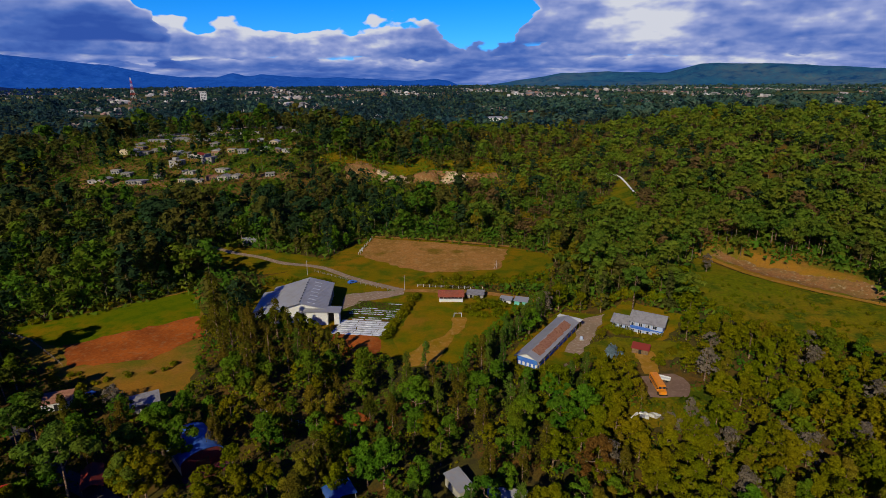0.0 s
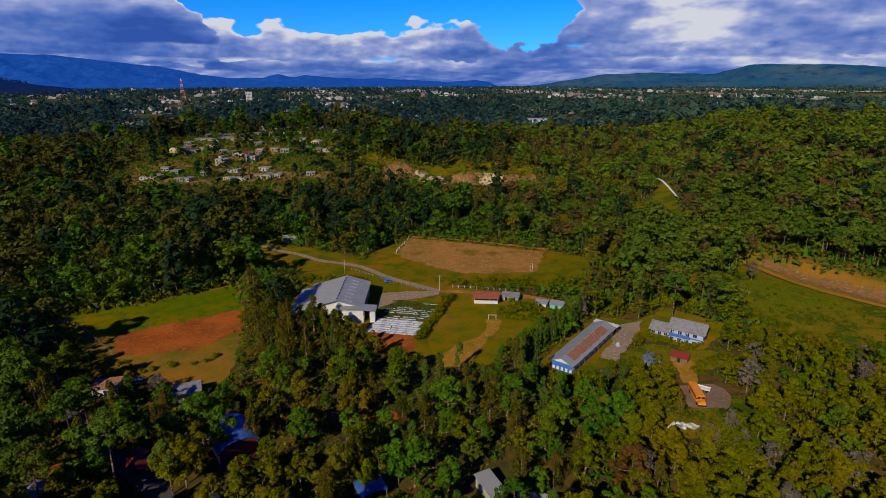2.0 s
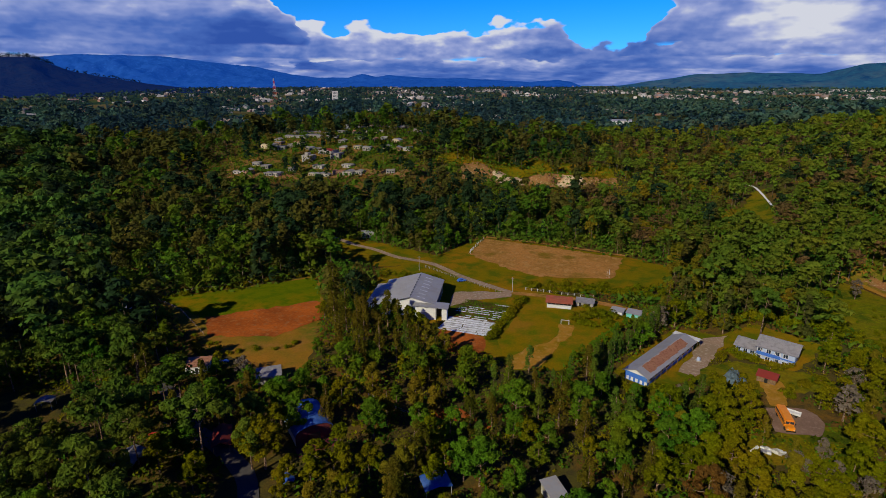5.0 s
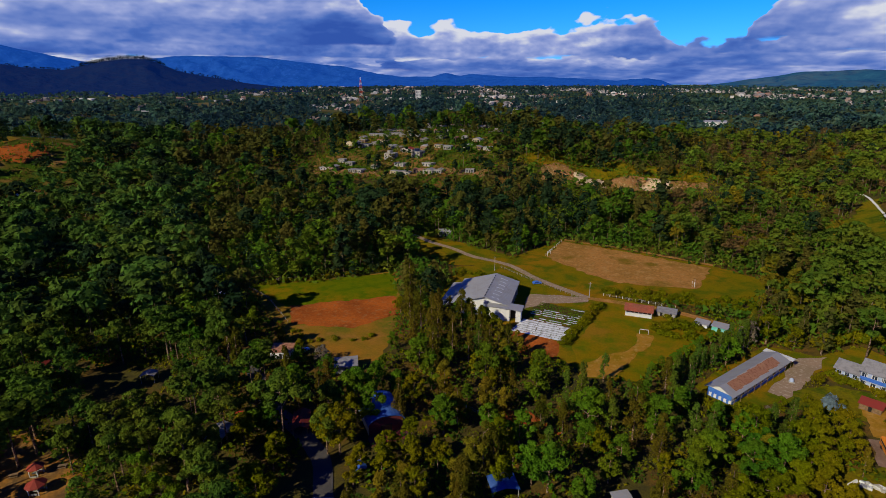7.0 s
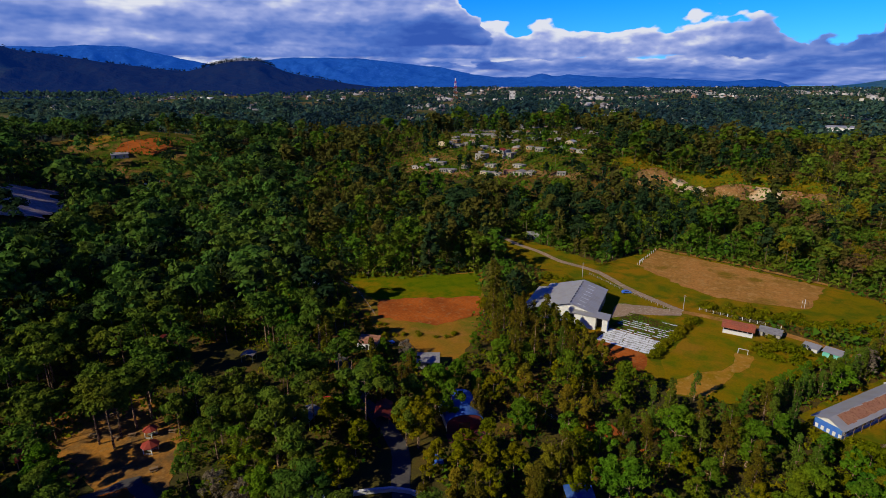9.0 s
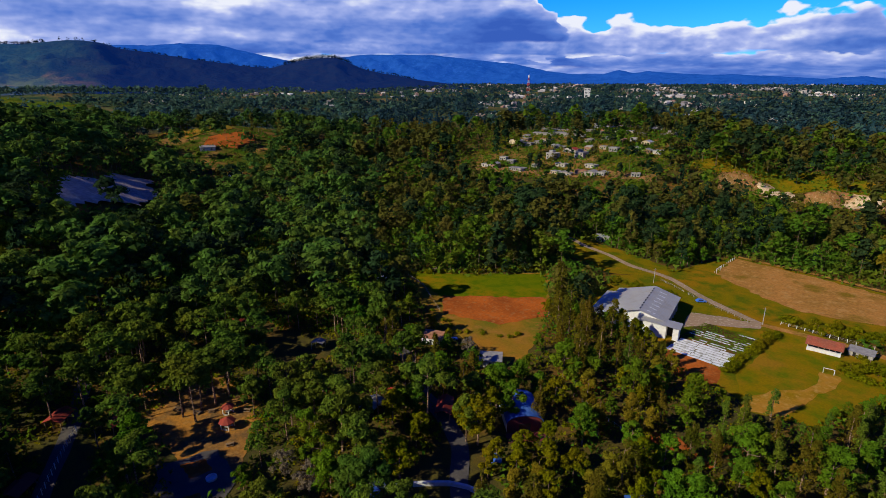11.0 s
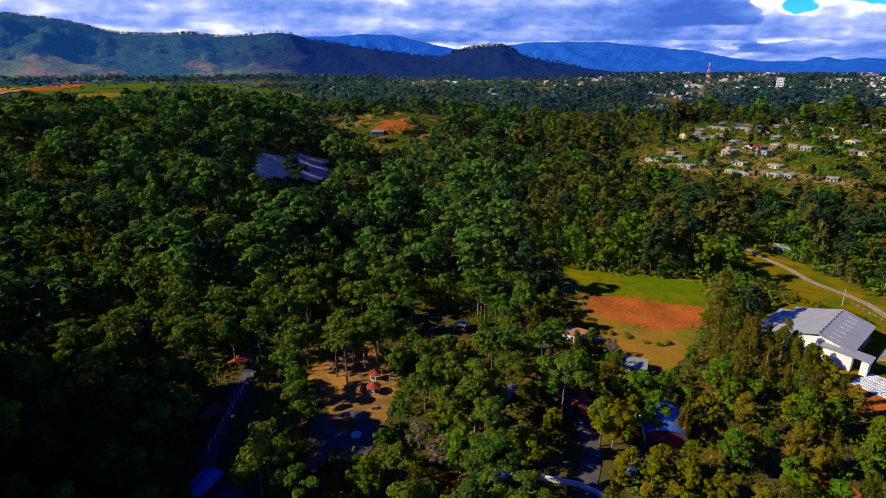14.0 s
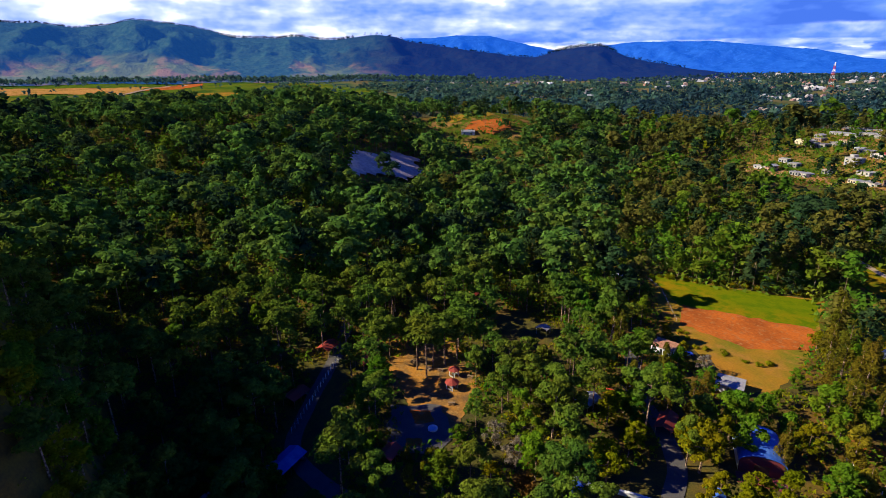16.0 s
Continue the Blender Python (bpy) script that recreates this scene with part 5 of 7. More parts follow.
def small_red_house():
    b = root_at("red_roofed_house", 3.0, 215.5, -1, "small white building with a red sheet roof and veranda", "house")
    boxes("wall", M["white"], b, [(-5.0, 5.0, -1.2, 3.0, -0.3, 2.9), (-5.0, 5.0, -2.9, -2.7, -0.3, 1.35)], "white wall with a low veranda parapet")
    # flat near-black panel carries the veranda's shade
    boxes("opening", M["dark"], b, [(-4.8, 4.8, -1.24, -1.21, 1.1, 2.7)], "dark sheet painted as shade on the veranda back")
    for i in range(7):
        x = -4.9 + i * 9.8 / 6
        boxes("post", M["white"], b, [(x - 0.1, x + 0.1, -2.88, -2.70, 1.35, 2.8)])
    bm = bmesh.new()
    prism(bm, [(-3.6, 2.6), (0.4, 4.3), (3.5, 2.9), (3.5, 3.02), (0.4, 4.42), (-3.6, 2.72)], -5.6, 5.6)
    bmesh.ops.rotate(bm, verts=bm.verts, cent=(0, 0, 0), matrix=Matrix.Rotation(radians(90), 3, "Z"))
    part("roof", bm, M["old_red"], b, "faded red corrugated roof")
    for i in range(12):
        x = -5.4 + i * 10.8 / 11
        bm = bmesh.new()
        prism(bm, [(-3.6, 2.74), (0.4, 4.44), (0.4, 4.50), (-3.6, 2.80)], x - 0.06, x + 0.06)
        bmesh.ops.rotate(bm, verts=bm.verts, cent=(0, 0, 0), matrix=Matrix.Rotation(radians(90), 3, "Z"))
        part("roof_rib", bm, M["old_red"], b)


def low_shed(name, x, y, turn, w, d, h, wall, roof, label, category="shed", slope=0.5, doors=1, group=""):
    b = root_at(name, x, y, turn, label, category, group)
    boxes("wall", wall, b, [(-w / 2, w / 2, -d / 2, d / 2, -0.6, h)])
    bm = bmesh.new()
    prism(bm, [(-d / 2 - 0.4, h + 0.01), (d / 2 + 0.4, h + slope), (d / 2 + 0.4, h + slope + 0.1), (-d / 2 - 0.4, h + 0.11)], -w / 2 - 0.4, w / 2 + 0.4)
    bmesh.ops.rotate(bm, verts=bm.verts, cent=(0, 0, 0), matrix=Matrix.Rotation(radians(90), 3, "Z"))
    part("roof", bm, roof, b)
    for i in range(doors):
        px = -w / 2 + (i + 0.5) * w / doors
        boxes("door", M["dark"], b, [(px - 0.45, px + 0.45, -d / 2 - 0.04, -d / 2 - 0.005, 0.02, min(2.0, h - 0.2))], "dark doorway")
    return b


def long_block():
    turn = math.degrees(math.atan2(-20.5, 30.5))
    b = root_at("classroom_block", 36.8, 173.0, turn, "long low classroom block with a rusty grey sheet roof", "building")
    L, W = 17.4, 3.6
    bm = bmesh.new()
    gable_wall(bm, -W, W, -L, L, 3.3, 4.7)
    part("wall", bm, M["white"], b, "white and blue painted walls")
    boxes("gable_paint", M["blue"], b, [(-W - 0.01, W + 0.01, -L - 0.05, -L - 0.004, 0.0, 3.1)], "blue painted end wall")
    boxes("side_paint", M["blue"], b, [(W + 0.004, W + 0.05, -L, L, 0.0, 1.0)], "blue painted base")
    for i in range(5):
        boxes("gable_panel", M["white"], b, [(-W + 0.5 + 1.5 * i, -W + 1.3 + 1.5 * i, -L - 0.09, -L - 0.05, 0.3, 1.5)], "white panel")
    bm = bmesh.new()
    gable_roof(bm, -W, W, -L, L, 3.35, 4.8, 0.8)
    part("roof", bm, M["metal_roof"], b, "weathered grey sheet roof")
    k = (4.8 - 3.35) / W
    for i in range(14):
        y = -13.6 + 2.0 * i
        w = 1.5 + 0.12 * math.sin(2.3 * i)
        x = 1.75 + 0.06 * math.sin(1.7 * i)
        z = 4.8 - k * x
        bm = bmesh.new()
        prism(bm, [(x - w, z + k * w + 0.125), (x + w, z - k * w + 0.125), (x + w, z - k * w + 0.15), (x - w, z + k * w + 0.15)], y - 0.99, y + 0.99)
        part("rusty_sheet", bm, M["rust"], b, "rust-red roofing sheet")
    for i in range(9):
        y = -L + 2.2 + 4.0 * i
        window(b, W + 0.005, y, 1.2, 2.2, 1.3, "+x", frame_mat=M["white"])
        window(b, -W - 0.005, y, 1.2, 2.2, 1.3, "-x", frame_mat=M["white"])
    for i in range(10):
        y = -L + 0.3 + 4.0 * i
        boxes("post", M["wood"], b, [(W + 0.62, W + 0.74, y - 0.06, y + 0.06, 0, 2.98)])
    boxes("end_roof", M["white"], b, [(-W - 1.0, W + 1.2, L + 0.9, L + 3.6, 3.3, 3.42)], "pale end canopy")
    for x in (-W - 0.6, 0, W + 0.8):
        boxes("post", M["wood"], b, [(x - 0.06, x + 0.06, L + 3.3, L + 3.42, -0.2, 3.3)])


def blue_house():
    turn = -31
    b = root_at("blue_white_house", 74.0, 184.5, turn, "two-storey blue and white house with grey roofs", "house", sink=1.2)
    # two-storey wing, ridge along x
    boxes("wall", M["pale_blue"], b, [(-3.6, 7.6, -4.4, 3.6, -1.5, 5.6)], "pale blue walls")
    boxes("trim", M["blue"], b, [(-3.62, 7.62, -4.46, -4.405, 2.55, 3.0), (-3.62, 7.62, -4.46, -4.405, 0.0, 0.5), (7.605, 7.66, -4.4, 3.6, 0.0, 0.9), (7.605, 7.66, -4.4, 3.6, 2.5, 3.0)], "blue painted bands")
    bm = bmesh.new()
    prism(bm, [(-5.3, 5.15), (0.0, 7.5), (4.4, 5.5), (4.4, 5.66), (0.0, 7.66), (-5.3, 5.31)], -8.4, 4.3)
    bmesh.ops.rotate(bm, verts=bm.verts, cent=(0, 0, 0), matrix=Matrix.Rotation(radians(90), 3, "Z"))
    part("roof", bm, M["slate"], b, "grey pitched roof")
    boxes("gable", M["blue"], b, [(7.605, 7.64, -2.0, 2.0, 5.0, 5.6)])
    # balcony and veranda
    boxes("balcony", M["blue"], b, [(-3.4, 3.6, -5.6, -4.47, 2.75, 2.95), (-3.4, 3.6, -5.62, -5.52, 2.95, 3.85)], "blue balcony front")
    for i in range(6):
        x = -3.3 + 1.36 * i
        boxes("post", M["white"], b, [(x - 0.07, x + 0.07, -5.5, -5.36, -1.0, 5.1)])
    for i in range(4):
        window(b, -2.6 + 2.5 * i, -4.41, 3.3, 1.5, 1.4, "-y", frame_mat=M["white"])
        window(b, -2.6 + 2.5 * i, -4.41, 0.7, 1.5, 1.3, "-y", frame_mat=M["white"])
    for y in (-2.2, 1.4):
        window(b, 7.61, y, 3.3, 1.4, 1.3, "+x", frame_mat=M["white"])
        window(b, 7.61, y, 1.0, 1.4, 1.2, "+x", frame_mat=M["white"])
    # lower wing
    boxes("low_wing", M["pale_blue"], b, [(-10.2, -3.62, -3.6, 3.0, -1.5, 3.1)], "single-storey wing")
    boxes("low_band", M["blue"], b, [(-10.24, -3.66, -3.66, -3.604, 0.0, 1.0)], "blue base")
    bm = bmesh.new()
    prism(bm, [(-4.5, 2.85), (0.2, 4.7), (3.7, 3.1), (3.7, 3.24), (0.2, 4.84), (-4.5, 2.99)], 3.66, 10.9)
    bmesh.ops.rotate(bm, verts=bm.verts, cent=(0, 0, 0), matrix=Matrix.Rotation(radians(90), 3, "Z"))
    part("low_roof", bm, M["slate"], b, "grey pitched roof of the low wing")
    for i in range(3):
        window(b, -9.2 + 2.1 * i, -3.61, 1.2, 1.3, 1.2, "-y")


def school_bus():
    b = root_at("school_bus", 65.0, 145.2, -3, "orange school bus parked on stony ground", "bus")
    bm = bmesh.new()
    box(bm, -1.22, 1.22, -3.3, 4.9, 0.55, 2.75)
    part("body", bm, M["orange"], b, "orange body with rounded edges", soft=0.18)
    bm = bmesh.new()
    box(bm, -1.05, 1.05, -4.9, -3.2, 0.55, 1.65)
    part("hood", bm, M["orange"], b, "orange engine hood", soft=0.15)
    boxes("roof", M["orange"], b, [(-1.0, 1.0, -3.1, 4.7, 2.752, 2.86)], "orange roof panel", 0.05)
    for s in (-1, 1):
        for i in range(8):
            y = -2.5 + 0.93 * i
            boxes("side_window", M["glass"], b, [(*sorted((s * 1.222, s * 1.24)), y - 0.36, y + 0.36, 1.75, 2.35)], "dark side window")
        boxes("stripe", M["black"], b, [(*sorted((s * 1.222, s * 1.245)), -3.1, 4.7, 1.45, 1.52)], "black side stripe")
        boxes("windshield", M["glass"], b, [(*sorted((s * 0.08, s * 1.05)), -3.32, -3.302, 1.75, 2.5)], "dark windshield pane")
        boxes("rear_window", M["glass"], b, [(*sorted((s * 0.2, s * 0.95)), 4.902, 4.92, 1.75, 2.4)], "dark rear pane")
        boxes("headlight", M["plastic"], b, [(*sorted((s * 0.6, s * 0.9)), -4.93, -4.902, 0.95, 1.2)], "round pale headlight")
        boxes("mirror", M["black"], b, [(*sorted((s * 1.25, s * 1.5)), -3.5, -3.4, 1.8, 2.2)], "black side mirror")
        for y in (-3.6, 3.0):
            v, f = tube([(s * 0.95, y, 0.5), (s * 1.25, y, 0.5)], [0.5, 0.5], 14)
            f += [tuple(range(14)), tuple(range(27, 13, -1))]
            mesh_object("wheel", v, f, M["black"], b)
    boxes("bumper", M["black"], b, [(-1.2, 1.2, -5.08, -4.92, 0.45, 0.75)], "black bumper")
    t = root_at("flatbed_trailer", 68.2, 149.6, 62, "low white trailer beside the bus", "trailer")
    boxes("bed", M["white"], t, [(-0.9, 0.9, -2.2, 2.2, 0.75, 0.95)], soft=0.04)
    for s in (-1, 1):
        for y in (-1.2, 1.2):
            v, f = tube([(s * 0.75, y, 0.36), (s * 0.95, y, 0.36)], [0.36, 0.36], 10)
            f += [tuple(range(10)), tuple(range(19, 9, -1))]
            mesh_object("wheel", v, f, M["black"], t)
        boxes("side_rail", M["white"], t, [(*sorted((s * 0.88, s * 0.95)), -2.2, 2.2, 0.95, 1.3)])
    boxes("axle_frame", M["black"], t, [(-0.7, 0.7, -1.9, 1.9, 0.5, 0.74)])


def car(x, y, turn, mat, label):
    b = root_at("parked_car", x, y, turn, label, "car", "parked cars")
    bm = bmesh.new()
    prism(bm, [(-2.1, 0.35), (2.1, 0.35), (2.15, 0.85), (1.1, 0.98), (0.5, 1.45), (-1.2, 1.48), (-1.9, 1.0), (-2.15, 0.9)], -0.85, 0.85)
    part("body", bm, mat, b, "painted car body", soft=0.06)
    for s in (-1, 1):
        boxes("side_glass", M["glass"], b, [(-1.3, 0.6, *sorted((s * 0.852, s * 0.87)), 1.0, 1.38)])
        for k in (-1.3, 1.35):
            v, f = tube([(k, s * 0.66, 0.32), (k, s * 0.89, 0.32)], [0.32, 0.32], 12)
            f += [tuple(range(12)), tuple(range(23, 11, -1))]
            mesh_object("wheel", v, f, M["black"], b)


def goal(x, y, turn, w, h):
    b = root_at("football_goal", x, y, turn, "white-painted football goal frame", "goal", "football goals")
    for s in (-1, 1):
        boxes("post", M["white"], b, [(s * w / 2 - 0.07, s * w / 2 + 0.07, -0.07, 0.07, -0.1, h)])
        boxes("stay", M["white"], b, [(s * w / 2 - 0.05, s * w / 2 + 0.05, 0.9, 1.0, -0.1, h * 0.6)])
    boxes("crossbar", M["white"], b, [(-w / 2 - 0.07, w / 2 + 0.07, -0.07, 0.07, h, h + 0.14)])


school_hall()
small_red_house()
low_shed("grey_shed", 13.6, 218.5, -8, 7, 4.0, 1.9, M["concrete"], M["slate"], "small low shed with a dull grey roof", "shed", 0.6, 2)
low_shed("white_hut", 26.2, 212.0, -20, 4.6, 3.2, 1.8, M["white"], M["metal_roof"], "small white hut among bushes", "shed", 0.5)
low_shed("turquoise_hut", 32.4, 210.3, -20, 5.2, 3.6, 2.0, M["teal"], M["metal_roof"], "small turquoise hut with a pale roof", "shed", 0.5)
long_block()
blue_house()
school_bus()
low_shed("red_roofed_hut", 67.4, 167.5, -28, 5.2, 3.2, 1.8, M["wood"], M["red_roof"], "small hut with a faded red roof", "shed", 0.7)
low_shed("gatehouse", -112, 300, 20, 7, 5, 2.6, M["concrete"], M["metal_roof"], "small grey gatehouse beside the road", "shed", 0.7)
car(-42.5, 236, 30, M["blue"], "dark blue car parked beside the gravel road")
# dark conifers along the classroom block
_r = random.Random(77)
for i in range(17):
    t = i / 16
    plant("cypress", 14 + 29 * t + _r.uniform(-1, 1), 160 + 44 * t + _r.uniform(-1, 1), _r.uniform(8, 12.5), _r.uniform(0, 360))
    if i % 2:
        plant("broad", 7 + 26 * t + _r.uniform(-1, 1), 164 + 40 * t + _r.uniform(-1, 1), _r.uniform(4, 6), _r.uniform(0, 360))
goal(5.4, 197.0, 2, 3.0, 2.0)
goal(26.3, 258.0, 85, 5.5, 2.3)
goal(-45.0, 282.0, 85, 5.5, 2.3)

# vegetable plot: film-covered beds with rows of plants between them
def vegetable_plot():
    b = root_at("vegetable_plot", -29.5, 197.0, -7, "vegetable plot with silver film rows and green crops", "garden bed")
    rnd = random.Random(4)
    n = 17
    for i in range(n):
        y = -14.5 + 29.0 * i / (n - 1)
        x0, x1 = -11.0 + 2.5 * i / n, 9.0 + 4.5 * i / n
        near = i < 7
        x = x0
        while x < x1:
            e = min(x1, x + (rnd.uniform(4, 9) if near else rnd.uniform(2.5, 6.5)))
            if near or rnd.random() < 0.62:
                w = 0.74 if near else 0.30
                bm = bmesh.new()
                prism(bm, [(y - w, 0.10), (y + w, 0.10), (y + w * 0.8, 0.26), (y - w * 0.8, 0.26)], -e + 0.06, -x)
                bmesh.ops.rotate(bm, verts=bm.verts, cent=(0, 0, 0), matrix=Matrix.Rotation(radians(90), 3, "Z"))
                part("film_strip", bm, M["plastic"], b)
            x = e + (rnd.uniform(0.05, 0.4) if near else rnd.uniform(0.3, 1.5))
        if not near:
            rng = np.random.default_rng(i)
            cl = [(xx, y + 0.75 + rng.normal() * 0.08, 0.28, 0.45, 0.42, 0.38) for xx in np.arange(x0, x1, 0.8) if rng.random() < 0.85]
            v, f = leaf_cards(rng, cl, 10 * len(cl), 0.3)
            tagged(mesh_object("crop_bed", v.tolist(), f.tolist(), M["broad"], b), "row of green crop plants", kind="stuff")
    return b


patch("plot_soil", ((-43, 187), (-22, 180), (-15, 209), (-37, 216)), M["ground"], 0.12, "dark tilled soil of the vegetable plot", "soil", 0.3)
patch("red_soil_strip", ((-42, 186.5), (-23, 179.5), (-22, 166), (-34, 166), (-41, 176)), M["red_dirt"], 0.14, "bare orange soil beside the plot", "earth", 0.5)
vegetable_plot()

# ---------------------------------------------------------------- bushes and hedges
def make_bush(seed, mat=None, name="bush", label="rounded leafy green shrub in grass", flat=0.8):
    rng = np.random.default_rng(seed)
    root = new(name)
    tagged(root, label, "bush", "shrubs of the valley")
    cl = []
    for i in range(9):
        t, q = rng.random() * 6.283, rng.uniform(0.3, 0.52)
        rr = 0.62 * math.sqrt(rng.random())
        cl.append((rr * math.cos(t), rr * math.sin(t), q * flat * rng.uniform(0.7, 1.6), q, q, q * flat))
    v, f = leaf_cards(rng, cl, 260, 0.15, four=False)
    mesh_object("foliage", v.tolist(), f.tolist(), mat or M["bush"], root)
    v, f = tube([(0, 0, -0.1), (0.05, 0.02, 0.35), (0.02, 0.1, 0.7)], [0.07, 0.05, 0.02], 5)
    mesh_object("stem", v, f, M["bark"], root)
    return root


BUSHES = [make_bush(60 + i) for i in range(6)]
BUSH_N = [0]


def bush(x, y, size, tall=1.0):
    i = BUSH_N[0]
    BUSH_N[0] += 1
    m = pose(x, y, height(x, y), 0, 0, (i * 77) % 360)
    ob = BUSHES[i] if i < len(BUSHES) else copy_thing(BUSHES[i % len(BUSHES)], m)
    ob.matrix_basis = m
    ob.scale = (size, size, size * tall)


def hedge_line(points, size, gap, jitter, tall=1.0, seed=0):
    rnd = random.Random(seed)
    for (x0, y0), (x1, y1) in zip(points, points[1:]):
        n = max(1, int(math.hypot(x1 - x0, y1 - y0) / gap))
        for i in range(n):
            t = i / n
            bush(x0 + (x1 - x0) * t + rnd.uniform(-jitter, jitter), y0 + (y1 - y0) * t + rnd.uniform(-jitter, jitter), size * rnd.uniform(0.7, 1.25), tall * rnd.uniform(0.8, 1.3))


hedge_line(((-21, 178), (-19, 190), (-16, 203), (-12, 220)), 2.2, 1.9, 0.6, 1.1, 1)
hedge_line(((-14, 236), (5, 231), (24, 236), (46, 232), (60, 236)), 2.6, 2.4, 2.0, 1.0, 2)
hedge_line(((0, 240), (24, 240), (50, 240)), 2.4, 3.0, 2.0, 1.0, 3)
hedge_line(((14, 214), (19, 212), (24, 208.5), (30, 207)), 2.4, 2.0, 0.8, 0.8, 21)
hedge_line(((34, 206), (38, 207), (40, 211)), 2.8, 2.0, 0.8, 0.9, 22)
hedge_line(((62, 205), (76, 212), (90, 204), (98, 192)), 3.4, 2.4, 2.2, 1.2, 23)
hedge_line(((110, 196), (124, 190), (140, 178), (158, 170), (120, 180)), 1.7, 5.0, 5.0, 0.8, 24)
hedge_line(((114, 226), (130, 206), (148, 192), (166, 176), (150, 172), (128, 186), (112, 206), (124, 200), (142, 184)), 0.9, 2.6, 5.0, 1.3, 31)
hedge_line(((108, 234), (101, 214), (103, 192), (121, 171), (149, 157), (176, 151)), 2.3, 2.0, 3.0, 1.2, 32)
hedge_line(((10, 203), (14, 199), (20, 197), (24, 200), (20, 205), (12, 206), (17, 202)), 3.0, 2.2, 1.2, 0.9, 4)
hedge_line(((-80, 236), (-70, 236), (-60, 234), (-50, 232)), 2.4, 2.6, 1.2, 1.2, 5)
hedge_line(((70, 158), (76, 166), (84, 168), (88, 160)), 2.2, 2.6, 1.6, 0.8, 6)
hedge_line(((62, 184), (70, 176), (80, 176)), 2.2, 2.2, 1.2, 1.0, 17)
hedge_line(((22, 157), (26, 152), (32, 151), (38, 156)), 2.4, 2.2, 1.2, 1.2, 18)
hedge_line(((52, 168), (58, 160), (62, 172)), 2.3, 2.5, 1.5, 1.0, 7)
hedge_line(((-128, 156), (-104, 150), (-86, 162)), 1.8, 4.0, 2.5, 0.8, 8)
hedge_line(((-168, 186), (-140, 210), (-114, 231)), 2.0, 3.2, 1.2, 1.0, 9)
hedge_line(((112, 190), (128, 180), (146, 160)), 1.8, 6, 5, 0.7, 10)

# ---------------------------------------------------------------- village and town
WALLS = [M["white"], M["concrete"], material("cream_paint", (0.44, 0.36, 0.25), 0.85, 0.15, mottled=((0.6, (0.45, 0.36, 0.24), 0.5, 0.7),)), material("grey_block", (0.30, 0.28, 0.26), 0.9, 0.1, mottled=((0.5, (0.22, 0.2, 0.18), 0.5, 0.7),)), material("ochre_paint", (0.55, 0.33, 0.13), 0.85, 0.15), material("brown_block", (0.22, 0.13, 0.08), 0.9, 0.1, mottled=((0.5, (0.32, 0.22, 0.15), 0.45, 0.65),)), material("dull_whitewash", (0.38, 0.36, 0.34), 0.85, 0.1, mottled=((0.5, (0.30, 0.26, 0.22), 0.45, 0.68),))]


def village_house(x, y, w, d, h, turn, wall, roof, flat, label):
    b = root_at("village_house", x, y, turn, label, "house", "houses of the hillside village")
    boxes("wall", wall, b, [(-w / 2, w / 2, -d / 2, d / 2, -2.5, h)])
    if flat:
        boxes("roof", roof, b, [(-w / 2 - 0.3, w / 2 + 0.3, -d / 2 - 0.3, d / 2 + 0.3, h + 0.004, h + 0.22)])
        if h > 4:
            boxes("roof_room", wall, b, [(-w * 0.42, -w * 0.05, -d * 0.1, d * 0.42, h + 0.23, h + 2.2)])
    else:
        bm = bmesh.new()
        gable_roof(bm, -w / 2, w / 2, -d / 2, d / 2, h + 0.02, h + 0.16 * min(w, 9), 0.5)
        part("roof", bm, roof, b)
        bm = bmesh.new()
        prism(bm, [(-w / 2 + 0.05, h + 0.004), (w / 2 - 0.05, h + 0.004), (0, h + 0.15 * min(w, 9))], -d / 2, d / 2)
        part("gable", bm, wall, b)
    boxes("door", M["dark"], b, [(-0.5, 0.5, -d / 2 - 0.05, -d / 2 - 0.005, -0.3, 1.9)], "dark door")
    for level in range(2 if h > 4 else 1):
        for s in (-1, 1):
            boxes("window", M["glass"], b, [(s * w * 0.3 - 0.7, s * w * 0.3 + 0.7, -d / 2 - 0.05, -d / 2 - 0.005, 0.8 + 2.6 * level, 2.0 + 2.6 * level)], "dark window")
            boxes("side_window", M["glass"], b, [(*sorted((s * (w / 2 + 0.005), s * (w / 2 + 0.05))), -0.6, 0.6, 0.9 + 2.6 * level, 2.0 + 2.6 * level)], "dark side window")


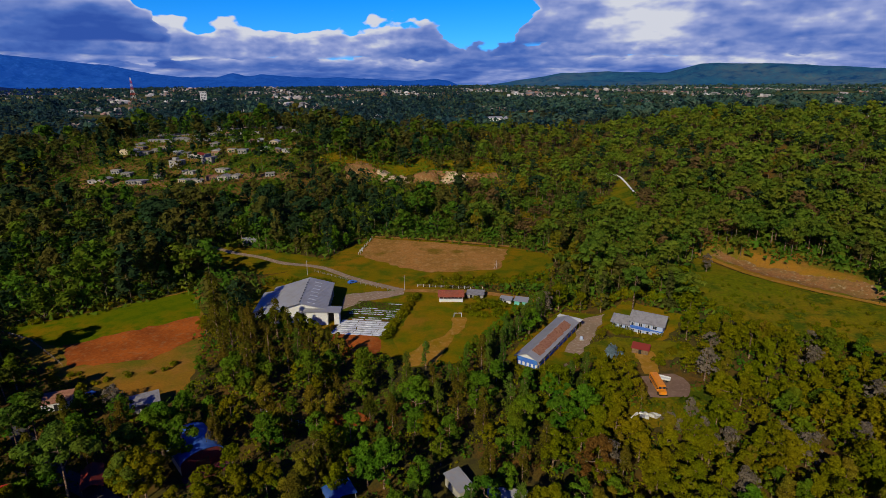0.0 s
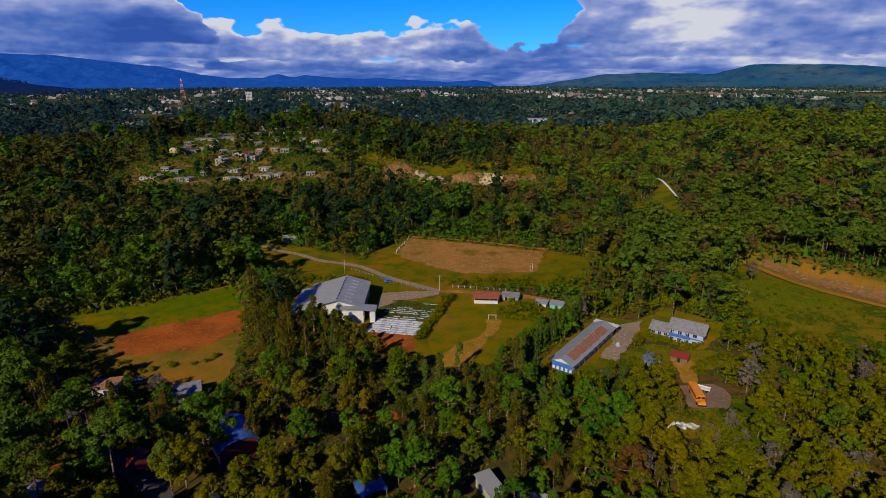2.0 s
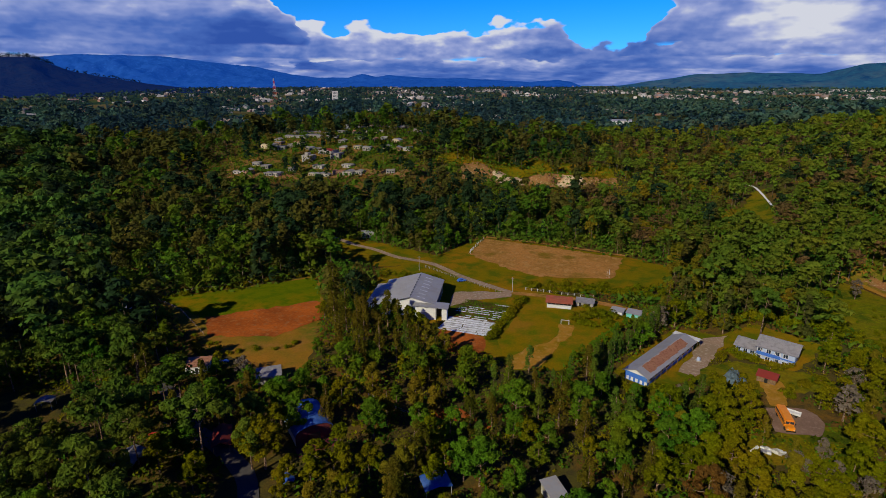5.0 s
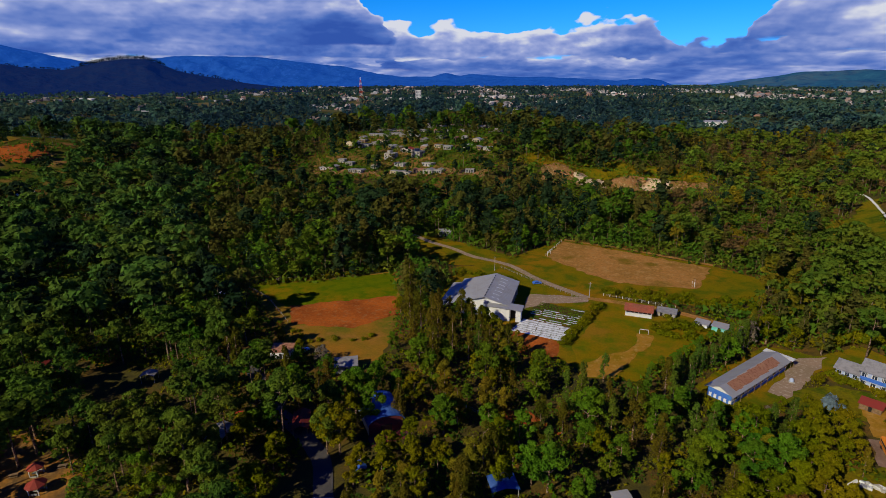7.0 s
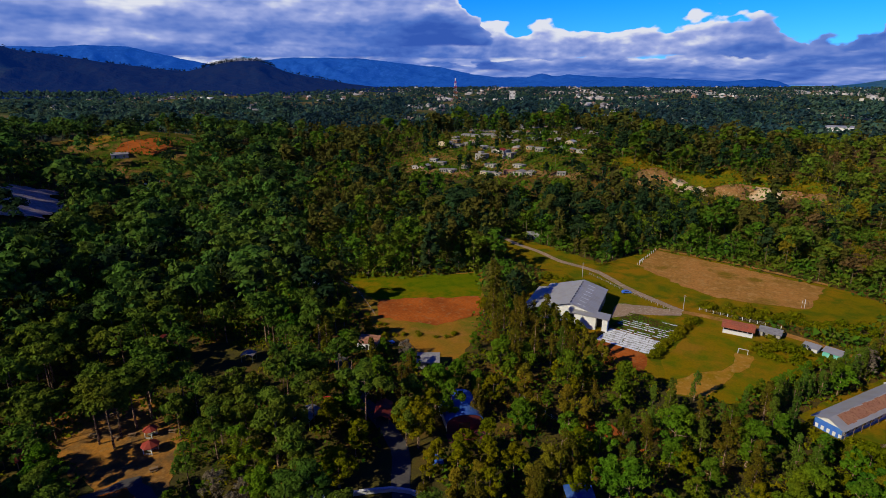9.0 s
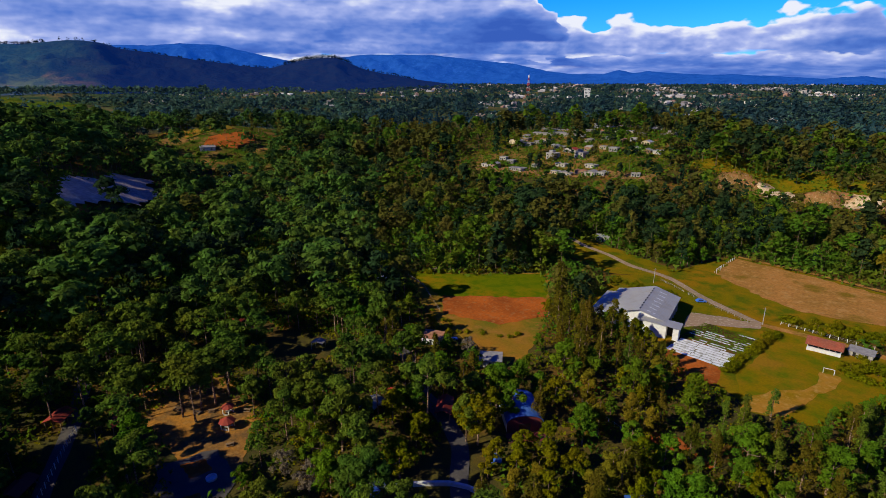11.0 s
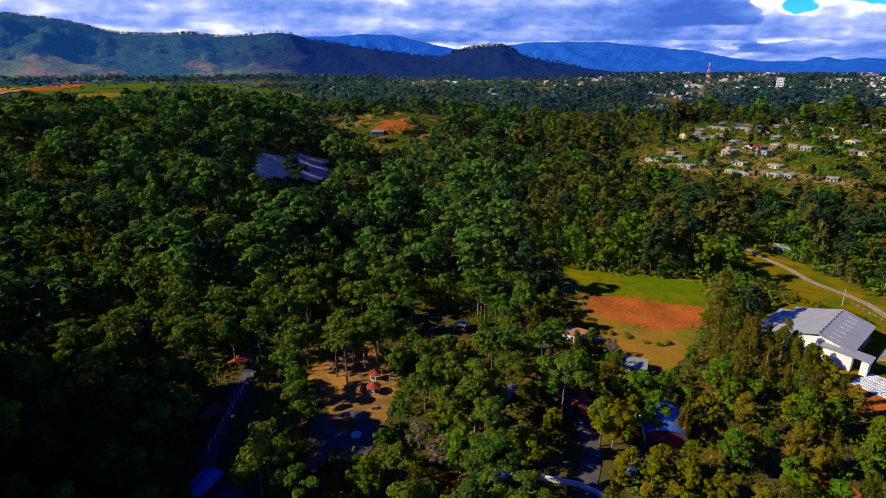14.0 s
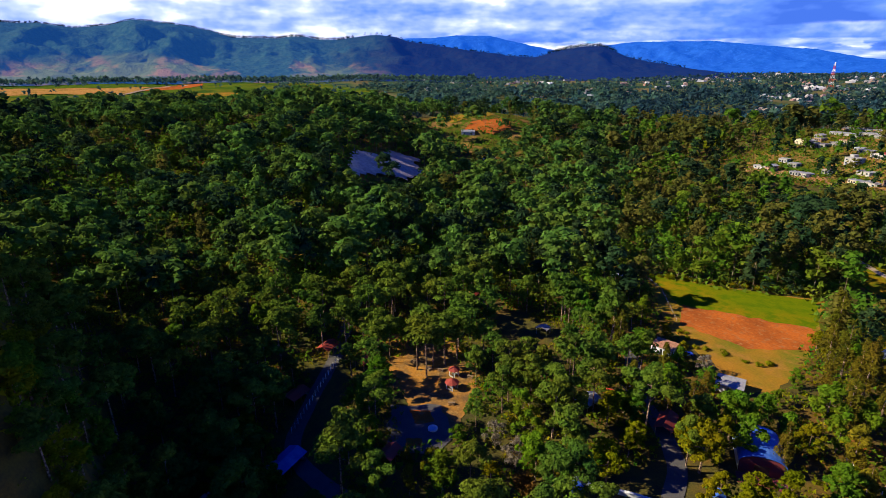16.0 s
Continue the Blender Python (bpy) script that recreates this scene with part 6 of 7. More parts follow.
def village():
    rnd = random.Random(31)
    walls = (("cream", WALLS[2]), ("grey", M["dull_block"]), ("bare block", WALLS[3]), ("brown", WALLS[5]), ("white", WALLS[6]))
    roofs = (("sheet-metal", M["old_sheet"]), ("concrete", WALLS[3]), ("dark grey", M["slate"]), ("rusty", M["rust"]), ("pale sheet", M["metal_roof"]))

    def house(x, y, w, d, h, flat, wall, roof):
        height_word = "two-storey " if h > 4 else ""
        village_house(x, y, w, d, h, rnd.choice((-14, -8, -2, 6, 80)) + rnd.uniform(-7, 7), wall[1], roof[1], flat, f"small {wall[0]} {height_word}house with a {roof[0]} roof among trees")

    # the larger houses on the terrace
    house(-298, 519, 15, 9, 3.6, False, walls[0], roofs[0])
    house(-281, 513, 12, 9, 3.2, True, walls[1], roofs[1])
    house(-270, 520, 11, 8, 3.2, True, walls[1], roofs[0])
    house(-234, 478, 10, 9, 5.6, True, walls[2], roofs[1])
    house(-224, 497, 15, 8, 3.0, False, walls[4], ("red", M["red_roof"]))
    house(-208, 484, 10, 9, 5.4, True, walls[1], roofs[2])
    house(-206, 500, 9, 8, 3.0, True, walls[3], roofs[3])
    # a row along the earth bank, gardens behind it, then looser groups up the slope
    groups = ((-296, -135, 443, 10.5, 3.5), (-280, -170, 462, 12, 5), (-300, -160, 535, 12.5, 9), (-250, -140, 507, 12, 8), (-310, -150, 585, 13, 12), (-330, -170, 650, 17, 18), (-380, -180, 730, 18, 24), (-430, -200, 840, 24, 30), (-460, -210, 960, 26, 34))
    for x0, x1, y, gap, deep in groups:
        x = x0
        while x < x1:
            if rnd.random() < 0.72:
                two = rnd.random() < 0.14
                house(x + rnd.uniform(-3, 3), y + rnd.uniform(-deep, deep) * 0.8, rnd.uniform(6.5, 12), rnd.uniform(6, 8.5), 5.2 if two else rnd.uniform(2.4, 3.0), rnd.random() < 0.6, rnd.choice(walls), rnd.choice(roofs))
            x += gap * rnd.uniform(0.7, 1.5)
    # long low rows of sheds on the upper terrace
    for x, y, w in ((-285, 556, 26), (-268, 563, 20), (-248, 556, 24), (-300, 612, 34), (-266, 618, 28)):
        low_shed("long_shed", x, y, -6, w, 6, 2.4, WALLS[3], rnd.choice((M["old_sheet"], M["slate"], M["rust"])), "long low shed with a weathered sheet roof", "shed", 0.5, 3, "long sheds above the village")


village()


def town(name, label, n, r0, r1, a0, a1, seed, size):
    """Far houses of the town, too many to count."""
    rng = np.random.default_rng(seed)
    bm = bmesh.new()
    V, F = [], []
    k = 0
    while k < n:
        a, r = rng.uniform(a0, a1), math.sqrt(rng.uniform(r0 * r0, r1 * r1))
        x, y = -math.sin(math.radians(a)) * r, math.cos(math.radians(a)) * r
        if waves(np.array(x), np.array(y), 430, 6.0) + 0.4 * waves(np.array(x), np.array(y), 150, 2.0) + 0.18 * rng.normal() < 0.12:
            continue
        k += 1
        w, d, h = size * rng.uniform(0.6, 1.6), size * rng.uniform(0.6, 1.4), rng.uniform(3.5, 8)
        t = rng.uniform(0, 3.14)
        z = height(x, y) - 1
        c, s = math.cos(t), math.sin(t)
        o = len(V)
        for zz, q in ((z, 1.0), (z + h, 1.0)):
            for u, v in ((-1, -1), (1, -1), (1, 1), (-1, 1)):
                V.append((x + (u * w * c - v * d * s) * 0.5 * q, y + (u * w * s + v * d * c) * 0.5 * q, zz))
        ridge = rng.random() < 0.5
        F += [(o, o + 1, o + 5, o + 4), (o + 1, o + 2, o + 6, o + 5), (o + 2, o + 3, o + 7, o + 6), (o + 3, o, o + 4, o + 7)]
        if ridge:
            V.append((x - d * -s * 0.0 + (-w * 0.5) * c * 0.9, y + (-w * 0.5) * s * 0.9, z + h + 2.2))
            V.append((x + w * 0.5 * c * 0.9, y + w * 0.5 * s * 0.9, z + h + 2.2))
            F += [(o + 4, o + 5, o + 9, o + 8), (o + 6, o + 7, o + 8, o + 9), (o + 5, o + 6, o + 9), (o + 7, o + 4, o + 8)]
        else:
            F.append((o + 4, o + 5, o + 6, o + 7))
    bm.free()
    ob = mesh_object(name, V, F, TOWN_MAT)
    return tagged(ob, label, "town", kind="stuff")


def town_material():
    m = bpy.data.materials.new("mixed_house_paint")
    m.use_nodes = True
    nt = m.node_tree
    geo = nt.nodes.new("ShaderNodeNewGeometry")
    c = ramp(nt, geo.outputs["Random Per Island"], ((0.0, (0.56, 0.54, 0.56)), (0.18, (0.34, 0.31, 0.32)), (0.4, (0.24, 0.20, 0.19)), (0.58, (0.30, 0.15, 0.11)), (0.75, (0.15, 0.15, 0.18)), (1.0, (0.56, 0.52, 0.52))))
    b = nt.nodes["Principled BSDF"]
    nt.links.new(c, b.inputs["Base Color"])
    b.inputs["Roughness"].default_value = 0.8
    return m


TOWN_MAT = town_material()
town("town_middle", "pale houses of the town between trees", 260, 900, 1700, 4, 34, 71, 9)
town("town_far", "distant pale houses of the town", 1100, 1700, 3700, -34, 46, 72, 11)
town("town_halls", "long pale roofs of distant halls", 46, 1500, 3300, -34, 24, 75, 42)
town("town_east", "distant pale town on the plain", 520, 1150, 2900, -40, -2, 73, 13)
town("town_west", "scattered far houses at the foot of the hills", 70, 900, 2300, 44, 66, 74, 14)


def radio_mast():
    x, y = -835, 1517
    b = root_at("radio_mast", x, y, 0, "tall red and white lattice radio mast", "mast")
    red, white = M["red"], M["white"]
    n, H = 8, 62.0
    for i in range(n):
        z0, z1 = H * i / n, H * (i + 1) / n
        w0, w1 = 5.0 * (1 - 0.85 * i / n), 5.0 * (1 - 0.85 * (i + 1) / n)
        pieces = []
        for sx, sy in ((-1, -1), (1, -1), (1, 1), (-1, 1)):
            pieces.append(tube([(sx * w0, sy * w0, z0), (sx * w1, sy * w1, z1)], [0.3, 0.3], 4))
            tx, ty = -sy, sx
            pieces.append(tube([(sx * w0, sy * w0, z0), (tx * w1, ty * w1, z1)], [0.25, 0.25], 4))
        v, f = join(pieces)
        mesh_object("lattice_section", v, f, red if i % 2 == 0 else white, b)


radio_mast()

# ---------------------------------------------------------------- farther fields, cut banks and tracks
patch("village_grass", ((-315, 450), (-130, 450), (-128, 590), (-330, 590)), M["hill_grass"], 0.5, "dry grass and gardens between village houses", "grass", 3, 9)
patch("village_bank", ((-305, 430), (-215, 434), (-130, 437), (-126, 449), (-200, 450), (-300, 446)), M["bank"], 0.7, "pale eroded earth bank below the village", "earth bank", 3, 4)
patch("bank_grass", ((-112, 505), (-92, 484), (48, 484), (44, 530), (-90, 560)), M["grass"], 0.7, "yellow-green grass above the cut bank", "grass", 3, 6)
patch("bank_earth", ((-84, 466), (-40, 464), (0, 467), (50, 470), (48, 482), (10, 484), (-40, 485), (-86, 486)), M["bank"], 0.9, "bare brown earth bank", "earth bank", 3.0, 4)
patch("cut_bank", ((-56, 467), (-48, 465), (-42, 468), (-33, 466), (-28, 472), (-33, 479), (-36, 486), (-44, 484), (-52, 487), (-58, 478)), M["rock"], 1.5, "pale cut bank of bare rock and earth", "rock", 1.5, 2.0)
patch("cut_bank_small", ((-4, 472), (4, 469), (12, 472), (21, 471), (20, 480), (12, 484), (3, 482)), M["rock"], 1.5, "small pale cut bank of bare rock", "rock", 1.5, 2.0)
patch("quarry_face", QUARRY, M["quarry"], 2.4, "bare grey quarry face in the wooded hillside", "rock", 3, 3.5)
patch("hill_gardens", ((-520, 240), (-600, 285), (-622, 350), (-560, 400), (-480, 372), (-438, 312), (-455, 258)), M["hill_grass"], 0.8, "green and brown gardens round a small hill", "grass", 9, 14)
patch("orange_clearing", ((-575, 268), (-618, 322), (-598, 372), (-566, 350), (-552, 322), (-548, 285)), M["dry_grass"], 1.2, "orange dry grass clearing on a small hill", "grass", 10, 14)
patch("orange_earth", ((-520, 284), (-498, 306), (-502, 332), (-530, 346), (-536, 312)), M["red_dirt"], 1.4, "bare orange earth on a small hill", "earth", 5, 10)
patch("valley_meadow", ((-440, 500), (-372, 478), (-385, 525), (-500, 645), (-545, 612)), M["bright_grass"], 0.9, "bright green meadow among trees", "grass", 5, 10)
patch("track_grass", TRAIL_GREEN, M["slope_grass"], 0.4, "green grassy gap in the pine wood", "grass", 1.5, 4)
strip("white_track", ((152, 515), (146, 498), (147, 461), (145, 432), (140, 391)), 1.3, M["white"], 0.7, "pale concrete track climbing the wooded slope")
patch("dry_slope", ((116, 272), (150, 288), (190, 266), (232, 228), (226, 150), (190, 172), (163, 195), (149, 208), (135, 226), (126, 250)), M["dry_grass"], 0.25, "orange dry grass under pines above the road", "grass", 1, 4)
patch("road_bank", ((130, 250), (138, 228), (151, 211), (164, 198), (191, 175), (195, 179), (170, 205), (157, 218), (143, 233), (133, 254)), M["bank"], 0.45, "pale stony bank beside the cut road", "rock", 1.0, 2)
strip("cut_road", ((108, 290), (118, 268), (126, 250), (135, 226), (149, 208), (163, 195), (190, 172), (225, 150)), 2.8, M["path"], 0.5, "earth road cut along the slope")


def bank_rocks():
    """Broken rock lying on the cut bank."""
    rng = np.random.default_rng(19)
    line = np.array(((131, 252), (140, 230), (154, 212), (167, 200), (193, 177)), float)
    V, F = [], []
    for i in range(220):
        u = rng.random() * 3.999
        k = int(u)
        p = line[k] + (line[k + 1] - line[k]) * (u - k) + np.array([0.83, 0.56]) * abs(rng.normal()) * 3.0
        s = rng.uniform(0.15, 0.5)
        o = len(V)
        d = np.array([(1, 0, 0), (-1, 0, 0), (0, 1, 0), (0, -1, 0), (0, 0, 1), (0, 0, -1)]) * rng.uniform(0.6, 1.3, (6, 1)) + rng.normal(scale=0.2, size=(6, 3))
        V += (d * s + np.array([p[0], p[1], height(*p) + 0.45 + 0.2 * s])).tolist()
        F += [(o + a, o + b, o + c) for a, b, c in ((0, 2, 4), (2, 1, 4), (1, 3, 4), (3, 0, 4), (2, 0, 5), (1, 2, 5), (3, 1, 5), (0, 3, 5))]
    ob = mesh_object("bank_rocks", V, F, M["bank"])
    tagged(ob, "broken pale rocks on the cut bank", "rocks", kind="stuff")


bank_rocks()
strip("field_edge", ((-44, 314), (-20, 309), (0, 305), (38, 292)), 3.0, M["dirt"], 0.3, "low earth bank behind the playing field", "earth bank")
patch("far_green_field", ((-1120, -420), (-1120, 420), (-1500, 520), (-1980, 420), (-1980, -560)), M["farm_green"], 1.0, "flat green farm fields on the plain", "field", 15, 45)
patch("far_brown_field", ((-1500, -420), (-1560, -70), (-1780, 0), (-1850, -400)), M["dirt"], 1.8, "ploughed brown field on the plain", "field", 10, 45)
patch("far_dry_field", ((-1330, -20), (-1420, 200), (-1520, 160), (-1450, -60)), M["dry_grass"], 1.8, "dry brown field on the plain", "field", 8, 40)
patch("far_earthwork", ((-1600, -50), (-1900, 60), (-1930, 130), (-1640, 60)), M["red_dirt"], 2.0, "bare pinkish earthwork on the plain", "earth", 10, 40)
strip("far_road", ((-900, -330), (-1100, -280), (-1201, -253), (-1377, -164), (-1611, -43), (-1884, 75)), 13.0, M["gravel"], 2.4, "pale road across the far fields")
forest("field_trees", "lines of dark trees between far fields", 40.0, 1050, 1950, 10, 3.0, 25, HAZED_WOOD, lambda x, y, rng: (np.degrees(np.arctan2(-x, y)) > 78) & (rng.random(len(x)) < 0.22), hmul=0.8)
forest("hill_trees", "dark line of trees at the foot of the hills", 9.0, 1960, 2100, 8, 2.8, 26, HAZED_WOOD, lambda x, y, rng: (np.degrees(np.arctan2(-x, y)) > 60) & (rng.random(len(x)) < 0.8), hmul=0.9)

# ---------------------------------------------------------------- picnic ground, plaza and lanes among the pines
def kiosk(x, y, size, label):
    b = root_at("picnic_shelter", x, y, 20, label, "shelter", "picnic shelters")
    n = 8
    v = [(0, 0, 3.6)]
    for z, r in ((2.35, size), (2.2, size)):
        v += [(r * math.cos(6.28318 * i / n), r * math.sin(6.28318 * i / n), z) for i in range(n)]
    f = [(0, 1 + i, 1 + (i + 1) % n) for i in range(n)] + [(1 + i, 9 + i, 9 + (i + 1) % n, 1 + (i + 1) % n) for i in range(n)] + [tuple(range(16, 8, -1))]
    mesh_object("roof", v, f, M["red_roof"], b)
    for i in range(4):
        a = 0.785 + 1.5708 * i
        px, py = 0.75 * size * math.cos(a), 0.75 * size * math.sin(a)
        boxes("post", M["white"], b, [(px - 0.09, px + 0.09, py - 0.09, py + 0.09, -0.2, 2.3)])
    boxes("table", M["concrete"], b, [(-0.7, 0.7, -0.7, 0.7, 0.7, 0.8), (-0.15, 0.15, -0.15, 0.15, -0.1, 0.7)])
    for s in (-1, 1):
        boxes("bench", M["concrete"], b, [(-0.7, 0.7, s * 1.2 - 0.18, s * 1.2 + 0.18, -0.1, 0.45)])


def picnic_table(x, y, turn):
    b = root_at("picnic_table", x, y, turn, "dark wooden picnic table with benches", "table", "picnic tables")
    boxes("tabletop", M["wood"], b, [(-1.0, 1.0, -0.4, 0.4, 0.7, 0.78)])
    for s in (-1, 1):
        boxes("bench", M["wood"], b, [(-1.0, 1.0, s * 0.75 - 0.14, s * 0.75 + 0.14, 0.4, 0.46)])
        boxes("leg", M["wood"], b, [(s * 0.75 - 0.06, s * 0.75 + 0.06, -0.85, 0.85, 0.3, 0.39)])
        boxes("trestle", M["wood"], b, [(s * 0.75 - 0.06, s * 0.75 + 0.06, -0.3, 0.3, -0.1, 0.69)])


def canopy(x, y, turn, w, d, h, mat, label):
    b = root_at("canopy", x, y, turn, label, "canopy", "small canopies")
    for sx in (-1, 1):
        for sy in (-1, 1):
            boxes("pole", M["concrete"], b, [(sx * w / 2 - 0.05, sx * w / 2 + 0.05, sy * d / 2 - 0.05, sy * d / 2 + 0.05, -0.2, h)])
    bm = bmesh.new()
    prism(bm, [(-w / 2 - 0.3, h), (0, h + 0.7), (w / 2 + 0.3, h), (w / 2 + 0.3, h + 0.06), (0, h + 0.78), (-w / 2 - 0.3, h + 0.06)], -d / 2 - 0.3, d / 2 + 0.3)
    part("cover", bm, mat, b)


kiosk(-125.3, 62.0, 2.3, "round picnic shelter with a red roof on white posts")
kiosk(-131.5, 66.0, 1.9, "small round picnic shelter with a red roof")
for px, py, pt in ((-138.5, 60.5, 10), (-136.0, 63.5, 40), (-145, 58, 20), (-150, 66, 80), (-128, 70, 30), (-118, 58, 60)):
    picnic_table(px, py, pt)


def ring_basin(x, y):
    b = root_at("stone_basin", x, y, 0, "round white stone basin on the plaza", "basin")
    n, v, f = 20, [], []
    prof = ((1.35, 0.0), (1.35, 0.55), (1.0, 0.55), (1.0, 0.2), (0.0, 0.2))
    for r, z in prof:
        v += [(r * math.cos(6.28318 * i / n), r * math.sin(6.28318 * i / n), z + 0.1) for i in range(n)]
    for k in range(len(prof) - 1):
        f += [(k * n + i, k * n + (i + 1) % n, (k + 1) * n + (i + 1) % n, (k + 1) * n + i) for i in range(n)]
    mesh_object("rim", v, f, M["white"], b)


ring_basin(-110.2, 48.2)
patch("plaza_mark", ((-121, 46), (-118, 51), (-113, 50), (-114, 45)), M["red_dirt"], 0.2, "faded red marking on the plaza", "marking", 0.3, 1.0)
patch("plaza_mark_small", ((-110, 40), (-108, 44), (-105, 43), (-107, 39)), M["red_dirt"], 0.2, "faded red marking on the plaza", "marking", 0.3, 1.0)


def pavilion():
    b = root_at("blue_roofed_pavilion", -63.0, 115.0, 42, "pavilion with an arched blue roof and red front", "building")
    W, D = 4.9, 6.5
    out = [(W * math.cos(a) * 1.06, 3.1 + 2.3 * math.sin(a)) for a in np.linspace(0, math.pi, 13)]
    inn = [(W * math.cos(a) * 1.03, 3.0 + 2.2 * math.sin(a)) for a in np.linspace(math.pi, 0, 13)]
    bm = bmesh.new()
    prism(bm, out + inn, -D, D)
    part("roof", bm, M["blue_roof"], b, "arched blue sheet roof")
    bm = bmesh.new()
    prism(bm, [(-W, -0.3), (W, -0.3)] + [(W * math.cos(a), 3.0 + 2.1 * math.sin(a)) for a in np.linspace(0, math.pi, 9)], -D + 0.3, -D + 0.55)
    part("front_wall", bm, M["maroon"], b, "red front wall with tree shade put into its colour")
    for s in (-1, 1):
        boxes("side_wall", M["white"], b, [(*sorted((s * W, s * (W - 0.2))), -D + 0.56, D - 0.3, -0.3, 3.0)])
    boxes("doorway", M["dark"], b, [(-1.6, 1.6, -D + 0.25, -D + 0.295, 0.0, 2.6)], "dark doorway")
    boxes("back_wall", M["white"], b, [(-W + 0.21, W - 0.21, D - 0.5, D - 0.3, -0.3, 3.0)])
    boxes("forecourt", M["maroon"], b, [(-5.4, 5.4, -D - 4.0, -D - 0.2, -0.2, 0.16)], "dull red forecourt slab")


pavilion()


def shelter_shed(x, y, turn, w, d, h, roof, label):
    """Lean roof on posts with a half wall."""
    b = root_at("open_shed", x, y, turn, label, "shed", "open sheds")
    bm = bmesh.new()
    gable_roof(bm, -w / 2, w / 2, -d / 2, d / 2, h, h + 0.9, 0.4)
    part("roof", bm, roof, b)
    for sx in (-1, 1):
        for k in (-1, 0, 1):
            boxes("post", M["wood"], b, [(sx * (w / 2 - 0.1) - 0.08, sx * (w / 2 - 0.1) + 0.08, k * (d / 2 - 0.2) - 0.08, k * (d / 2 - 0.2) + 0.08, -0.4, h)])
    boxes("half_wall", M["concrete"], b, [(-w / 2 + 0.2, w / 2 - 0.2, d / 2 - 0.3, d / 2 - 0.15, -0.4, 1.3)])


shelter_shed(-120.6, 10.0, 38, 5.2, 11.5, 3.0, M["blue_roof"], "open shed with a faded blue roof beside the lane")
shelter_shed(-164.5, 34.5, 38, 4.5, 6, 2.6, M["red_roof"], "open shed with a dull red roof beside the lane")
shelter_shed(-148.0, 19.5, 38, 4.5, 7, 2.6, M["red_roof"], "low shed with a dull red roof beside the lane")
shelter_shed(-150.5, 43.0, 20, 4.5, 5, 2.6, M["red_roof"], "small red-roofed shed under pines")
shelter_shed(-82.0, 104.5, 30, 4.0, 8.0, 2.4, M["red_roof"], "stall with a bright red awning under trees")
shelter_shed(-182, 102, 30, 4.5, 8, 2.6, M["red_roof"], "stall with a red roof among pines")
shelter_shed(-104.5, 33.5, 35, 3.6, 5, 2.4, M["red_roof"], "small red-roofed stall beside the plaza")
shelter_shed(-99.4, 92.4, 15, 4, 6, 2.5, M["slate"], "small dark-roofed shed under trees")
canopy(-74.4, 66.4, 15, 3.0, 3.0, 2.2, M["blue_roof"], "small blue canopy beside the lane")
canopy(-57.7, 93.5, 35, 2.6, 2.6, 2.2, M["blue_roof"], "small pale blue canopy on the lane")
canopy(-23.7, 99.6, 30, 6.0, 5.0, 2.6, M["blue_roof"], "blue canopy in deep shade under trees")
canopy(-216.4, 135.0, 10, 5, 4, 2.6, M["old_sheet"], "grey canopy among pines")
canopy(-168.1, 170.7, 40, 6, 4, 2.6, M["white"], "pale canopy among trees")
canopy(-141.7, 108.3, 25, 4, 3, 2.6, M["old_sheet"], "grey canopy on a shaded yard")
# grey house: dark roof tiles take the place of the shade on it
low_shed("grey_house", -86.2, 136.0, 30, 7, 5, 2.6, M["concrete"], M["slate"], "small grey house beside a bare tree", "house", 0.7)
low_shed("orange_roofed_house", -112.1, 137.0, 20, 7, 5, 2.6, M["white"], M["rust"], "small white house with a rust-orange roof", "house", 0.7)
car(-106.7, 141.8, 70, M["blue"], "blue car parked at the edge of the field")
low_shed("grey_roofed_shed", 3.2, 102.5, 32, 3.6, 6, 2.4, M["concrete"], M["metal_roof"], "shed with a weathered grey sheet roof", "shed", 0.8)
low_shed("wide_grey_shed", 13.5, 96.5, -8, 8, 4.5, 2.5, M["concrete"], M["metal_roof"], "wide shed with a grey sheet roof", "shed", 0.9)


def low_wall(line, h, thick, label):
    """A curved white retaining wall."""
    pts = [Vector(p) for p in line]
    v, f = [], []
    for i, p in enumerate(pts):
        d = (pts[min(i + 1, len(pts) - 1)] - pts[max(i - 1, 0)]).normalized()
        s = Vector((-d.y, d.x)) * thick / 2
        z = height(p.x, p.y)
        for q, zz in ((p - s, z - 0.3), (p + s, z - 0.3), (p + s, z + h), (p - s, z + h)):
            v.append((q.x, q.y, zz))
        if i:
            o = 4 * (i - 1)
            f += [(o + k, o + (k + 1) % 4, o + 4 + (k + 1) % 4, o + 4 + k) for k in range(4)]
    n = len(v)
    f += [(3, 2, 1, 0), (n - 4, n - 3, n - 2, n - 1)]
    ob = mesh_object("retaining_wall", v, f, M["white"])
    tagged(ob, label, "wall")


low_wall(((-78, 70), (-74, 72), (-71, 75), (-67, 78.5), (-63, 81.5), (-59, 83), (-55, 83.5), (-51, 82)), 1.1, 0.7, "curved white retaining wall beside the paved lane")
patch("lane_lawn", ((-72, 66), (-66, 74), (-58, 79), (-52, 76), (-56, 66)), M["bright_grass"], 0.12, "small lawn inside the curved wall", "grass", 0.5, 2)


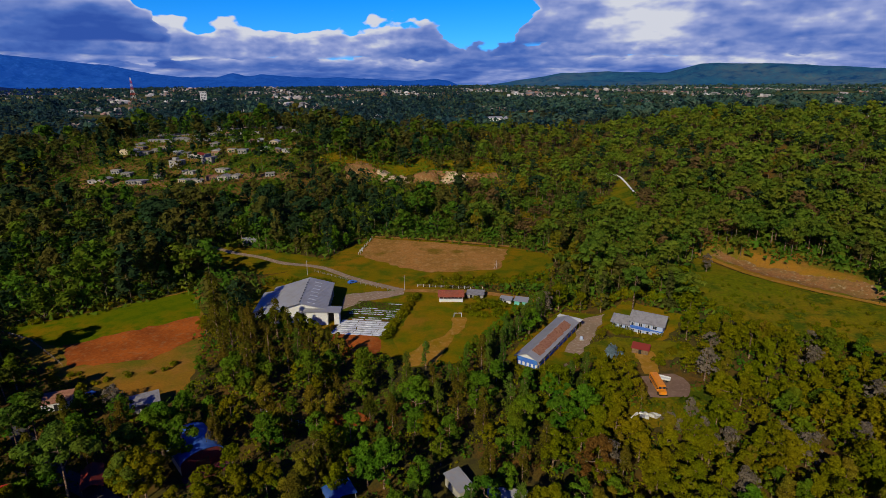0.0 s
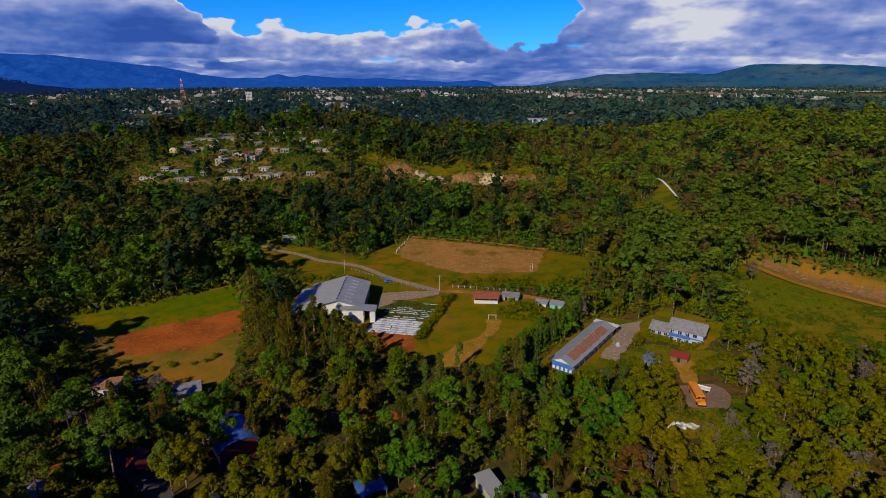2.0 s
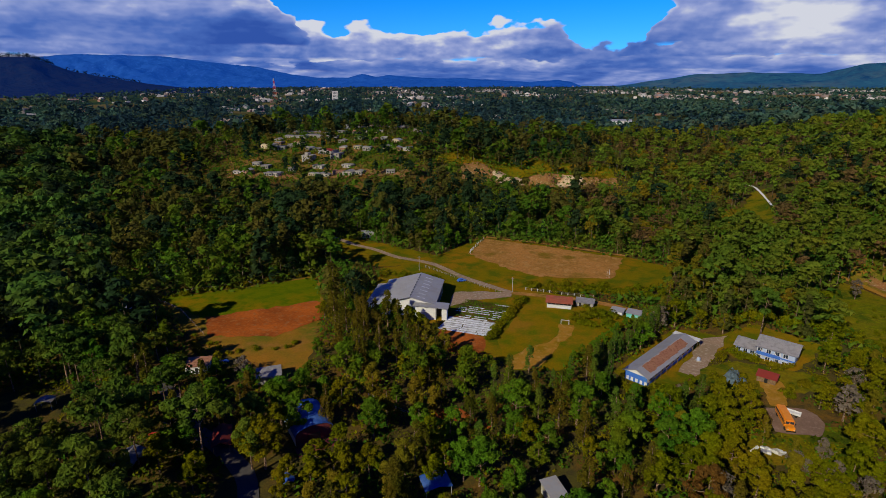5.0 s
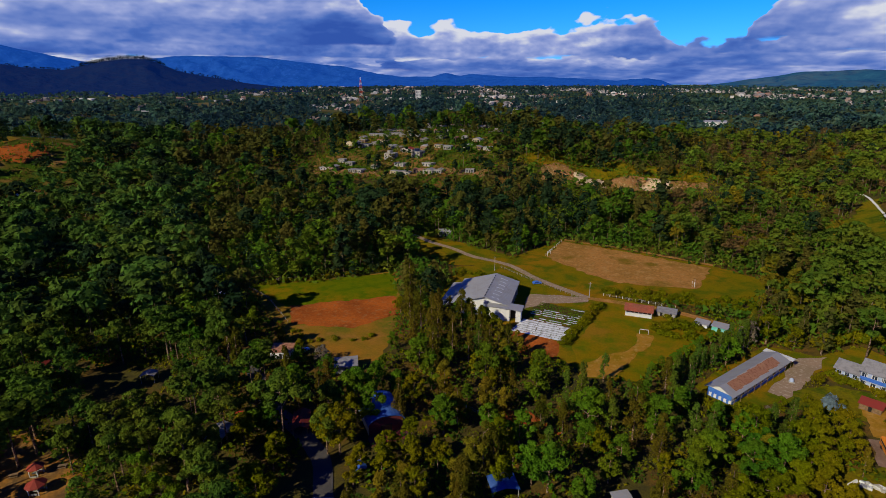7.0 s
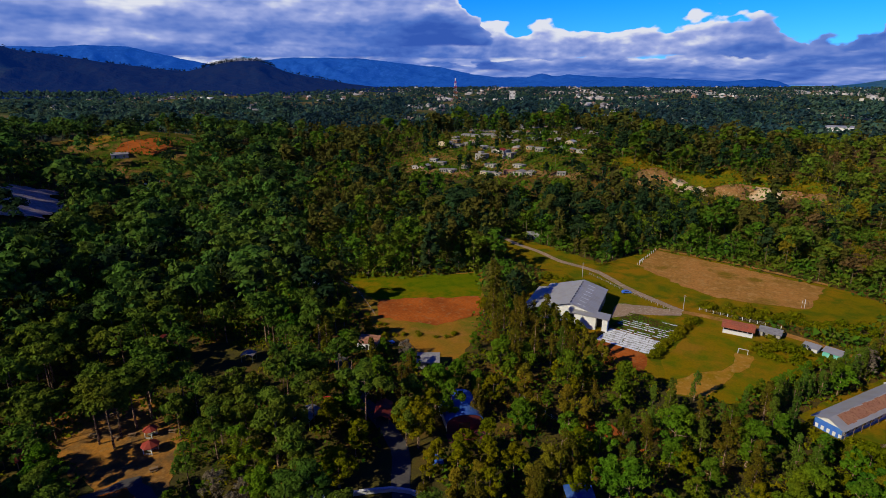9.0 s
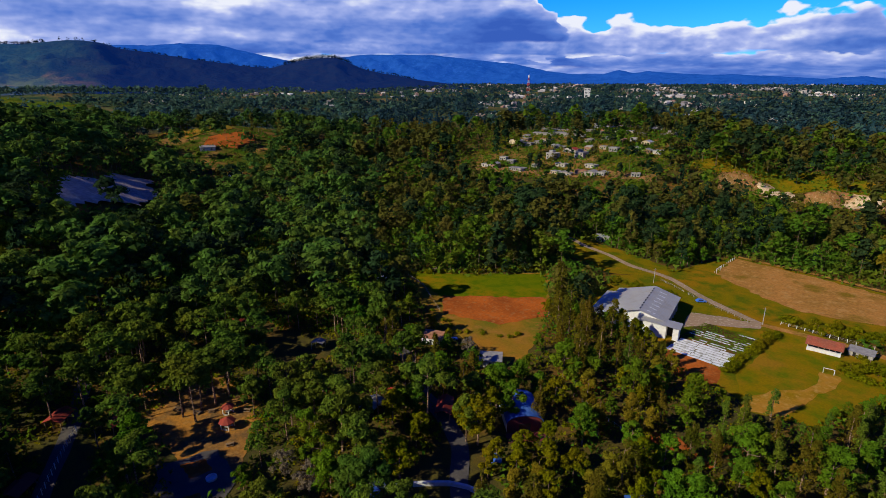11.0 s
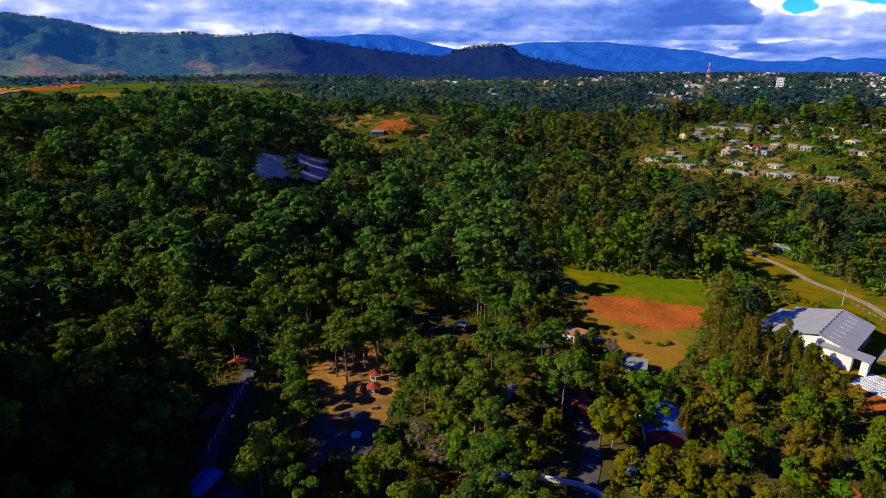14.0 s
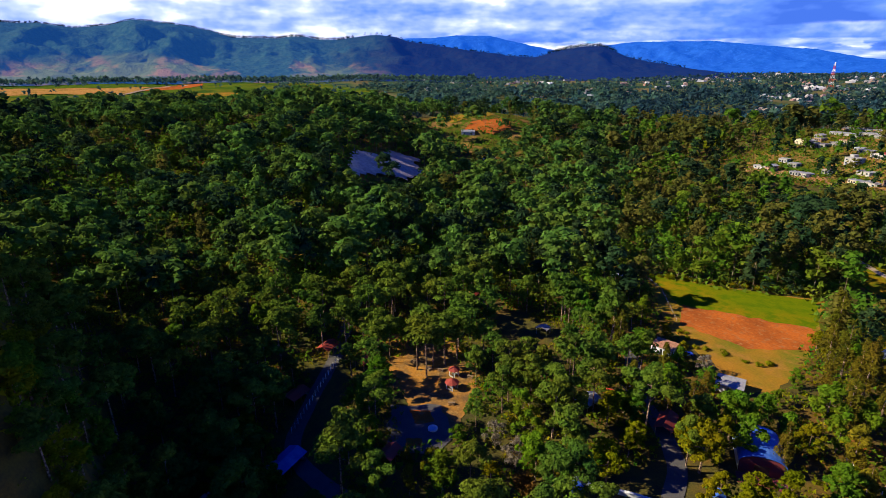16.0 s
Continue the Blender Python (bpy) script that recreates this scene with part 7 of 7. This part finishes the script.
def fence(points, gap, h, label, thick=0.09, mat=None, wires=2):
    """Posts with wires between them."""
    x0, y0 = points[0]
    b = root_at("fence", x0, y0, 0, label, "fence", "post fences")
    z0 = height(x0, y0)
    prev = None
    for (ax, ay), (bx, by) in zip(points, points[1:]):
        n = max(1, int(math.hypot(bx - ax, by - ay) / gap))
        for i in range(n):
            x, y = ax + (bx - ax) * i / n - x0, ay + (by - ay) * i / n - y0
            z = height(x + x0, y + y0) - z0
            boxes("post", mat or M["wood"], b, [(x - thick, x + thick, y - thick, y + thick, z - 0.2, z + h)])
            if prev:
                for k in range(wires):
                    zz = h * (0.9 - 0.4 * k)
                    v, f = tube([(prev[0], prev[1], prev[2] + zz), (x, y, z + zz)], [0.03, 0.03], 3)
                    mesh_object("wire", v, f, M["concrete"], b)
            prev = (x, y, z)


fence(((-158, 36), (-149, 27.5), (-140, 19), (-134, 14)), 1.6, 2.0, "pale post fence along the shaded lane", 0.09, M["white"])
fence(((-64, 252), (-44, 238), (-20, 223)), 3.0, 1.2, "post fence along the gravel road", 0.06, M["concrete"])
fence(((-12, 231), (4, 229), (20, 227)), 2.5, 1.3, "post fence behind the small buildings", 0.1, M["white"])
fence(((-172, 190), (-142, 210), (-114, 232)), 3.0, 1.3, "wooden post fence along the sports lawn", 0.08)
fence(((-168, 186), (-150, 178), (-124, 158)), 3.0, 1.3, "wooden post fence at the lawn's near edge", 0.08)
fence(((-52, 133), (-44, 129), (-34, 125)), 1.8, 1.5, "pale post fence in rough grass", 0.08, M["white"])
fence(((-46, 283), (-42, 312)), 3.0, 1.5, "post fence behind the goal", 0.08, M["white"])


def pole(x, y, h, label):
    b = root_at("utility_pole", x, y, 20, label, "pole", "utility poles")
    v, f = tube([(0, 0, -0.3), (0, 0, h)], [0.14, 0.09], 8)
    mesh_object("shaft", v, f, M["concrete"], b)
    boxes("crossarm", M["wood"], b, [(-0.8, 0.8, -0.06, 0.06, h - 0.7, h - 0.58)])


pole(-17.7, 226.5, 7.5, "grey concrete utility pole beside the road")
pole(-66, 247, 7.5, "grey concrete utility pole behind the hall")
pole(-76, 68, 8.0, "slim utility pole beside the paved lane")


def water_tank(x, y):
    b = root_at("water_tank", x, y, 0, "pale blue water tank on a low stand", "water tank")
    n = 14
    prof = ((0.6, 0.4), (0.62, 1.1), (0.52, 1.35), (0.2, 1.5), (0.2, 1.58), (0.0, 1.58))
    v, f = [], []
    for r, z in prof:
        v += [(r * math.cos(6.28318 * i / n), r * math.sin(6.28318 * i / n), z) for i in range(n)]
    for k in range(len(prof) - 1):
        f += [(k * n + i, k * n + (i + 1) % n, (k + 1) * n + (i + 1) % n, (k + 1) * n + i) for i in range(n)]
    mesh_object("tank", v, f, M["pale_blue"], b, True)
    boxes("stand", M["concrete"], b, [(-0.8, 0.8, -0.8, 0.8, -0.2, 0.4)])


water_tank(49.5, 177.2)


def scrap_pile(x, y):
    rnd = random.Random(9)
    b = root_at("scrap_pile", x, y, 0, "pile of pale scrap and boards on bare earth", "scrap pile")
    for i in range(22):
        bm = bmesh.new()
        w, d, h = rnd.uniform(0.3, 1.4), rnd.uniform(0.15, 0.6), rnd.uniform(0.05, 0.35)
        box(bm, -w, w, -d, d, -h, h)
        bmesh.ops.transform(bm, verts=bm.verts, matrix=pose(rnd.gauss(0, 2.2), rnd.gauss(0, 0.9), rnd.uniform(0.2, 0.7), rnd.uniform(-25, 25), rnd.uniform(-25, 25), rnd.uniform(0, 180)))
        part("board", bm, rnd.choice((M["white"], M["white"], M["concrete"], M["metal_roof"])), b)


scrap_pile(55.8, 130.4)


def agave(x, y):
    rng = random.Random(3)
    b = root_at("agave", x, y, 0, "large spiky grey-green agave", "plant")
    for i in range(26):
        a, up = rng.uniform(0, 6.28), rng.uniform(0.2, 1.35)
        L = rng.uniform(1.8, 2.6)
        d = Vector((math.cos(a) * math.cos(up), math.sin(a) * math.cos(up), math.sin(up)))
        s = Vector((-math.sin(a), math.cos(a), 0)) * 0.14
        p1, p2 = d * L * 0.5 + Vector((0, 0, 0.1)), d * L
        v = [tuple(-s * 0.7), tuple(s * 0.7), tuple(p1 + s), tuple(p1 - s), tuple(p2), tuple(p1 - Vector((0, 0, 0.1)))]
        mesh_object("leaf", v, [(0, 1, 2, 3), (3, 2, 4), (0, 3, 5), (1, 5, 2), (3, 4, 5), (2, 5, 4)], M["broad"], b)


agave(80.9, 168.5)


def blue_shrub():
    b = make_bush(99, leaf_material("blue_grey_leaves", (0.10, 0.15, 0.19), (0.17, 0.23, 0.28), (0.12, 0.17, 0.2), 0.3), "blue_grey_shrub", "tall rounded shrub with pale blue-grey leaves")
    b.matrix_basis = pose(57.3, 163.6, height(57.3, 163.6))
    b.scale = (3.4, 3.4, 5.5)


blue_shrub()


def white_block():
    """Tall pale block of flats that stands up from the far town."""
    b = root_at("apartment_block", -647, 1520, 25, "tall white apartment block in the far town", "building")
    boxes("wall", M["white"], b, [(-8, 8, -7, 7, -2, 26)])
    boxes("roof", M["concrete"], b, [(-8.4, 8.4, -7.4, 7.4, 26.01, 26.8)])
    for i in range(6):
        for k in (-5.4, -1.8, 1.8, 5.4):
            boxes("window", M["glass"], b, [(k - 1.1, k + 1.1, -7.06, -7.005, 2.2 + 4 * i, 4.2 + 4 * i)])


white_block()
low_shed("factory_hall", -345, 800, 20, 40, 22, 6, M["white"], M["metal_roof"], "long low hall with a pale metal roof", "building", 2.5, 3, "factory halls")
low_shed("factory_hall", -290, 700, 15, 46, 14, 4, M["white"], M["metal_roof"], "long low shed with a pale metal roof", "building", 1.5, 3, "factory halls")
low_shed("factory_hall", 95, 975, -5, 34, 16, 6, M["white"], M["metal_roof"], "white hall with a pale metal roof above the pines", "building", 2, 3, "factory halls")
low_shed("hill_house", -513, 285, 60, 14, 9, 3.2, M["concrete"], M["slate"], "grey house on the orange clearing", "house", 1.0, 2)
low_shed("white_house", -432, 262, 50, 10, 8, 3.2, M["white"], M["metal_roof"], "white house at the edge of the wood", "house", 1.0, 2)


def crest_trees(k, a0, a1, n, seed, low, high):
    """Single trees that stand out along the crest of a far hill."""
    hh, reach, _, _ = CRESTS[k]
    rng = np.random.default_rng(seed)
    a = rng.uniform(a0, a1, n)
    r = reach + rng.uniform(-40, 40, n)
    x, y = -np.sin(np.radians(a)) * r, np.cos(np.radians(a)) * r
    z = hh(x, y, r, a)
    V, F = [], []
    for px, py, pz in zip(x, y, z):
        h = rng.uniform(low, high)
        cl = [(px + rng.normal() * 2.0, py + rng.normal() * 2.0, pz + h * u, 3.2, 3.2, 2.4) for u in (0.2, 0.45, 0.7, 0.9)]
        v, f = leaf_cards(rng, cl, 12, 2.2, 1.0, four=False)
        o = len(V)
        V += v.tolist()
        F += (f + o).tolist()
        o = len(V)
        V += [(px - 0.6, py, pz - 3), (px + 0.6, py, pz - 3), (px, py, pz + h * 0.9)]
        F.append((o, o + 1, o + 2))
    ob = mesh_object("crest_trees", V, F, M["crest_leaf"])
    tagged(ob, "single trees along a hill crest, painted dark as shade", "trees", kind="stuff")


crest_trees(1, 40, 47, 60, 40, 5, 11)
crest_trees(1, 46.5, 53, 260, 41, 6, 17)
crest_trees(1, 53, 69, 110, 42, 3, 8)
crest_trees(1, 69, 71, 12, 44, 9, 14)
crest_trees(1, 72, 84, 340, 43, 5, 12)
crest_trees(1, 84, 104, 420, 45, 3, 7)


# ---------------------------------------------------------------- scraps of bare earth and a pale roof among the trees
patch("orange_scrape", ((-32, 126), (-24, 126), (-20, 130), (-25, 133), (-31, 131)), M["red_dirt"], 0.3, "scraped orange earth among trees", "earth", 0.6, 1.5)
patch("small_scrape", ((-20, 125), (-15, 125), (-14, 129), (-19, 129)), M["red_dirt"], 0.3, "small patch of bare orange earth", "earth", 0.4, 1.5)
patch("rusty_scrape", ((-57, 141), (-50, 141), (-48, 146), (-56, 146)), M["red_dirt"], 0.3, "reddish bare earth on a wooded slope", "earth", 0.5, 1.5)
# added shed, standing for a pale patch of unknown nature
low_shed("gully_shed", -116, -8, 30, 5, 4, 2.2, M["pale_blue"], M["metal_roof"], "pale shed put in the gully for an unidentified pale patch", "shed", 0.5)
car(-80.4, 106.0, 60, M["red"], "red car parked in the shade of trees")
car(-100.8, 102.6, 20, M["red"], "red car half hidden under trees")
